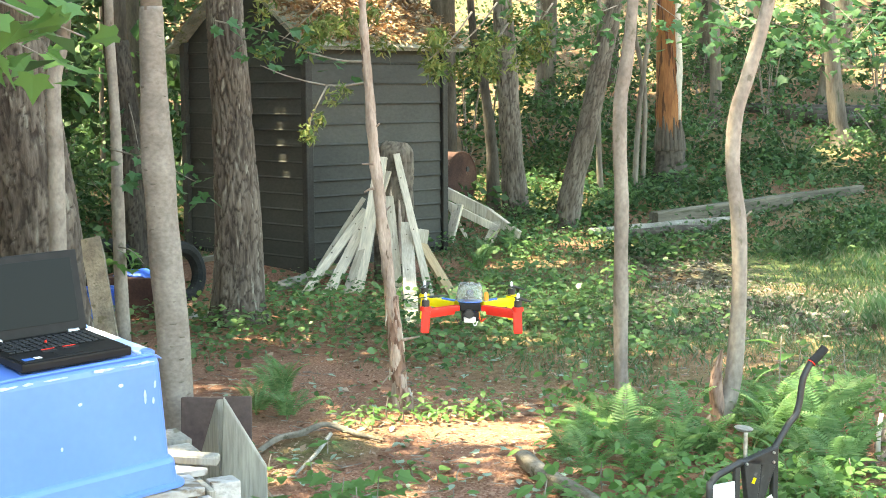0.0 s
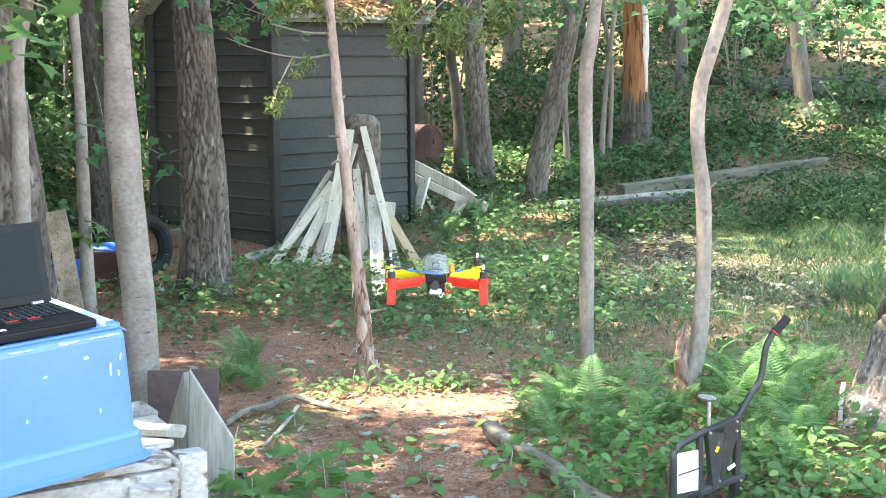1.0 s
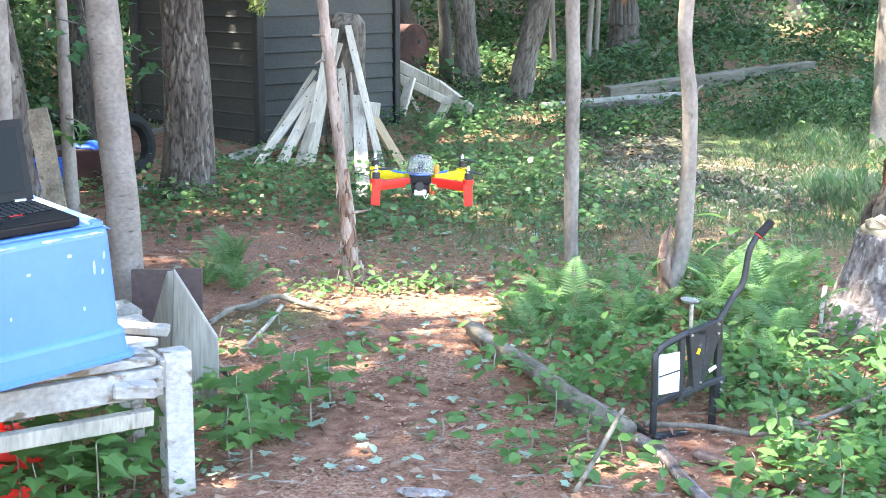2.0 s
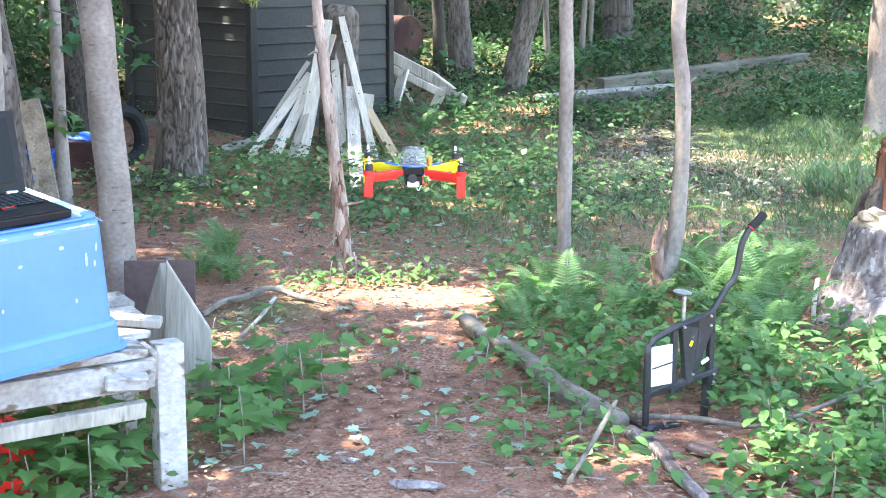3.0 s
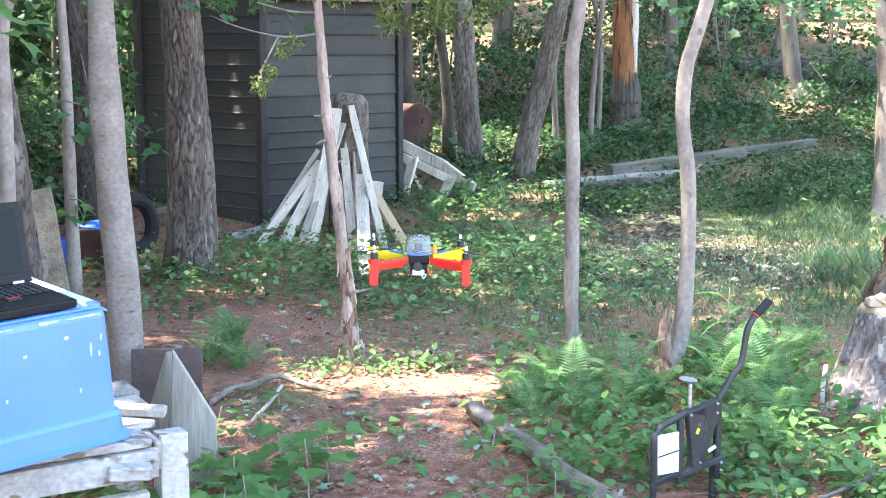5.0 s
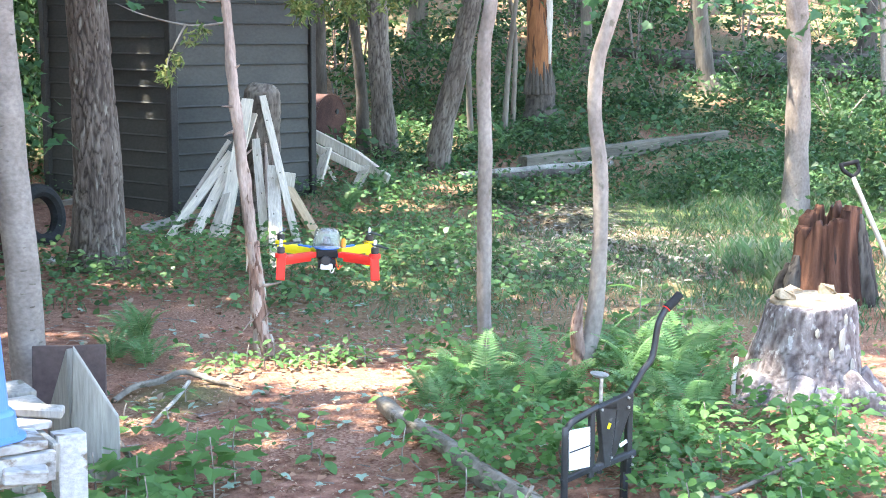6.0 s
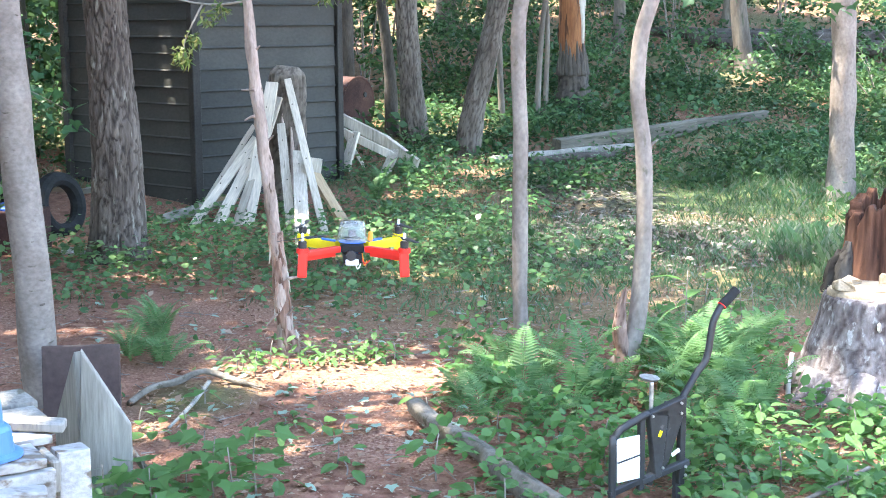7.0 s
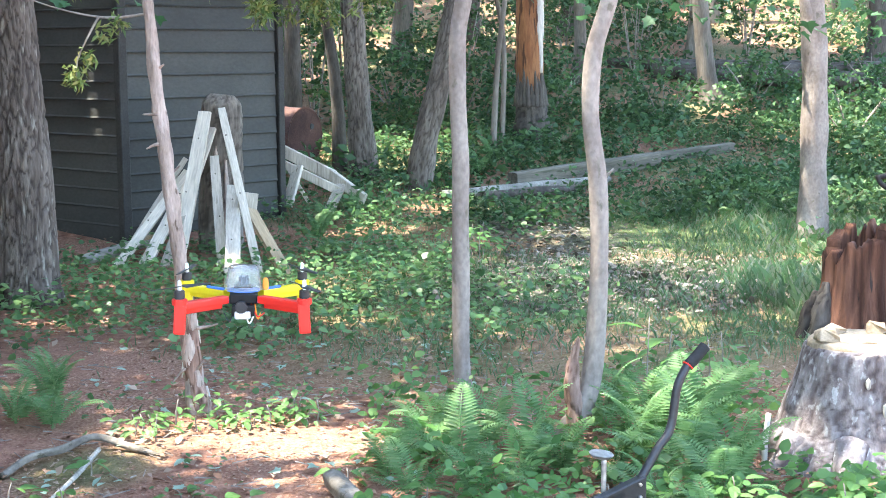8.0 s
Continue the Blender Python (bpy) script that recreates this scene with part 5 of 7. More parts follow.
def lying_log(name, label, pts, mat, seg=16, n=40, rough=0.2, cat="log", bark=0.0):
    x0, y0 = pts[0][:2]
    o = Vector((x0, y0, 0))
    rows = [(x - x0, y - y0, height(x, y) + dz, r) for x, y, dz, r in pts]
    me = sweep(rows, seg, n, rough, bark=bark, freq=8)
    return tagged(part(name, me, mat, m=Matrix.Translation(o)), label, cat)




def timber(label, a, b, w, h, mat):
    """A squared beam from a to b with worn, slightly waving edges."""
    a, b = Vector(a), Vector(b)
    L = (b - a).length
    bm = bmesh.new()
    rings = []
    n = 18
    for i in range(n + 1):
        ring = []
        for k, (sx, sz) in enumerate(((-1, -0.8), (-0.8, -1), (0.8, -1), (1, -0.8), (1, 0.8), (0.8, 1), (-0.8, 1), (-1, 0.8))):
            j = 1 + 0.10 * noise.noise((i * 0.6, k * 1.7, L))
            ring.append(bm.verts.new((sx * w / 2 * j, L * i / n, sz * h / 2 * j)))
        rings.append(ring)
    for r0, r1 in zip(rings, rings[1:]):
        for k in range(8):
            bm.faces.new((r0[k], r0[(k + 1) % 8], r1[(k + 1) % 8], r1[k]))
    bm.faces.new(rings[0][::-1])
    bm.faces.new(rings[-1])
    bmesh.ops.recalc_face_normals(bm, faces=bm.faces)
    return tagged(part("timber_beam", bm, mat, m=Matrix.Translation(a) @ (b - a).to_track_quat("Y", "Z").to_matrix().to_4x4()), label, "beam")


timber("squared weathered grey beam lying across the bank", (1.662, 13.9, 0.316), (3.188, 14.9, 0.416), 0.14, 0.15, M_BEAM)
timber("slimmer grey beam end half sunk in the herbs", (3.1380000000000003, 15.02, 0.426), (4.159, 15.7, 0.478), 0.10, 0.10, M_BEAM)
lying_log("fallen_log", "pale slim log lying in front of a thicker one", [(1.0, 13.52, 0.05, 0.035), (1.5, 13.66, 0.06, 0.045), (2.1, 13.94, 0.06, 0.042), (2.6, 14.16, 0.05, 0.03)], M_GREYWOOD, rough=0.2)
lying_log("fallen_log", "dark mossy log under the pale one", [(1.35, 13.45, 0.04, 0.045), (1.9, 13.6, 0.05, 0.05), (2.3, 13.8, 0.04, 0.03)], M_BARK_DARK)
lying_log("fallen_branch", "rough grey fallen branch on the forest floor", [(0.14, 5.80, 0.05, 0.034), (0.22, 5.58, 0.035, 0.036), (0.36, 5.30, 0.035, 0.034), (0.44, 5.05, 0.04, 0.042), (0.54, 4.80, 0.035, 0.042), (0.61, 4.60, 0.035, 0.044), (0.63, 4.55, 0.035, 0.038)], M_LOG, 22, 60, 0.35, "branch", bark=0.003)
lying_log("fallen_branch", "thin bent fallen branch on the litter", [(-1.02, 6.1, 0.01, 0.013), (-0.95, 6.24, 0.04, 0.015), (-0.86, 6.35, 0.03, 0.018), (-0.76, 6.44, 0.05, 0.013), (-0.62, 6.40, 0.02, 0.014), (-0.5, 6.3, 0.015, 0.006)], M_LOG, 12, 44, 0.7, "branch")
lying_log("stick", "pale bare stick lying on the litter", [(-0.72, 6.30, 0.04, 0.009), (-0.75, 6.0, 0.03, 0.009), (-0.80, 5.70, 0.02, 0.006)], M_GREYWOOD, 8, 14, 0.3, "stick")
lying_log("stick", "grey stick leaning by the bench", [(-0.92, 5.3, 0.14, 0.012), (-0.78, 5.05, 0.08, 0.012), (-0.66, 4.85, 0.02, 0.010)], M_BARK_MID, 8, 14, 0.3, "stick")
lying_log("stick", "grey-brown thin branch lying among low plants", [(0.696, 4.631, 0.03, 0.0115), (0.906, 4.609, 0.03, 0.0107), (1.066, 4.546, 0.03, 0.009899999999999999), (1.207, 4.578, 0.05, 0.0091), (1.38, 4.655, 0.09, 0.0083), (1.581, 4.759, 0.14, 0.0075)], M_BARK_MID, 8, 40, 0.3, "stick")
lying_log("fallen_branch", "red-brown rotting branch on the forest floor", [(0.835, 4.376, 0.02, 0.0202), (0.946, 4.242, 0.02, 0.0181), (1.036, 4.095, 0.02, 0.0161), (1.175, 4.031, 0.02, 0.0141), (1.352, 4.005, 0.02, 0.0121), (1.497, 3.97, 0.02, 0.0101)], M_REDBARK, 14, 40, 0.4, "branch", bark=0.003)
lying_log("fallen_branch", "mottled grey branch piece with lichen", [(0.66, 4.507, 0.02, 0.026), (0.722, 4.359, 0.02, 0.0234), (0.747, 4.13, 0.02, 0.0208), (0.787, 3.88, 0.02, 0.0182)], M_STUMP, 14, 30, 0.35, "branch", bark=0.003)
leaning_stick = [(0.403, 4.032, 0.015, 0.008), (0.498, 4.142, 0.124, 0.009), (0.573, 4.252, 0.208, 0.007)]
lying_log("stick", "pale grey stick leaning over the fallen branch", leaning_stick, M_LOG, 8, 16, 0.25, "stick")
for x, y, sx, sy, sz, mat, label, cat, nm in ((-0.051, 4.046, 0.085, 0.03, 0.012, M_STUMP, "curled grey flake of bark on the soil", "bark piece", "bark_piece"), (0.446, 4.356, 0.022, 0.018, 0.014, M_CUTWOOD, "small yellowish pebble on the soil", "pebble", "pebble"), (0.868, 3.991, 0.045, 0.02, 0.012, M_LOG, "short grey chip of wood on the soil", "wood chip", "wood_chip"), (-0.263, 4.254, 0.035, 0.014, 0.01, M_STUMP, "small dark chip of bark on the soil", "bark piece", "bark_piece")):
    bm = bmesh.new()
    bmesh.ops.create_icosphere(bm, subdivisions=3, radius=1.0)
    for v in bm.verts:
        v.co *= 1 + 0.3 * noise.noise(v.co * 2.1 + Vector((x * 9, y * 9, 0)))
        v.co = Vector((v.co.x * sx, v.co.y * sy, v.co.z * sz + 0.25 * sz * v.co.x ** 2))
    tagged(part(nm, bm, mat, m=pose(x, y, height(x, y) + sz * 0.6, 0, 0, -6)), label, cat)
lying_log("stick", "pale upright stake beside the big stump", [(1.68, 6.02, -0.02, 0.011), (1.68, 6.02, 0.1, 0.011), (1.69, 6.02, 0.2, 0.010)], M_HANDLE, 8, 8, 0.1, "stake")
for x, y, r in ((6.2, 19.5, 0.12), (7.2, 20.3, 0.1), (5.4, 20.5, 0.09), (6.6, 19.2, 0.07), (5.9, 19.9, 0.15), (7.0, 19.7, 0.06)):
    lying_log("fallen_log", "dark rotting log on the far bank", [(x - 1.6, y + 0.5, 0.1, r * 0.8), (x, y, 0.14, r), (x + 2.0, y - 0.2, 0.1, r * 0.8)], M_BARK_DARK)

# ---- things left of the pine ----
bx = thing("metal_box", pose(-2.5, 10.0, 0, 0, 0, -12), "rusty brown metal box with a blue tarp on top", "box")
part("box_body", box(0.42, 0.34, 0.30, pose(0, 0, 0.14), 0.012, 2), M_RUST, bx)
tarp_v, tarp_f = [], []
for j in range(9):
    for i in range(11):
        x, y = -0.16 + 0.32 * i / 10, -0.13 + 0.26 * j / 8
        tarp_v.append((x, y, 0.295 + 0.035 * max(0, 1 - ((x / 0.17) ** 2 + (y / 0.15) ** 2)) + 0.02 * noise.noise((x * 14, y * 14, 0))))
for j in range(8):
    for i in range(10):
        a = j * 11 + i
        tarp_f.append((a, a + 1, a + 12, a + 11))
tp = part("tarp", mesh_of("tarp", tarp_v, tarp_f, True), M_TARP, bx, "crumpled blue tarp")
tp.modifiers.new("thick", "SOLIDIFY").thickness = 0.01
blue_pail = thing("pail", (-2.72, 9.75, 0), "blue plastic pail beside the metal box", "pail")
part("pail_body", loft([[(r * math.cos(2 * math.pi * i / 24), r * math.sin(2 * math.pi * i / 24), z) for i in range(24)] for z, r in ((0, 0.10), (0.22, 0.125), (0.225, 0.132), (0.235, 0.132), (0.235, 0.12), (0.03, 0.10))], True, True), M_TARP, blue_pail)


def tyre(m, label):
    root = thing("tyre", m, label, "tyre")
    rings = []
    for i in range(36):
        a = 2 * math.pi * i / 36
        ring = []
        for k in range(10):
            b = 2 * math.pi * k / 10
            rr = 0.19 + 0.055 * math.cos(b)
            ring.append((rr * math.cos(a), rr * math.sin(a), 0.06 * math.sin(b)))
        rings.append(ring)
    rings.append(rings[0])
    part("tread", loft(rings, False, False), M_RUBBER, root)


tyre(pose(-2.95, 10.9, 0.22, 78, 0, 15), "old black tyre standing by the trees")
tyre(pose(-2.33, 10.7, 0.22, 80, 0, 60), "old black tyre behind the maple")
for x, y, s in ((-1.95, 9.75, 0.05), (-2.1, 9.9, 0.06), (-1.98, 10.1, 0.05), (-2.2, 9.7, 0.04)):
    bm = bmesh.new()
    bmesh.ops.create_icosphere(bm, subdivisions=2, radius=s)
    for v in bm.verts:
        v.co *= 1 + 0.35 * noise.noise(v.co * 14 + Vector((x, y, 0)) * 7)
        v.co.z *= 0.6
    tagged(part("stone", bm, M_STONE, m=pose(x, y, height(x, y) + s * 0.2)), "small grey stone lying by the pine", "stone", "stones by the pine")
leaning_board("plank", "grey board lying by the shed corner", (-2.55, 12.2, 0.12), (-2.15, 12.0, 0.20), 0.07, 0.04, M_GREYWOOD, "plank", 30)

# ---- big stump, rotten snag and shovel ----
st = thing("tree_stump", (2.02, 6.12, 0), "broad sawn stump with flaking grey bark", "tree stump")
part("bark", sweep([(0, 0, -0.1, 0.34), (0, 0, 0.02, 0.30), (0.01, 0, 0.12, 0.25), (0.015, 0, 0.28, 0.215), (0.02, 0, 0.41, 0.203), (0.02, 0, 0.435, 0.19)], 110, 90, 0.14, bark=0.006, plates=20, flare=0.2, seed=3.3), M_STUMP, st)
part("cut_face", sweep([(0.02, 0.0, 0.40, 0.185), (0.02, 0.0, 0.445, 0.18), (0.02, 0, 0.452, 0.165)], 40, 6, 0.05), M_CUTWOOD, st, "pale sawn face")
for x, y, h, w, r in ((-0.13, -0.05, 0.04, 0.09, 10), (-0.06, 0.09, 0.03, 0.10, 50), (0.10, 0.08, 0.045, 0.08, -20), (0.13, -0.06, 0.03, 0.06, 70), (0.0, -0.10, 0.02, 0.07, 5)):
    bm = box(w, w * 0.6, h, None, 0.006)
    for v in bm.verts:
        v.co += Vector((noise.noise(v.co * 30), noise.noise(v.co * 31), noise.noise(v.co * 32))) * 0.02
    part("splinter", bm, M_CUTWOOD, st, m=pose(0.02 + x, y, 0.455 + h * 0.3, random.uniform(-12, 12), random.uniform(-12, 12), r))
for an, L in ((200, 0.36), (250, 0.42), (305, 0.46), (340, 0.4)):
    a = radians(an)
    part("root_flare", sweep([(math.cos(a) * 0.22, math.sin(a) * 0.22, 0.10, 0.07), (math.cos(a) * L * 0.8, math.sin(a) * L * 0.8, 0.02, 0.05), (math.cos(a) * L * 1.1, math.sin(a) * L * 1.1, -0.05, 0.02)], 16, 16, 0.3, bark=0.005), M_STUMP, st)
for an, z, w, h in ((292, 0.30, 0.05, 0.12), (305, 0.18, 0.045, 0.09), (300, 0.38, 0.03, 0.07), (278, 0.24, 0.035, 0.07), (315, 0.1, 0.05, 0.05), (262, 0.33, 0.03, 0.05)):
    a = radians(an)
    r = 0.235 - 0.03 * (z - 0.2) / 0.2 + (0.02 if z < 0.15 else 0)
    bm = bmesh.new()
    bmesh.ops.create_icosphere(bm, subdivisions=2, radius=0.4)
    for v in bm.verts:
        v.co = Vector((v.co.x * w * 0.8, v.co.y * 0.02, v.co.z * h)) * (1 + 0.5 * noise.noise(v.co * 5 + Vector((an, z, 0))))
    part("bark_flake", bm, M_GREYWOOD, st, "pale bark flake", m=pose(math.cos(a) * r + 0.015, math.sin(a) * r, z) @ Matrix.Rotation(a + radians(90), 4, "Z"))

sn = thing("rotten_snag", (2.84, 8.3, 0), "broken rotten snag of red-brown crumbling wood", "dead tree")
sv, sf, fur = [], [], []
SEG, LV = 72, 26
for wall, sgn in ((0, 1), (1, -1)):
    for lv in range(LV):
        for k_ in range(SEG):
            a = 2 * math.pi * k_ / SEG
            ca, sa = math.cos(a), math.sin(a)
            top_h = 0.56 + 0.10 * noise.noise((ca * 2.1, sa * 2.1, 4.0)) + 0.07 * noise.noise((ca * 7, sa * 7, 1.0)) - 0.26 * max(0.0, -ca - 0.45) - 0.10 * max(0.0, math.cos(a - radians(255)) - 0.6)
            f = lv / (LV - 1)
            z = -0.08 + (top_h + 0.08) * f
            r = 0.19 + 0.10 * (1 - f) ** 2 - (0.075 + 0.02 * noise.noise((ca * 4, sa * 4, z * 3)) if wall else 0)
            r += 0.022 * noise.noise((ca * 6, sa * 6, z * 2.0 + 9)) + 0.012 * noise.noise((ca * 17, sa * 17, z * 3.0))
            sv.append((ca * r, sa * r * 0.9, z))
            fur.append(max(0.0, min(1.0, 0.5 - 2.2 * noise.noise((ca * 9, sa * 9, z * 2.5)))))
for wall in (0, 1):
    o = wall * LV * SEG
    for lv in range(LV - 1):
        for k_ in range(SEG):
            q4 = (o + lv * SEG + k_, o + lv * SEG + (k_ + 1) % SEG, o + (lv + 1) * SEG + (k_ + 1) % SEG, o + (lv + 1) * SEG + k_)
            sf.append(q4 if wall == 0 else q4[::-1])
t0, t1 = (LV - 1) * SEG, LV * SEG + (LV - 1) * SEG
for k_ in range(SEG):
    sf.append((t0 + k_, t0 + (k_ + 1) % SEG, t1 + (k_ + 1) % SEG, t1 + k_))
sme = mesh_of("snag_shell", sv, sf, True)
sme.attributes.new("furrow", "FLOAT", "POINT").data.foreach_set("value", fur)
part("snag_shell", sme, M_ROTTEN, sn, "hollow shell of red-brown rotten wood")
for ang, r, hh, w in ((200, 0.2, 0.30, 0.05), (175, 0.21, 0.24, 0.045), (330, 0.19, 0.55, 0.04), (350, 0.2, 0.5, 0.045)):
    a = radians(ang)
    x, y = math.cos(a) * r, math.sin(a) * r
    part("bark_slab", sweep([(x * 1.4, y * 1.4, -0.08, w * 1.3), (x * 1.15, y * 1.15, hh * 0.5, w), (x * 1.02, y, hh, w * 0.35)], 14, 24, 0.5, bark=0.008, seed=ang), M_BARK_DARK, sn, "dark bark slab")
sh = thing("snow_shovel", (3.11, 8.02, 0), "blue snow shovel with pale handle leaning on the snag", "shovel")
g0, g1 = Vector((-0.27, -0.12, 0.80)), Vector((-0.06, -0.22, 0.30))
part("handle", sweep([(*g0, 0.014), (*g1, 0.015)], 12, 8), M_HANDLE, sh)
for dx in (-0.045, 0.045):
    part("grip_side", sweep([(g0.x, g0.y, g0.z, 0.012), (g0.x + dx - 0.01, g0.y + 0.01, g0.z + 0.04, 0.012), (g0.x + dx - 0.02, g0.y + 0.02, g0.z + 0.075, 0.012)], 10, 10), M_RUBBER, sh)
part("grip_bar", sweep([(g0.x - 0.075, g0.y + 0.02, g0.z + 0.065, 0.013), (g0.x + 0.035, g0.y + 0.02, g0.z + 0.09, 0.013)], 10, 6), M_RUBBER, sh, "black D-shaped grip")
bl_v, bl_f = [], []
for j in range(9):
    for i in range(13):
        u, v = i / 12 - 0.5, j / 8
        bl_v.append((u * (0.30 + 0.06 * v), -0.10 * (2 * abs(u)) ** 2 * 0.6 - 0.05 * math.sin(v * 2.2) + (0.008 if i % 3 == 0 else 0), -v * 0.32))
for j in range(8):
    for i in range(12):
        a = j * 13 + i
        bl_f.append((a, a + 1, a + 14, a + 13))
bl = part("blade", mesh_of("blade", bl_v, bl_f, True), M_SHOVEL, sh, "ribbed blue blade", m=pose(0.02, -0.25, 0.33, 12, -14, 0))
bl.modifiers.new("thick", "SOLIDIFY").thickness = 0.006

# ---- black steel stand with a cranked handle ----
cr = thing("steel_hitch_stand", pose(0.722, 4.58, 0.119, 0, 0, 25) @ Matrix.Scale(0.925, 4), "black steel stand with a cranked handle and white label", "metal stand")


def tube(name, pts, r, mat, parent, seg=14, n=30, label=""):
    return part(name, sweep([(*p, r) for p in pts], seg, n), mat, parent, label)


tube("frame_tube", [(0.0, 0, -0.16), (0.0, 0, 0.17), (0.006, 0, 0.195), (0.03, 0, 0.22), (0.08, 0, 0.24), (0.14, 0, 0.262)], 0.013, M_BLACK, cr, 12, 40)
part("frame_bar", box(0.022, 0.022, 0.26, pose(0.113, 0, 0.13), 0.003), M_BLACK, cr)
part("frame_bar", box(0.15, 0.022, 0.022, pose(0.06, 0, 0.022, 0, -14, 0), 0.003), M_BLACK, cr)
part("frame_bar", box(0.024, 0.024, 0.31, pose(0.285, 0.01, 0.145), 0.003), M_BLACK, cr)
part("frame_bar", box(0.024, 0.024, 0.29, pose(0.205, 0.03, 0.14, 0, 16, 0), 0.003), M_BLACK, cr)
part("foot_bar", box(0.15, 0.03, 0.022, pose(0.07, -0.01, -0.118, 0, 3, 0), 0.003), M_BLACK, cr)
part("foot_bar", box(0.03, 0.20, 0.022, pose(0.0, 0.06, -0.118), 0.003), M_BLACK, cr)
part("rear_leg", box(0.024, 0.024, 0.24, pose(0.285, 0.03, -0.06), 0.003), M_BLACK, cr)
part("foot_bar", box(0.20, 0.026, 0.022, pose(0.21, 0, 0.05, 0, -12, 0), 0.003), M_BLACK, cr)
lab = part("label_plate", box(0.092, 0.006, 0.15, pose(0.058, -0.006, 0.118, 0, -2, 0), 0.001), M_LABEL, cr, "white label with a dark line")
part("label_line", box(0.09, 0.002, 0.005, pose(0.058, -0.0105, 0.118, 0, -10, 0), 0), M_BLACK, lab)
for nm, pts in (("gusset", [(0.125, 0.262), (0.285, 0.305), (0.285, 0.235), (0.20, 0.245)]), ("gusset", [(0.135, 0.26), (0.215, 0.275), (0.19, 0.04), (0.165, 0.03)]), ("gusset", [(0.215, 0.25), (0.275, 0.24), (0.215, 0.08), (0.19, 0.06)])):
    bm = bmesh.new()
    f = bm.faces.new([bm.verts.new((x, -0.016, z)) for x, z in pts])
    ext = bmesh.ops.extrude_face_region(bm, geom=[f])
    bmesh.ops.translate(bm, verts=[v for v in ext["geom"] if isinstance(v, bmesh.types.BMVert)], vec=(0, 0.03, 0))
    bmesh.ops.recalc_face_normals(bm, faces=bm.faces)
    bmesh.ops.bevel(bm, geom=bm.edges[:], offset=0.003, segments=1, affect="EDGES")
    part(nm, bm, M_BLACK, cr)
part("decal", box(0.012, 0.002, 0.022, pose(0.178, -0.0175, 0.19, 0, 25, 0), 0), M_YELLOW, cr, "small yellow decal")
for x, z in ((0.262, 0.285), (0.262, 0.25), (0.285, 0.03), (0.285, 0.06), (0.19, 0.07), (0.145, 0.255)):
    part("bolt", cyl(0.006, 0.005, 0.008, 6, pose(x, -0.016, z, 90), 0.001), M_STEEL, cr)
part("white_tag", box(0.035, 0.003, 0.014, pose(0.245, -0.014, 0.115, 0, -25, 0), 0), M_LABEL, cr)
tube("crank_handle", [(0.265, 0, 0.28), (0.30, 0.005, 0.32), (0.345, 0.01, 0.375), (0.375, 0.01, 0.405), (0.392, 0.012, 0.445), (0.402, 0.014, 0.50), (0.412, 0.014, 0.545), (0.435, 0.014, 0.585), (0.45, 0.014, 0.60)], 0.0125, M_BLACK, cr, 14, 60)
tube("rubber_grip", [(0.445, 0.014, 0.595), (0.475, 0.014, 0.618), (0.505, 0.014, 0.645)], 0.0165, M_RUBBER, cr, 14, 12, "black rubber grip")
tube("grip_ring", [(0.444, 0.014, 0.594), (0.446, 0.014, 0.596)], 0.0172, M_RED, cr, 14, 4, "thin red ring")
tube("screw_post", [(0.165, 0.02, 0.26), (0.165, 0.02, 0.37)], 0.0075, M_STEEL, cr, 12, 6, "steel screw")
part("screw_handle", cyl(0.026, 0.036, 0.010, 20, pose(0.155, 0.02, 0.37, 6, 4, 0), 0.002), M_STEEL, cr, "flat steel screw head")

# ---- quadcopter in the air over the clearing ----
qd = thing("quadcopter", pose(-0.072, 4.939, 0.822, 0, 1, 3), "hovering quadcopter with red and yellow arms and clear dome", "drone")
S = 0.158
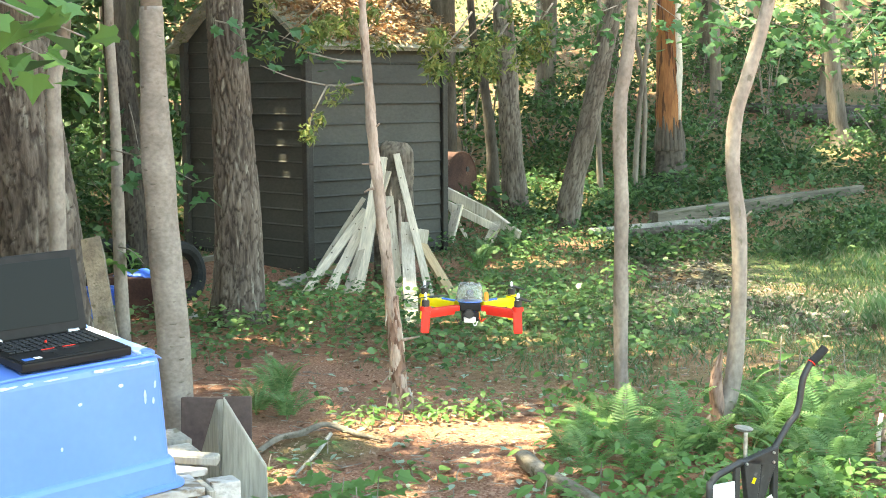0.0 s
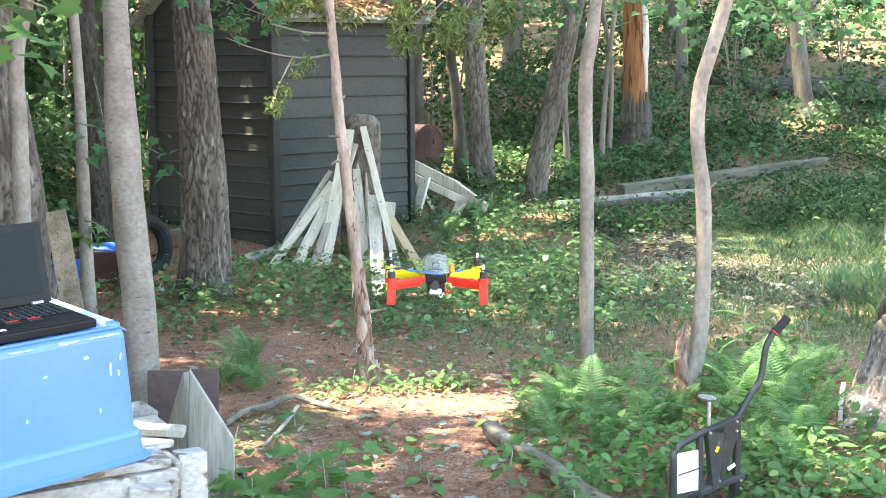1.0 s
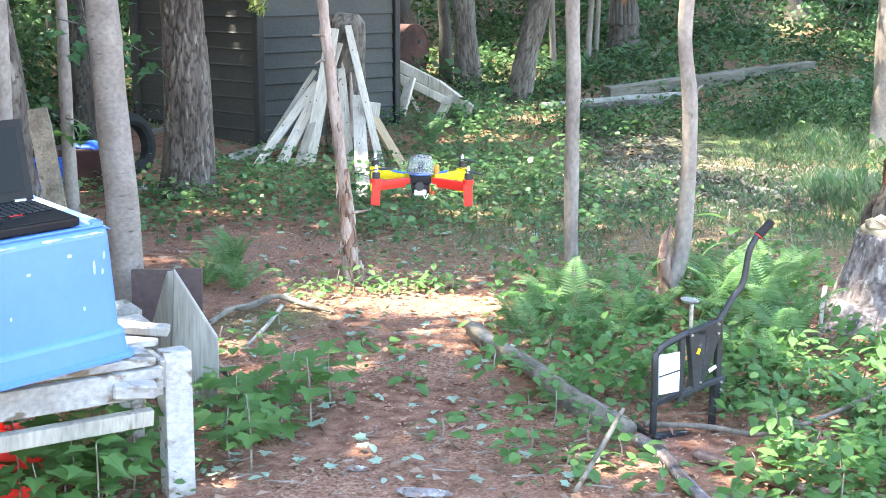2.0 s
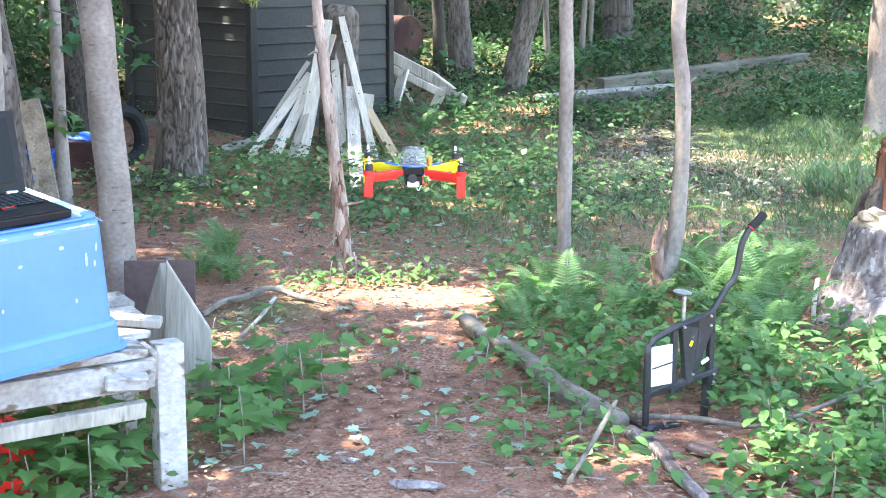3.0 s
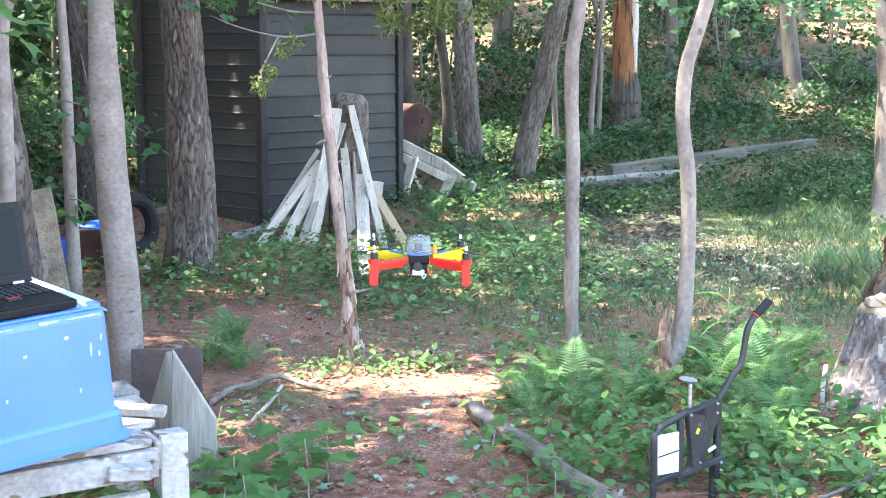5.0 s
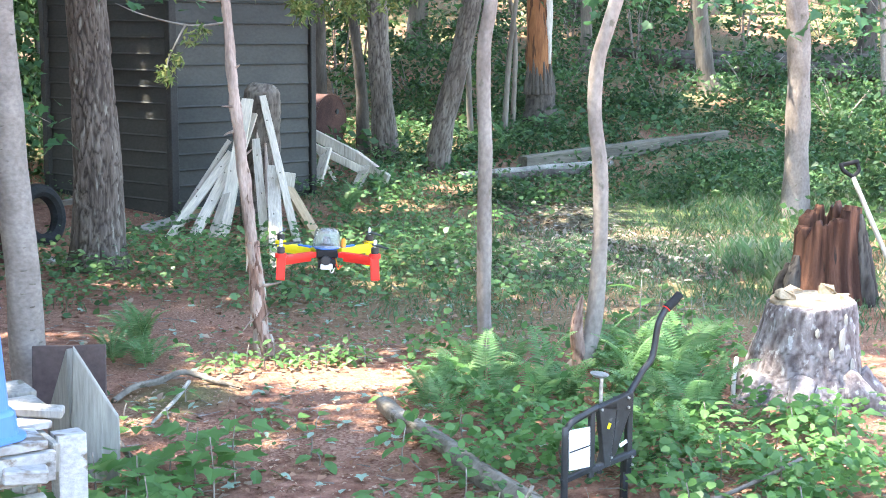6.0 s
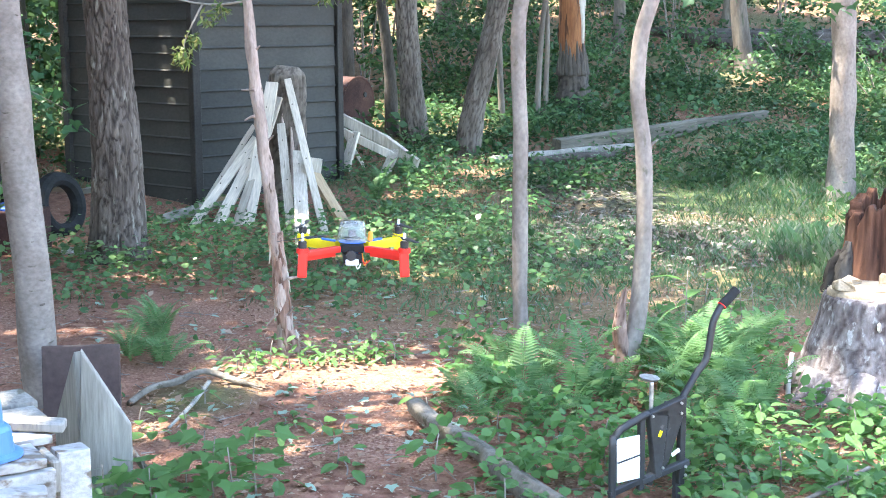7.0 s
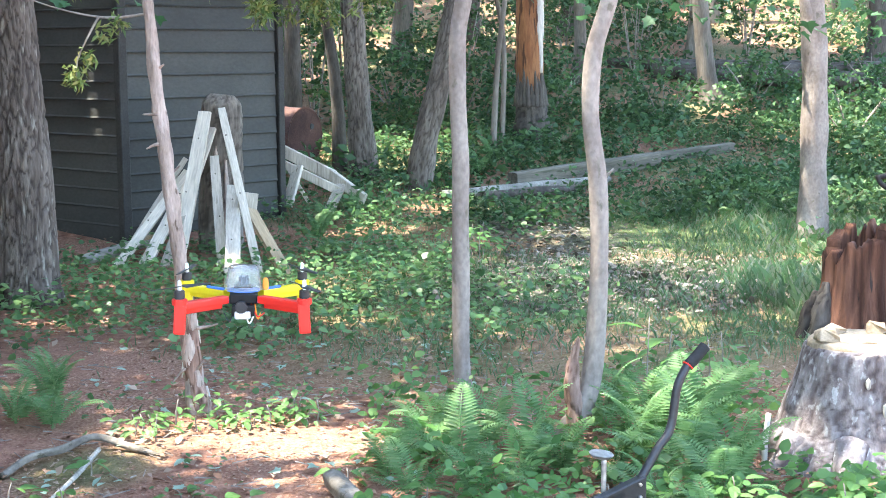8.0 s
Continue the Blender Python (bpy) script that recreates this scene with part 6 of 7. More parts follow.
for sx, sy, mat in ((-1, -1, M_RED), (1, -1, M_RED), (-1, 1, M_YELLOW), (1, 1, M_YELLOW)):
    end = Vector((sx * S, sy * S * 0.95, 0.018))
    inn = Vector((sx * 0.045, sy * 0.045, 0.018))
    d = end - inn
    arm_m = Matrix.Translation((inn + end) / 2) @ Matrix.Rotation(math.atan2(d.y, d.x), 4, "Z")
    col = ("red", "yellow")[sy > 0]
    arm = part("arm", box(d.length, 0.026, 0.020, arm_m, 0.004, 2), mat, qd, col + " plastic arm")
    part("arm_rib", box(d.length * 0.8, 0.010, 0.016, arm_m @ pose(0, 0, -0.014), 0.002), mat, arm)
    part("leg", box(0.030, 0.028, 0.078, Matrix.Translation(end + Vector((0, 0, -0.032))) @ pose(0, 0, 0, 0, -sx * 3, 0), 0.005, 2), mat, arm, col + " landing leg")
    part("motor_mount", cyl(0.020, 0.020, 0.016, 18, Matrix.Translation(end + Vector((0, 0, 0.004))), 0.002), mat, arm)
    part("motor", cyl(0.0135, 0.0135, 0.022, 18, Matrix.Translation(end + Vector((0, 0, 0.020))), 0.002), M_BLACK, qd)
    part("prop_hub", cyl(0.006, 0.0045, 0.026, 12, Matrix.Translation(end + Vector((0, 0, 0.042))), 0.002), M_WHITE, qd, "pale propeller nut")
    pv, pf = [], []
    for i in range(13):
        u = i / 6 - 1
        c = 0.0075 * (1 - 0.55 * abs(u)) + 0.002
        tw_ = (0.35 - 0.2 * abs(u)) * (1 if u > 0 else -1)
        for k in (-1, 1):
            pv.append((u * 0.095, k * c * math.cos(tw_), k * c * math.sin(tw_) + 0.0))
    for i in range(12):
        pf.append((2 * i, 2 * i + 1, 2 * i + 3, 2 * i + 2))
    pr = part("propeller", mesh_of("propeller", pv, pf, True), M_PROP, qd, m=Matrix.Translation(end + Vector((0, 0, 0.050))) @ Matrix.Rotation(random.uniform(0.9, 1.9) + sx * 0.3, 4, "Z"))
    pr.modifiers.new("thick", "SOLIDIFY").thickness = 0.0015
for z in (0.004, 0.034):
    part("hub_plate", cyl(0.046, 0.046, 0.003, 8, pose(0, 0, z, 0, 0, 22.5)), M_BLUEP, qd, "blue hub plate")
for sx in (-1, 1):
    part("battery_strap", box(0.05, 0.012, 0.006, pose(sx * 0.075, 0.03, 0.036, 0, sx * -6, sx * 20), 0.002), M_BLUEP, qd)
part("flight_controller", box(0.072, 0.10, 0.026, pose(0, 0, 0.019), 0.003), M_LAPTOP, qd, "black electronics block")
part("battery", box(0.060, 0.12, 0.030, pose(0, 0, -0.012), 0.005, 2), M_LAPTOP, qd, "black battery")
part("camera_box", box(0.042, 0.03, 0.020, pose(-0.002, -0.055, -0.022), 0.003), M_WHITE, qd, "small white box under the hub")
part("lens", cyl(0.016, 0.016, 0.02, 18, pose(-0.005, -0.055, 0.0, 90), 0.002), M_BLACK, qd)
part("antenna", cyl(0.009, 0.007, 0.032, 12, pose(0.058, 0.0, 0.036), 0.003), M_ORANGE, qd, "orange cap")
for i, (x0, x1, mt) in enumerate(((0.02, 0.055, M_RED), (0.03, 0.045, M_ORANGE), (-0.02, -0.05, M_BLACK), (0.0, 0.03, M_WHITE))):
    part("wire", sweep([(x0, -0.04, 0.005, 0.0018), ((x0 + x1) / 2, -0.065, -0.025 - 0.006 * i, 0.0018), (x1, -0.05, -0.018, 0.0018)], 6, 12), mt, qd)
dome = []
for z, r in ((0.038, 0.050), (0.052, 0.048), (0.09, 0.041), (0.100, 0.037), (0.103, 0.0), (0.1005, 0.0), (0.098, 0.034), (0.088, 0.039), (0.052, 0.046), (0.038, 0.048)):
    dome.append([(r * math.cos(2 * math.pi * i / 28), r * math.sin(2 * math.pi * i / 28), z) for i in range(28)])
part("dome", loft(dome, False, False), M_CLEAR, qd, "clear plastic dome")
part("circuit_board", box(0.05, 0.05, 0.004, pose(0, 0, 0.046), 0.001), M_LAPTOP, qd)
part("receiver", box(0.026, 0.02, 0.024, pose(0, 0, 0.062), 0.003), M_BLACK, qd, "dark module inside the dome")

# ---- plants ----


def frond_mesh(length, pairs, width):
    """An arching fern frond with paired leaflets along a thin rib."""
    verts, faces = [], []

    def at(s):
        return np.array([length * s * (1 - 0.18 * s), 0, length * (0.62 * s - 0.62 * s * s)])

    for i in range(pairs):
        s = 0.14 + 0.84 * i / (pairs - 1)
        p, q = at(s), at(min(1, s + 0.06))
        w = width * math.sin(math.pi * min(1, (s * 0.86 + 0.12))) ** 0.8
        for side in (-1, 1):
            tip = p + np.array([w * 0.35, side * w, -w * 0.22])
            a = p + (tip - p) * 0.4 + (q - p) * 0.42 + np.array([0, 0, 0.004])
            b = p + (tip - p) * 0.4 - (q - p) * 0.32 + np.array([0, 0, 0.004])
            o = len(verts)
            verts += [p, a, tip, b]
            faces.append((o, o + 1, o + 2, o + 3))
    for i in range(8):
        s0, s1 = i / 8, (i + 1) / 8
        p, q = at(s0), at(s1)
        o = len(verts)
        r = 0.003 * (1 - 0.7 * s0)
        verts += [p + (0, r, 0), p - (0, r, 0), q - (0, r, 0), q + (0, r, 0)]
        faces.append((o, o + 1, o + 2, o + 3))
    return mesh_of("frond", verts, faces)


def maple_leaf_mesh(s):
    """A five-lobed leaf with a folded middle."""
    out = [(0, 0), (0.18, -0.08), (0.42, -0.02), (0.36, 0.14), (0.55, 0.38), (0.30, 0.42), (0.20, 0.52), (0.0, 0.92)]
    verts = [(0, 0.12, 0)]
    pts = out + [(-x, y) for x, y in reversed(out[1:-1])]
    verts += [(x, y, 0.14 * abs(x) - 0.12 * y * y) for x, y in pts]
    verts = [(x * s, y * s, z * s) for x, y, z in verts]
    n = len(pts)
    return mesh_of("leaf", verts, [(0, 1 + i, 1 + (i + 1) % n) for i in range(n)])


def oval_leaf_mesh(s):
    out = [(0, 0), (0.2, 0.22), (0.27, 0.5), (0.18, 0.8), (0, 1.0), (-0.18, 0.8), (-0.27, 0.5), (-0.2, 0.22)]
    verts = [(0, 0.5, -0.02 * s)] + [(x, y, 0.25 * abs(x) - 0.18 * y * y) for x, y in out]
    verts = [(x * s, y * s, z * s) for x, y, z in verts]
    return mesh_of("leaf", verts, [(0, 1 + i, 1 + (i + 1) % 8) for i in range(8)])


FRONDS = [frond_mesh(L, p, w) for L, p, w in ((0.42, 20, 0.075), (0.34, 18, 0.065), (0.50, 22, 0.085))]
for f in FRONDS:
    f.materials.append(M_FERN)


def fern(x, y, scale, seed, count):
    r = random.Random(seed)
    root = thing("fern", pose(x, y, height(x, y) - 0.01, 0, 0, r.uniform(0, 360)), "green fern with arching feathery fronds", "fern", "ferns in the clearing")
    root.scale = (scale, scale, scale)
    for i in range(count):
        part("frond", r.choice(FRONDS), None, root, m=pose(0, 0, 0, r.uniform(-12, 12), -r.uniform(20, 66), i * 360 / count + r.uniform(-18, 18)))
    return root


k = 0
FERNS = [(0.33, 5.95, 0.75), (0.45, 6.2, 0.95), (0.6, 6.05, 0.95), (0.72, 6.35, 1.0), (0.55, 6.5, 0.85), (0.86, 6.15, 0.95), (0.78, 5.85, 0.9), (0.95, 6.0, 0.85), (0.40, 5.7, 0.7), (0.6, 5.72, 0.7),
         (1.25, 6.15, 0.95), (1.30, 5.85, 0.95), (1.42, 6.05, 1.1), (1.5, 6.4, 1.1), (1.36, 6.5, 1.0), (1.22, 6.7, 0.9), (1.55, 5.9, 0.95), (1.42, 5.6, 0.9), (1.2, 5.55, 0.8), (1.12, 5.9, 0.7), (1.5, 6.8, 1.0), (1.68, 6.6, 0.9), (1.3, 5.3, 0.7),
         (-1.05, 7.1, 0.8), (-1.15, 6.85, 0.7), (-0.98, 6.75, 0.7), (-1.12, 7.35, 0.7), (-0.05, 12.0, 0.9), (0.0, 12.4, 0.9), (0.22, 12.9, 0.9), (0.05, 11.5, 0.7), (1.4, 14.6, 1.0), (1.6, 15.0, 1.1), (1.3, 15.0, 1.0), (2.6, 16.0, 1.0)]
for x, y, s in FERNS:
    k += 1
    fern(x, y, s * 0.86, k, 6 + k % 3)

MLEAF = [maple_leaf_mesh(s) for s in (0.085, 0.07, 0.10)]
BIGLEAF = [maple_leaf_mesh(s) for s in (0.085, 0.105)]
OLEAF = [oval_leaf_mesh(s) for s in (0.055, 0.07, 0.085)]
SLEAF = [oval_leaf_mesh(s) for s in (0.034, 0.045, 0.055)]
for f in SLEAF:
    f.materials.append(M_MAPLE)
HLEAF = [maple_leaf_mesh(s) for s in (0.085, 0.07, 0.10)]
for f in HLEAF:
    f.materials.append(M_MAPLE_SHADED)
for f in MLEAF + OLEAF + BIGLEAF:
    f.materials.append(M_MAPLE)


def seedling(x, y, h, leaves, seed, meshes, label, name="seedling", spread=0.12):
    r = random.Random(seed)
    root = thing(name, pose(x, y, height(x, y), 0, 0, r.uniform(0, 360)), label, "plant", "low plants on the forest floor")
    part("stalk", sweep([(0, 0, -0.02, 0.004), (0.01, 0, h * 0.5, 0.003), (0.0, 0.01, h, 0.002)], 5, 6), M_TWIG, root)
    for i in range(leaves):
        z = h * (0.35 + 0.65 * (i + 0.5) / leaves)
        an = i * 137 + r.uniform(-20, 20)
        rad = spread * r.uniform(0.15, 0.8)
        a = radians(an)
        part("leaf", r.choice(meshes), None, root, m=pose(math.cos(a) * rad, math.sin(a) * rad, z, 0, 0, 0) @ pose(0, 0, 0, 0, 0, an - 90) @ pose(0, 0, 0, r.uniform(-25, 15), r.uniform(-20, 20), 0))


spots = [(-0.62, 4.95), (-0.70, 4.72), (-0.52, 4.82), (-0.78, 5.0), (-0.58, 5.12), (-0.45, 4.7), (-0.66, 4.55), (-0.85, 4.75), (-0.4, 4.98), (-0.55, 4.6), (-0.68, 4.35), (-0.6, 4.25), (-0.95, 4.5), (-1.05, 4.35), (-1.2, 4.45), (-1.1, 4.6), (-1.3, 4.3), (-0.9, 4.3), (-1.0, 4.15)]
for i, (x, y) in enumerate(spots):
    seedling(x, y, 0.12 + 0.07 * (i % 3), 12, 40 + i, MLEAF, "young maple seedling with broad lobed leaves")
for i, (x, y) in enumerate(((-1.14, 3.78), (-1.05, 3.86), (-1.22, 3.88), (-1.0, 3.98), (-1.12, 3.98), (-0.93, 4.05), (-1.08, 4.1), (-0.98, 3.8))):
    seedling(x, y, 0.20 + 0.05 * (i % 3), 16, 620 + i, MLEAF, "young maple seedling with broad lobed leaves", spread=0.13)
for i, (x, y) in enumerate(((1.0, 4.3), (1.12, 4.12), (1.22, 4.36), (1.3, 4.05), (1.38, 4.28), (0.92, 4.08), (1.05, 3.98), (0.58, 4.35), (0.5, 4.5), (0.45, 4.25), (0.68, 4.12), (1.18, 3.95))):
    seedling(x, y, 0.05 + 0.03 * (i % 3), 12, 660 + i, OLEAF, "low plant with oval bright green leaves", spread=0.13)
spots = [(1.5, 5.3), (1.62, 5.15), (1.72, 5.3), (1.45, 5.1), (1.8, 5.5), (1.35, 4.95), (1.55, 4.9), (1.7, 4.95), (1.9, 5.3), (1.25, 5.0), (1.85, 5.05), (1.4, 5.4), (1.65, 5.5), (1.1, 4.75), (0.8, 5.2), (0.55, 5.25), (1.15, 5.2), (1.0, 5.35), (0.65, 5.45), (0.45, 5.5), (1.1, 4.4), (1.3, 4.5), (1.25, 4.2), (1.45, 4.35), (0.3, 4.5), (0.4, 4.75), (0.2, 5.1), (1.75, 5.7), (1.95, 5.55), (1.5, 4.7)]
for i, (x, y) in enumerate(spots):
    seedling(x, y, 0.07 + 0.05 * (i % 3), 15, 80 + i, OLEAF, "low plant with oval bright green leaves", spread=0.14)
for i, (x, y) in enumerate(((1.06, 11.1), (0.95, 11.0), (1.15, 11.2), (1.0, 11.3), (1.1, 10.9), (1.65, 6.9), (1.6, 7.2), (1.72, 7.0), (1.55, 6.6), (1.8, 7.1))):
    seedling(x, y, 0.28, 14, 130 + i, OLEAF, "leafy shoot with pale yellow-green leaves", spread=0.2)
for i, (x, y) in enumerate(((-0.62, 6.66), (-0.5, 6.8), (-0.36, 6.76), (-0.22, 6.86), (-0.55, 6.55), (-0.02, 6.84), (-1.3, 8.8), (-0.9, 9.0), (-0.4, 9.3), (0.0, 9.8), (-0.2, 10.4), (0.3, 10.6), (-1.2, 9.9), (0.5, 9.6))):
    seedling(x, y, 0.08 + 0.03 * (i % 3), 12, 190 + i, SLEAF, "low plant with oval bright green leaves", spread=0.13)
# broad fallen green leaves lying singly on the soil
FLEAF = [oval_leaf_mesh(0.05), oval_leaf_mesh(0.038), maple_leaf_mesh(0.05)]
for f in FLEAF:
    f.materials.append(M_FALLEN)
leaf_rng = random.Random(77)
for i in range(230):
    y = 4.1 + 4.6 * leaf_rng.random() ** 1.3
    x = leaf_rng.uniform(-0.19, 0.13) * y + leaf_rng.uniform(-0.1, 0.1)
    ob = part("fallen_leaf", leaf_rng.choice(FLEAF), None, m=pose(x, y, height(x, y) + 0.022, leaf_rng.uniform(-14, 14), leaf_rng.uniform(-14, 14), leaf_rng.uniform(0, 360)))
    tagged(ob, "pale green leaf lying on the brown soil", "leaf", "fallen green leaves")
for i in range(15):
    x, y = leaf_rng.uniform(-0.66, 0.1), leaf_rng.uniform(6.62, 6.98)
    seedling(x, y, 0.04 + 0.025 * (i % 3), 11, 300 + i, SLEAF, "low plant with oval bright green leaves", spread=0.11)
for i in range(26):
    y = leaf_rng.uniform(4.3, 6.3)
    x = leaf_rng.uniform(-0.16, 0.12) * y
    seedling(x, y, 0.035 + 0.02 * (i % 3), 5, 360 + i, OLEAF, "small seedling with a few oval leaves", spread=0.07)
# one broad pale leaf standing out over the ferns
seedling(1.40, 6.75, 0.42, 3, 171, [oval_leaf_mesh(0.16)], "tall shoot with broad pale green leaves", spread=0.06)
for me in bpy.data.meshes:
    if me.name.startswith("leaf") and not me.materials:
        me.materials.append(M_MAPLE)


def leafy_branch(base, tip, n, meshes, label, droop=0.1, spread=0.2, seed=1):
    r = random.Random(seed)
    base, tip = Vector(base), Vector(tip)
    root = thing("leafy_branch", base, label, "branch", "overhanging branches")
    d = tip - base
    part("stem", sweep([(0, 0, 0, 0.006), (d.x * 0.5, d.y * 0.5, d.z * 0.5 + droop * 0.3, 0.004), (d.x, d.y, d.z, 0.002)], 6, 12, 0.2), M_TWIG, root)
    for i in range(n):
        f = r.uniform(0.15, 1.0)
        p = d * f + Vector((r.uniform(-1, 1), r.uniform(-1, 1), r.uniform(-0.8, 0.4))) * spread
        part("leaf", r.choice(meshes), None, root, m=Matrix.Translation(p) @ pose(0, 0, 0, r.uniform(-60, 20), r.uniform(-35, 35), r.uniform(0, 360)))


leafy_branch((-1.6, 3.35, 1.92), (-0.92, 3.2, 1.72), 46, BIGLEAF, "maple branch with broad green leaves hanging overhead", spread=0.13, seed=3)
leafy_branch((-2.0, 4.95, 1.87), (-1.5, 4.9, 1.70), 26, BIGLEAF, "maple branch with broad green leaves hanging overhead", spread=0.14, seed=4)
leafy_branch((-1.75, 9.2, 2.05), (-1.05, 9.1, 1.84), 60, HLEAF, "maple branch reaching in front of the shed", spread=0.22, seed=5)
leafy_branch((-2.3, 8.6, 1.25), (-1.75, 8.5, 1.05), 46, HLEAF, "low maple branch in shade beside the pine", spread=0.2, seed=6)
leafy_branch((-2.33, 8.85, 0.62), (-2.1, 8.55, 0.55), 9, MLEAF, "small sprig of maple leaves on the sapling", spread=0.1, seed=7)
leafy_branch((-2.9, 11.5, 1.5), (-2.6, 10.6, 1.1), 60, HLEAF, "shaded maple branch beside the shed", spread=0.35, seed=8)
for i, (x, y, z) in enumerate(((1.5, 9.5, 2.05), (2.2, 9.8, 2.1), (2.9, 10.2, 2.05), (3.6, 10.0, 2.0), (0.9, 10.2, 2.2), (1.9, 11.5, 2.1), (3.2, 12.5, 2.2), (4.4, 12.5, 1.9), (2.6, 8.6, 1.95), (0.2, 12.5, 2.25), (1.2, 13.0, 2.2), (2.6, 13.5, 2.1))):
    leafy_branch((x, y, z + 0.15), (x + random.uniform(-0.7, 0.7), y - 0.4, z - 0.15), 62, HLEAF, "green leafy maple branch hanging over the clearing", spread=0.34, seed=20 + i)
# cedar boughs in front of the roof
for x, y, z, s, n in ((-0.95, 10.8, 1.95, 0.3, 420), (-1.35, 10.5, 2.05, 0.28, 380), (-0.35, 11.0, 1.85, 0.22, 300), (-0.15, 11.5, 1.95, 0.3, 420), (-0.05, 11.8, 1.8, 0.25, 300), (0.35, 12.5, 2.0, 0.3, 420)):
    root = thing("cedar_bough", (x, y, z), "drooping cedar bough with yellow-green sprays", "branch", "cedar boughs")
    part("stem", sweep([(0.25, 0.1, 0.35, 0.008), (0.1, 0.05, 0.15, 0.006), (-0.15, 0, -0.08, 0.003)], 6, 10, 0.2), M_TWIG, root)
    P = clump_points([(random.uniform(-s, s), random.uniform(-s, s) * 0.6, random.uniform(-0.6, 0.9) * s) for _ in range(7)], [s * 0.35] * 7, n // 7, 0.8)
    part("cedar_spray", kite_mesh("cedar_spray", P, 0.05 + 0.05 * rng.random(len(P)), flat=0.1, aspect=0.25, down=0.7), M_CEDAR, root)["kind"] = "stuff"


def shrub_data(seed, w, h, n, size):
    c = rng.normal(size=(n, 3)) * np.array([w * 0.33, w * 0.33, h * 0.26]) + np.array([0, 0, h * 0.52])
    c[:, 2] = np.maximum(c[:, 2], 0.05)
    return crown_mesh(c, 0.10 + 0.16 * rng.random(n), 34, size, 0.8, 0.55, 0.35)


protos = []
for i, (w, h, n, s) in enumerate(((1.2, 0.9, 26, 0.075), (1.0, 1.3, 26, 0.08), (1.5, 0.6, 28, 0.07), (0.9, 1.7, 30, 0.085))):
    p = thing("shrub", (0, 0, 0), "green leafy shrub in the undergrowth", "shrub", "undergrowth shrubs")
    part("foliage", shrub_data(i, w, h, n, s), M_SHRUB, p)
    for j in range(5):
        a = j * 1.3
        part("stem", sweep([(0, 0, -0.05, 0.012), (math.cos(a) * w * 0.15, math.sin(a) * w * 0.15, h * 0.45, 0.008), (math.cos(a) * w * 0.3, math.sin(a) * w * 0.3, h * 0.85, 0.003)], 5, 6), M_TWIG, p)
    protos.append(p)
SHRUBS = [(5.6, 13.4), (3.8, 17.4), (5.6, 16.2), (6.4, 15.0), (2.5, 17.8), (1.4, 17.0), (-0.2, 17.2), (0.7, 18.4), (1.6, 19.0), (2.8, 19.4), (4.0, 20.2), (5.2, 18.6), (6.2, 18.0), (7.2, 17.0), (7.0, 19.4), (-3.6, 14.2), (-4.2, 13.0), (-3.4, 15.5), (-4.6, 15.4), (-1.6, 17.2), (-2.4, 16.8), (-3.3, 17.6), (0.1, 20.0), (1.2, 21.0), (2.2, 21.4), (3.4, 22.4), (-1.0, 19.6), (-2.0, 21.0), (-5.0, 18.0), (4.6, 22.6), (6.0, 21.8), (7.6, 23.0), (8.6, 20.4), (5.0, 11.9), (5.3, 10.6), (-3.5, 11.2), (4.4, 10.2), (0.5, 24), (2.0, 25), (-1.5, 24), (4.0, 26), (6.5, 27), (9.0, 25), (-4, 23)]
first = [True] * 4
for i, (x, y) in enumerate(SHRUBS):
    j = 2 if (x > 2 and y < 19.5) else (i * 7 + 1) % 4 if y > 15.5 else (0, 2)[i % 2]
    m = pose(x, y, height(x, y) - 0.03, 0, 0, i * 77)
    if first[j]:
        protos[j].matrix_basis = m
        first[j] = False
    else:
        copy_thing(protos[j], m)

# Added bushes: most stand unseen to block skylight, the last six screen the bank.
for i, (x, y) in enumerate(((-3.3, 4.6), (-3.7, 5.8), (-4.2, 7.0), (-4.7, 8.2), (-5.0, 9.6), (-5.4, 11.0), (-3.0, 3.2), (-3.4, 1.6), (-4.6, 5.2), (-5.4, 7.2), (-4.0, 8.9), (-4.6, 12.4), (-5.2, 13.4), (-4.5, 16.6), (-5.3, 17.8), (-6.2, 17.0), (-5.0, 19.6), (-6.6, 20.2), (-4.0, 18.6))):
    edge_bush = thing("tall_shrub", pose(x, y, 0, 0, 0, i * 50), "tall leafy bush added as a light screen on the left", "shrub", "bushes at the edge")
    c = rng.normal(size=(30, 3)) * np.array([0.45, 0.45, 0.9]) + np.array([0, 0, 2.0])
    c[:, 2] = np.clip(c[:, 2], 0.3, 4.2)
    part("foliage", crown_mesh(c, 0.3 + 0.3 * rng.random(30), 60, 0.14, 0.9, 0.6, 0.3, origin=(x, y, 0)), M_SHRUB, edge_bush)
    part("stem", sweep([(0, 0, -0.1, 0.04), (0.05, 0, 1.5, 0.03), (0, 0.05, 3.4, 0.01)], 7, 10, 0.1), M_BARK_MID, edge_bush)

# ---- stuff on the forest floor ----


def scatter(n, x0, x1, y0, y1, dens):
    X, Y = rng.uniform(x0, x1, n), y0 + (y1 - y0) * rng.random(n) ** 1.25
    keep = [i for i in range(n) if rng.random() < dens(X[i], Y[i])]
    return np.array([(X[i], Y[i], height(X[i], Y[i])) for i in keep])


def in_view(x, y):
    return -0.44 * y - 0.5 < x < 0.55 * y + 0.6


def soil_path(x, y):
    return max(blob(x, y, -0.25, 5.5, 0.75, 1.2), blob(x, y, -0.95, 7.7, 0.9, 0.55), 0.8 * blob(x, y, 0.9, 8.0, 1.0, 0.35))


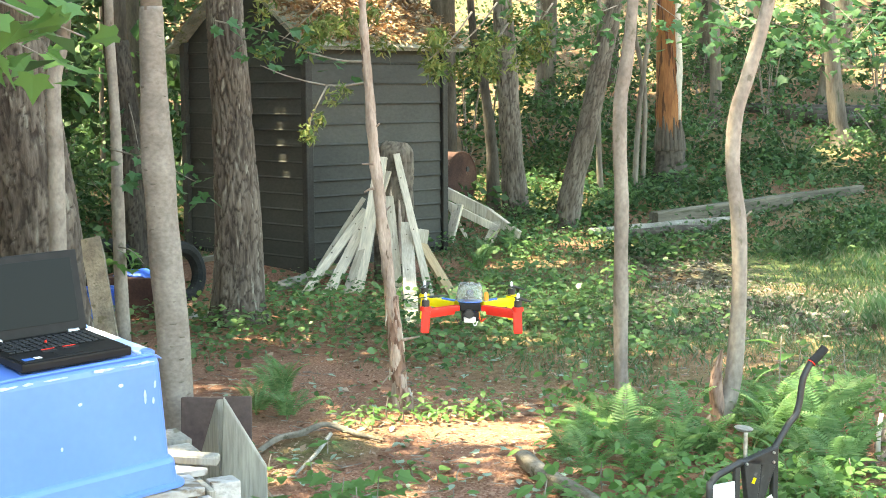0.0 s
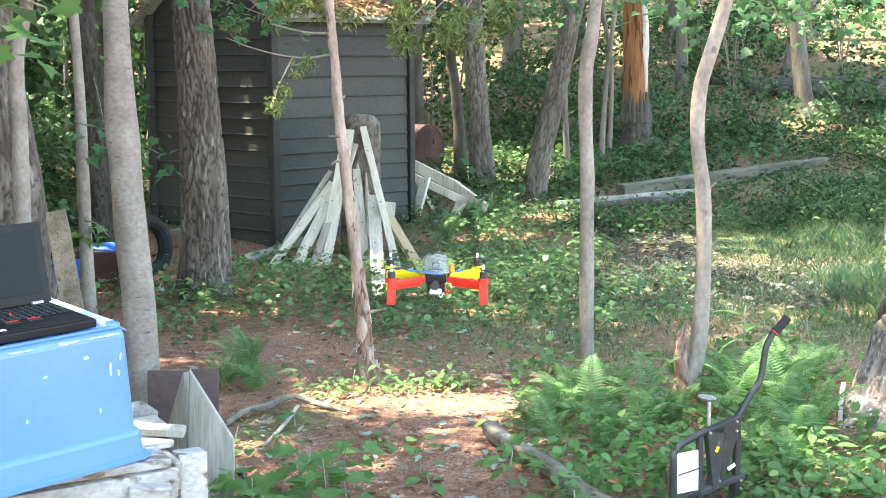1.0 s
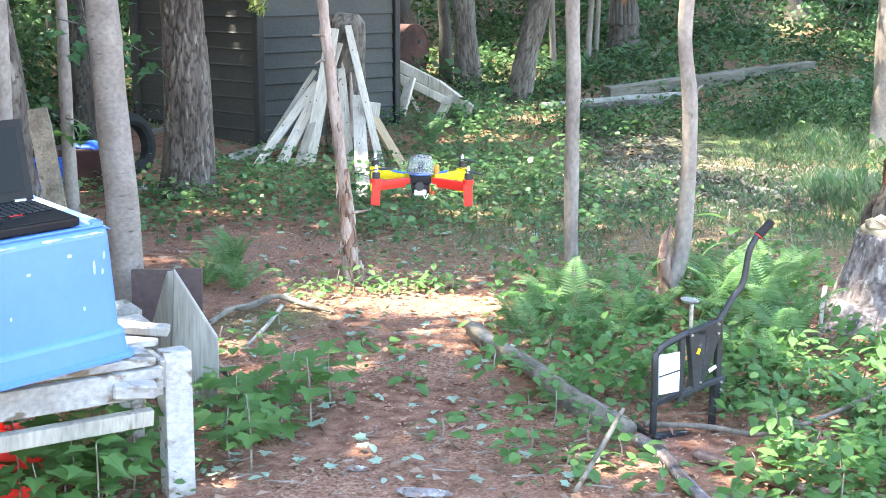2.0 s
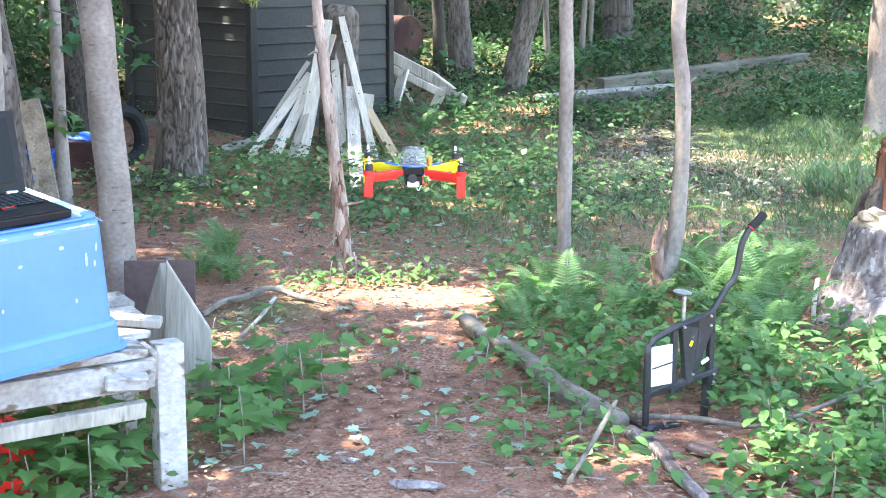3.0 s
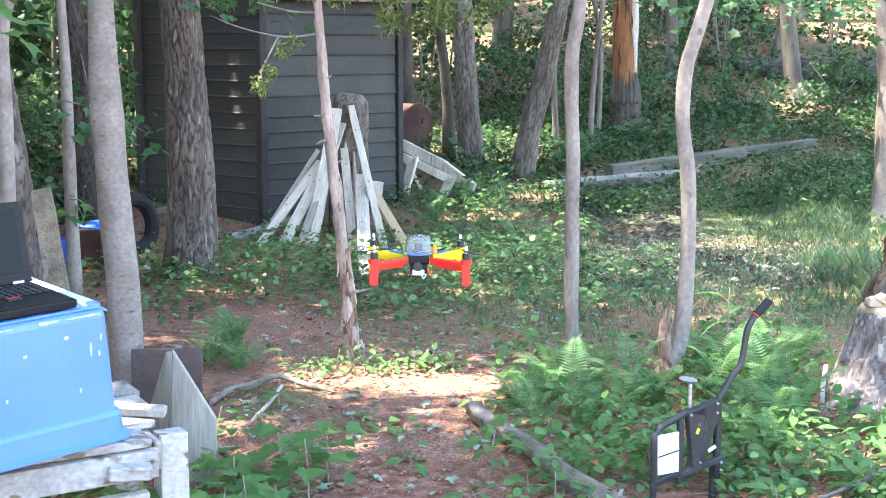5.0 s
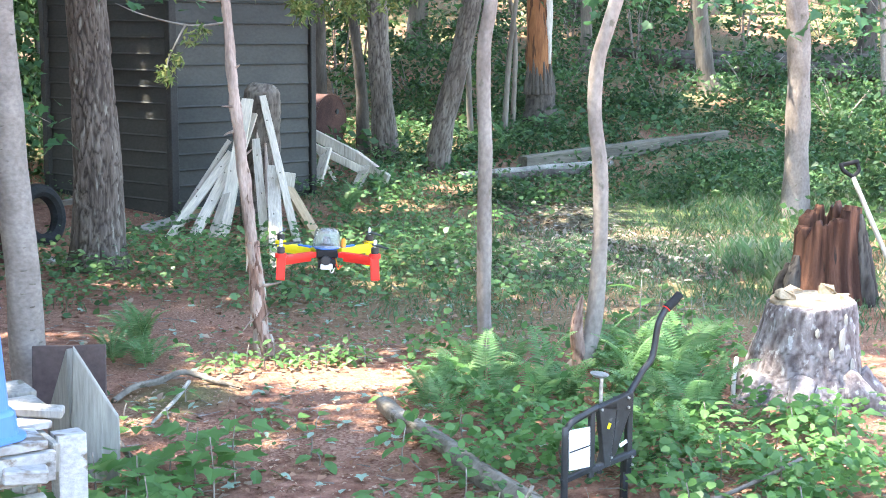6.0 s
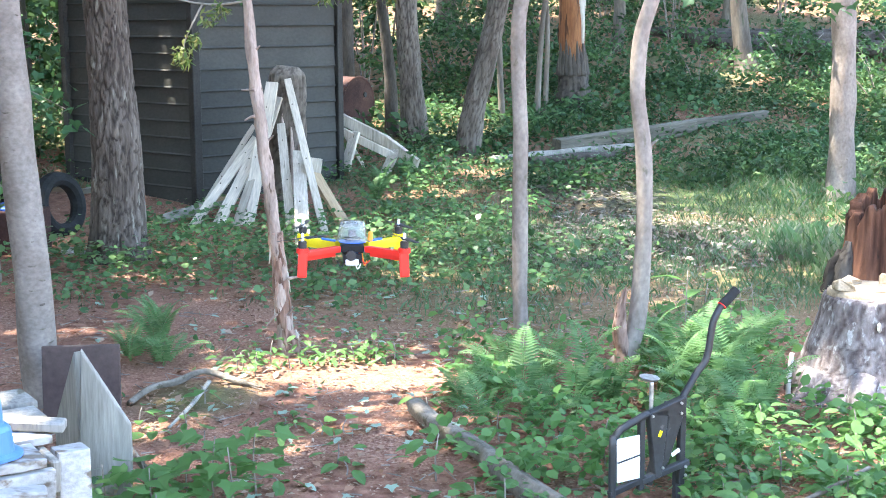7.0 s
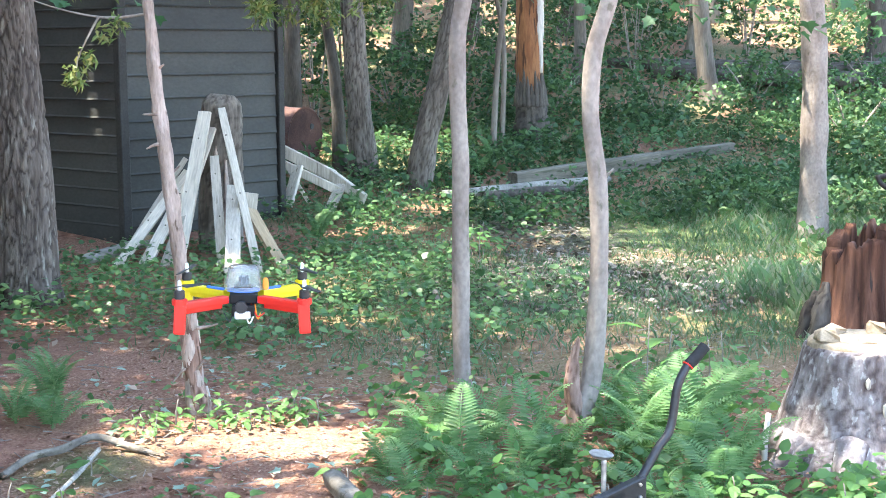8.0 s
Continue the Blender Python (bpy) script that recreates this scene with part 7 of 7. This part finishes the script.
def before_stand(x, y):
    """True on the bare strip in front of the steel stand."""
    return 4.0 < y < 4.62 and 0.135 < x / y < 0.245


def by_logs(x, y):
    """1 on the trodden strip in front of the fallen logs, 0 elsewhere."""
    d = y - (13.25 + (x - 0.75) * 0.615)
    return 1.0 if 0.6 < x < 4.5 and -1.0 < d < 0.55 else 0.0


def ivy_density(x, y):
    if not in_view(x, y) or before_stand(x, y) or (by_logs(x, y) and rng.random() < 0.55):
        return 0
    n = noise.noise((x * 1.6, y * 1.6, 2.0)) * 0.6 + noise.noise((x * 5, y * 5, 4.0)) * 0.3
    d = 1.35 * blob(x, y, -0.6, 10.2, 1.9, 2.1) + 0.9 * blob(x, y, -2.0, 9.2, 1.2, 1.4) + 0.8 * blob(x, y, 0.4, 9.4, 1.7, 2.4) + 0.15 * blob(x, y, 1.9, 8.9, 1.6, 1.6) + 0.8 * blob(x, y, 0.9, 12.3, 1.6, 1.5)
    d += 0.55 * blob(x, y, -0.3, 7.6, 1.5, 1.3) + 0.3 * blob(x, y, -0.4, 6.6, 0.5, 0.3) + 0.7 * blob(x, y, 1.3, 5.8, 1.2, 1.5) + 0.5 * blob(x, y, -0.4, 5.4, 1.1, 1.1) + 0.85 * blob(x, y, 1.25, 4.4, 1.0, 0.9) + 0.6 * blob(x, y, -1.1, 4.5, 0.6, 0.7)
    if y > 12.5:
        d += 0.75
    d -= 1.1 * blob(x, y, 2.2, 10.6, 1.3, 1.1) + 0.9 * blob(x, y, 2.9, 12.2, 1.2, 1.0)
    return d * 0.9 + n * 0.9 - 0.25 - 0.35 * soil_path(x, y)


P = scatter(150000, -5, 8, 3.6, 17, ivy_density)
P[:, 2] += 0.02 + (0.09 + 0.07 * (P[:, 1] > 8.8)) * rng.random(len(P)) ** 1.4
S_ = np.where(P[:, 1] < 8, 0.028, 0.044) * (0.5 + 1.1 * rng.random(len(P)) ** 1.4)
tagged(part("groundcover", oval_mesh("groundcover", P, S_ * 0.92, aspect=0.85, flat=0.68), M_IVY), "low green leafy groundcover over the forest floor", "groundcover", kind="stuff")

P = scatter(21000, 0.2, 2.6, 3.6, 7.4, lambda x, y: in_view(x, y) * (not before_stand(x, y)) * max(0.0, 0.55 * blob(x, y, 1.55, 5.15, 0.95, 0.75) + 0.5 * blob(x, y, 1.25, 4.25, 0.8, 0.7) + 0.3 * blob(x, y, 0.75, 5.6, 0.6, 0.8) + 0.3 * blob(x, y, 1.5, 6.6, 0.8, 0.8) + 1.1 * noise.noise((x * 3.5, y * 3.5, 1.0)) - 0.05))
P[:, 2] += 0.03 + 0.13 * rng.random(len(P))
tagged(part("low_plants", oval_mesh("low_plants", P, 0.025 + 0.032 * rng.random(len(P)), aspect=0.75, flat=0.6), M_MAPLE), "dense low plants with small bright leaves", "groundcover", kind="stuff")


def grass_mesh(P, h):
    n = len(P)
    a = rng.uniform(0, 2 * math.pi, n)
    lean = rng.normal(0, 0.32, (n, 2)) * h[:, None]
    w = 0.0012 + 0.0018 * rng.random(n)
    side = np.c_[np.cos(a), np.sin(a), np.zeros(n)] * w[:, None]
    v = np.empty((n, 4, 3))
    top = P + np.c_[lean, h * 0.9]
    midp = P + np.c_[lean * 0.35, h * 0.6]
    v[:, 0], v[:, 1], v[:, 2], v[:, 3] = P - side, P + side, midp + side * 0.8, top
    return big_mesh("grass", v.reshape(-1, 3), np.arange(n * 4), 4)


def grass_density(x, y):
    if not in_view(x, y):
        return 0
    n = noise.noise((x * 2.0, y * 2.0, 12.0)) * 0.7
    d = 0.95 * blob(x, y, 1.8, 9.8, 2.6, 3.0) + 0.8 * blob(x, y, 4.6, 12.8, 2.2, 2.4) + 0.9 * blob(x, y, 2.9, 9.4, 1.0, 2.2) + 0.7 * blob(x, y, 4.2, 12.0, 2.0, 3.0) + 0.4 * blob(x, y, 0.3, 11.6, 1.2, 1.6) + 0.25 * blob(x, y, -0.6, 8.2, 2, 2)
    if y > 12.5:
        d += 0.45
    d -= 0.5 * blob(x, y, 1.8, 12.1, 0.6, 1.2)
    return d + n * 0.5 - 0.25


P = scatter(190000, -4, 8, 6.0, 17, grass_density)
hh = np.array([0.03 + 0.045 * rng.random() + 0.17 * max(0, blob(x, y, 2.95, 9.4, 0.5, 1.3)) * rng.random() + (0.03 + 0.05 * rng.random()) * max(0, blob(x, y, 4.4, 12.4, 1.8, 2.2)) for x, y, z in P])
tagged(part("grass", grass_mesh(P, hh), M_GRASS), "thin pale green grass in the clearing", "grass", kind="stuff")

P = scatter(1300, -1.8, 1.8, 3.6, 9.5, lambda x, y: in_view(x, y) * 0.8)
P[:, 2] += 0.012
tagged(part("leaf_litter", kite_mesh("leaf_litter", P, 0.026 + 0.028 * rng.random(len(P)), flat=0.8, aspect=0.75, fold=0.15), M_LITTER), "larger curled brown leaves on the soil", "leaf litter", kind="stuff")
P = scatter(80000, -4.5, 6, 3.5, 14, lambda x, y: in_view(x, y) * (0.75 + 0.4 * soil_path(x, y)))
P[:, 2] += 0.008 + 0.012 * rng.random(len(P))
tagged(part("leaf_litter", kite_mesh("leaf_litter", P, 0.010 + 0.020 * rng.random(len(P)) ** 2, flat=0.85, aspect=0.6, fold=0.15), M_LITTER), "dry brown fallen leaves on the soil", "leaf litter", kind="stuff")
P = scatter(9000, 0.2, 3.8, 8.4, 12.6, lambda x, y: in_view(x, y) * (blob(x, y, 2.0, 10.2, 1.7, 1.4) + 0.9 * blob(x, y, 1.75, 12.0, 0.7, 1.2)))
P[:, 2] += 0.02
tagged(part("leaf_litter", oval_mesh("leaf_litter", P, 0.03 + 0.04 * rng.random(len(P)), aspect=0.55, flat=0.75), M_DULL), "dull grey-brown dead leaves on the bare patch", "leaf litter", kind="stuff")
P = scatter(7000, -12, 14, 14, 40, lambda x, y: in_view(x, y) * 0.9)
P[:, 2] += 0.02
tagged(part("leaf_litter", kite_mesh("leaf_litter", P, 0.05 + 0.05 * rng.random(len(P)), flat=0.8, aspect=0.6), M_LITTER), "dry brown fallen leaves on the far bank", "leaf litter", kind="stuff")
P = scatter(48000, -12, 15, 13.5, 40, lambda x, y: in_view(x, y) * (1 - 0.92 * by_logs(x, y)) * (0.7 + 0.8 * noise.noise((x * 0.8, y * 0.8, 7.0))))
P[:, 2] += 0.04 + 0.26 * rng.random(len(P)) ** 2
tagged(part("undergrowth", kite_mesh("undergrowth", P, 0.06 + 0.07 * rng.random(len(P)), flat=0.45, aspect=0.6), M_SHRUB), "low green undergrowth on the far bank", "undergrowth", kind="stuff")
P = scatter(42000, 0.2, 8, 12.3, 18, lambda x, y: in_view(x, y) * (1 - 0.6 * by_logs(x, y)) * (0.55 + 0.9 * noise.noise((x * 1.3, y * 1.3, 17.0)) - 0.5 * blob(x, y, 2.8, 12.2, 1.3, 0.9)))
P[:, 2] += 0.03 + 0.20 * rng.random(len(P)) ** 1.6 * np.array([1 - 0.7 * by_logs(x, y) for x, y, z in P])
tagged(part("bank_herbs", kite_mesh("bank_herbs", P, 0.04 + 0.05 * rng.random(len(P)), flat=0.35, aspect=0.4), M_SHRUB), "fine green herbs covering the bank", "undergrowth", kind="stuff")
n = 1500
P = scatter(n, -1.8, 2.2, 3.6, 9, lambda x, y: in_view(x, y) * 0.8)
vt, lp = [], []
for x, y, z in P:
    a, L = rng.uniform(0, math.pi), rng.uniform(0.025, 0.11)
    d, s = np.array([math.cos(a), math.sin(a), rng.normal(0, 0.08)]) * L, np.array([-math.sin(a), math.cos(a), 0]) * 0.0018
    p = np.array([x, y, z + 0.014])
    o = len(vt)
    up = np.array([0, 0, 0.005])
    vt += [p - s, p + s, p + d + s * 0.5, p + d - s * 0.5, p + up, p + d + up * 0.6]
    lp += [o, o + 4, o + 5, o + 3, o + 4, o + 1, o + 2, o + 5]
tagged(part("fallen_twigs", big_mesh("fallen_twigs", np.array(vt), lp, 4), M_TWIG), "small dry twigs scattered on the litter", "twigs", kind="stuff")
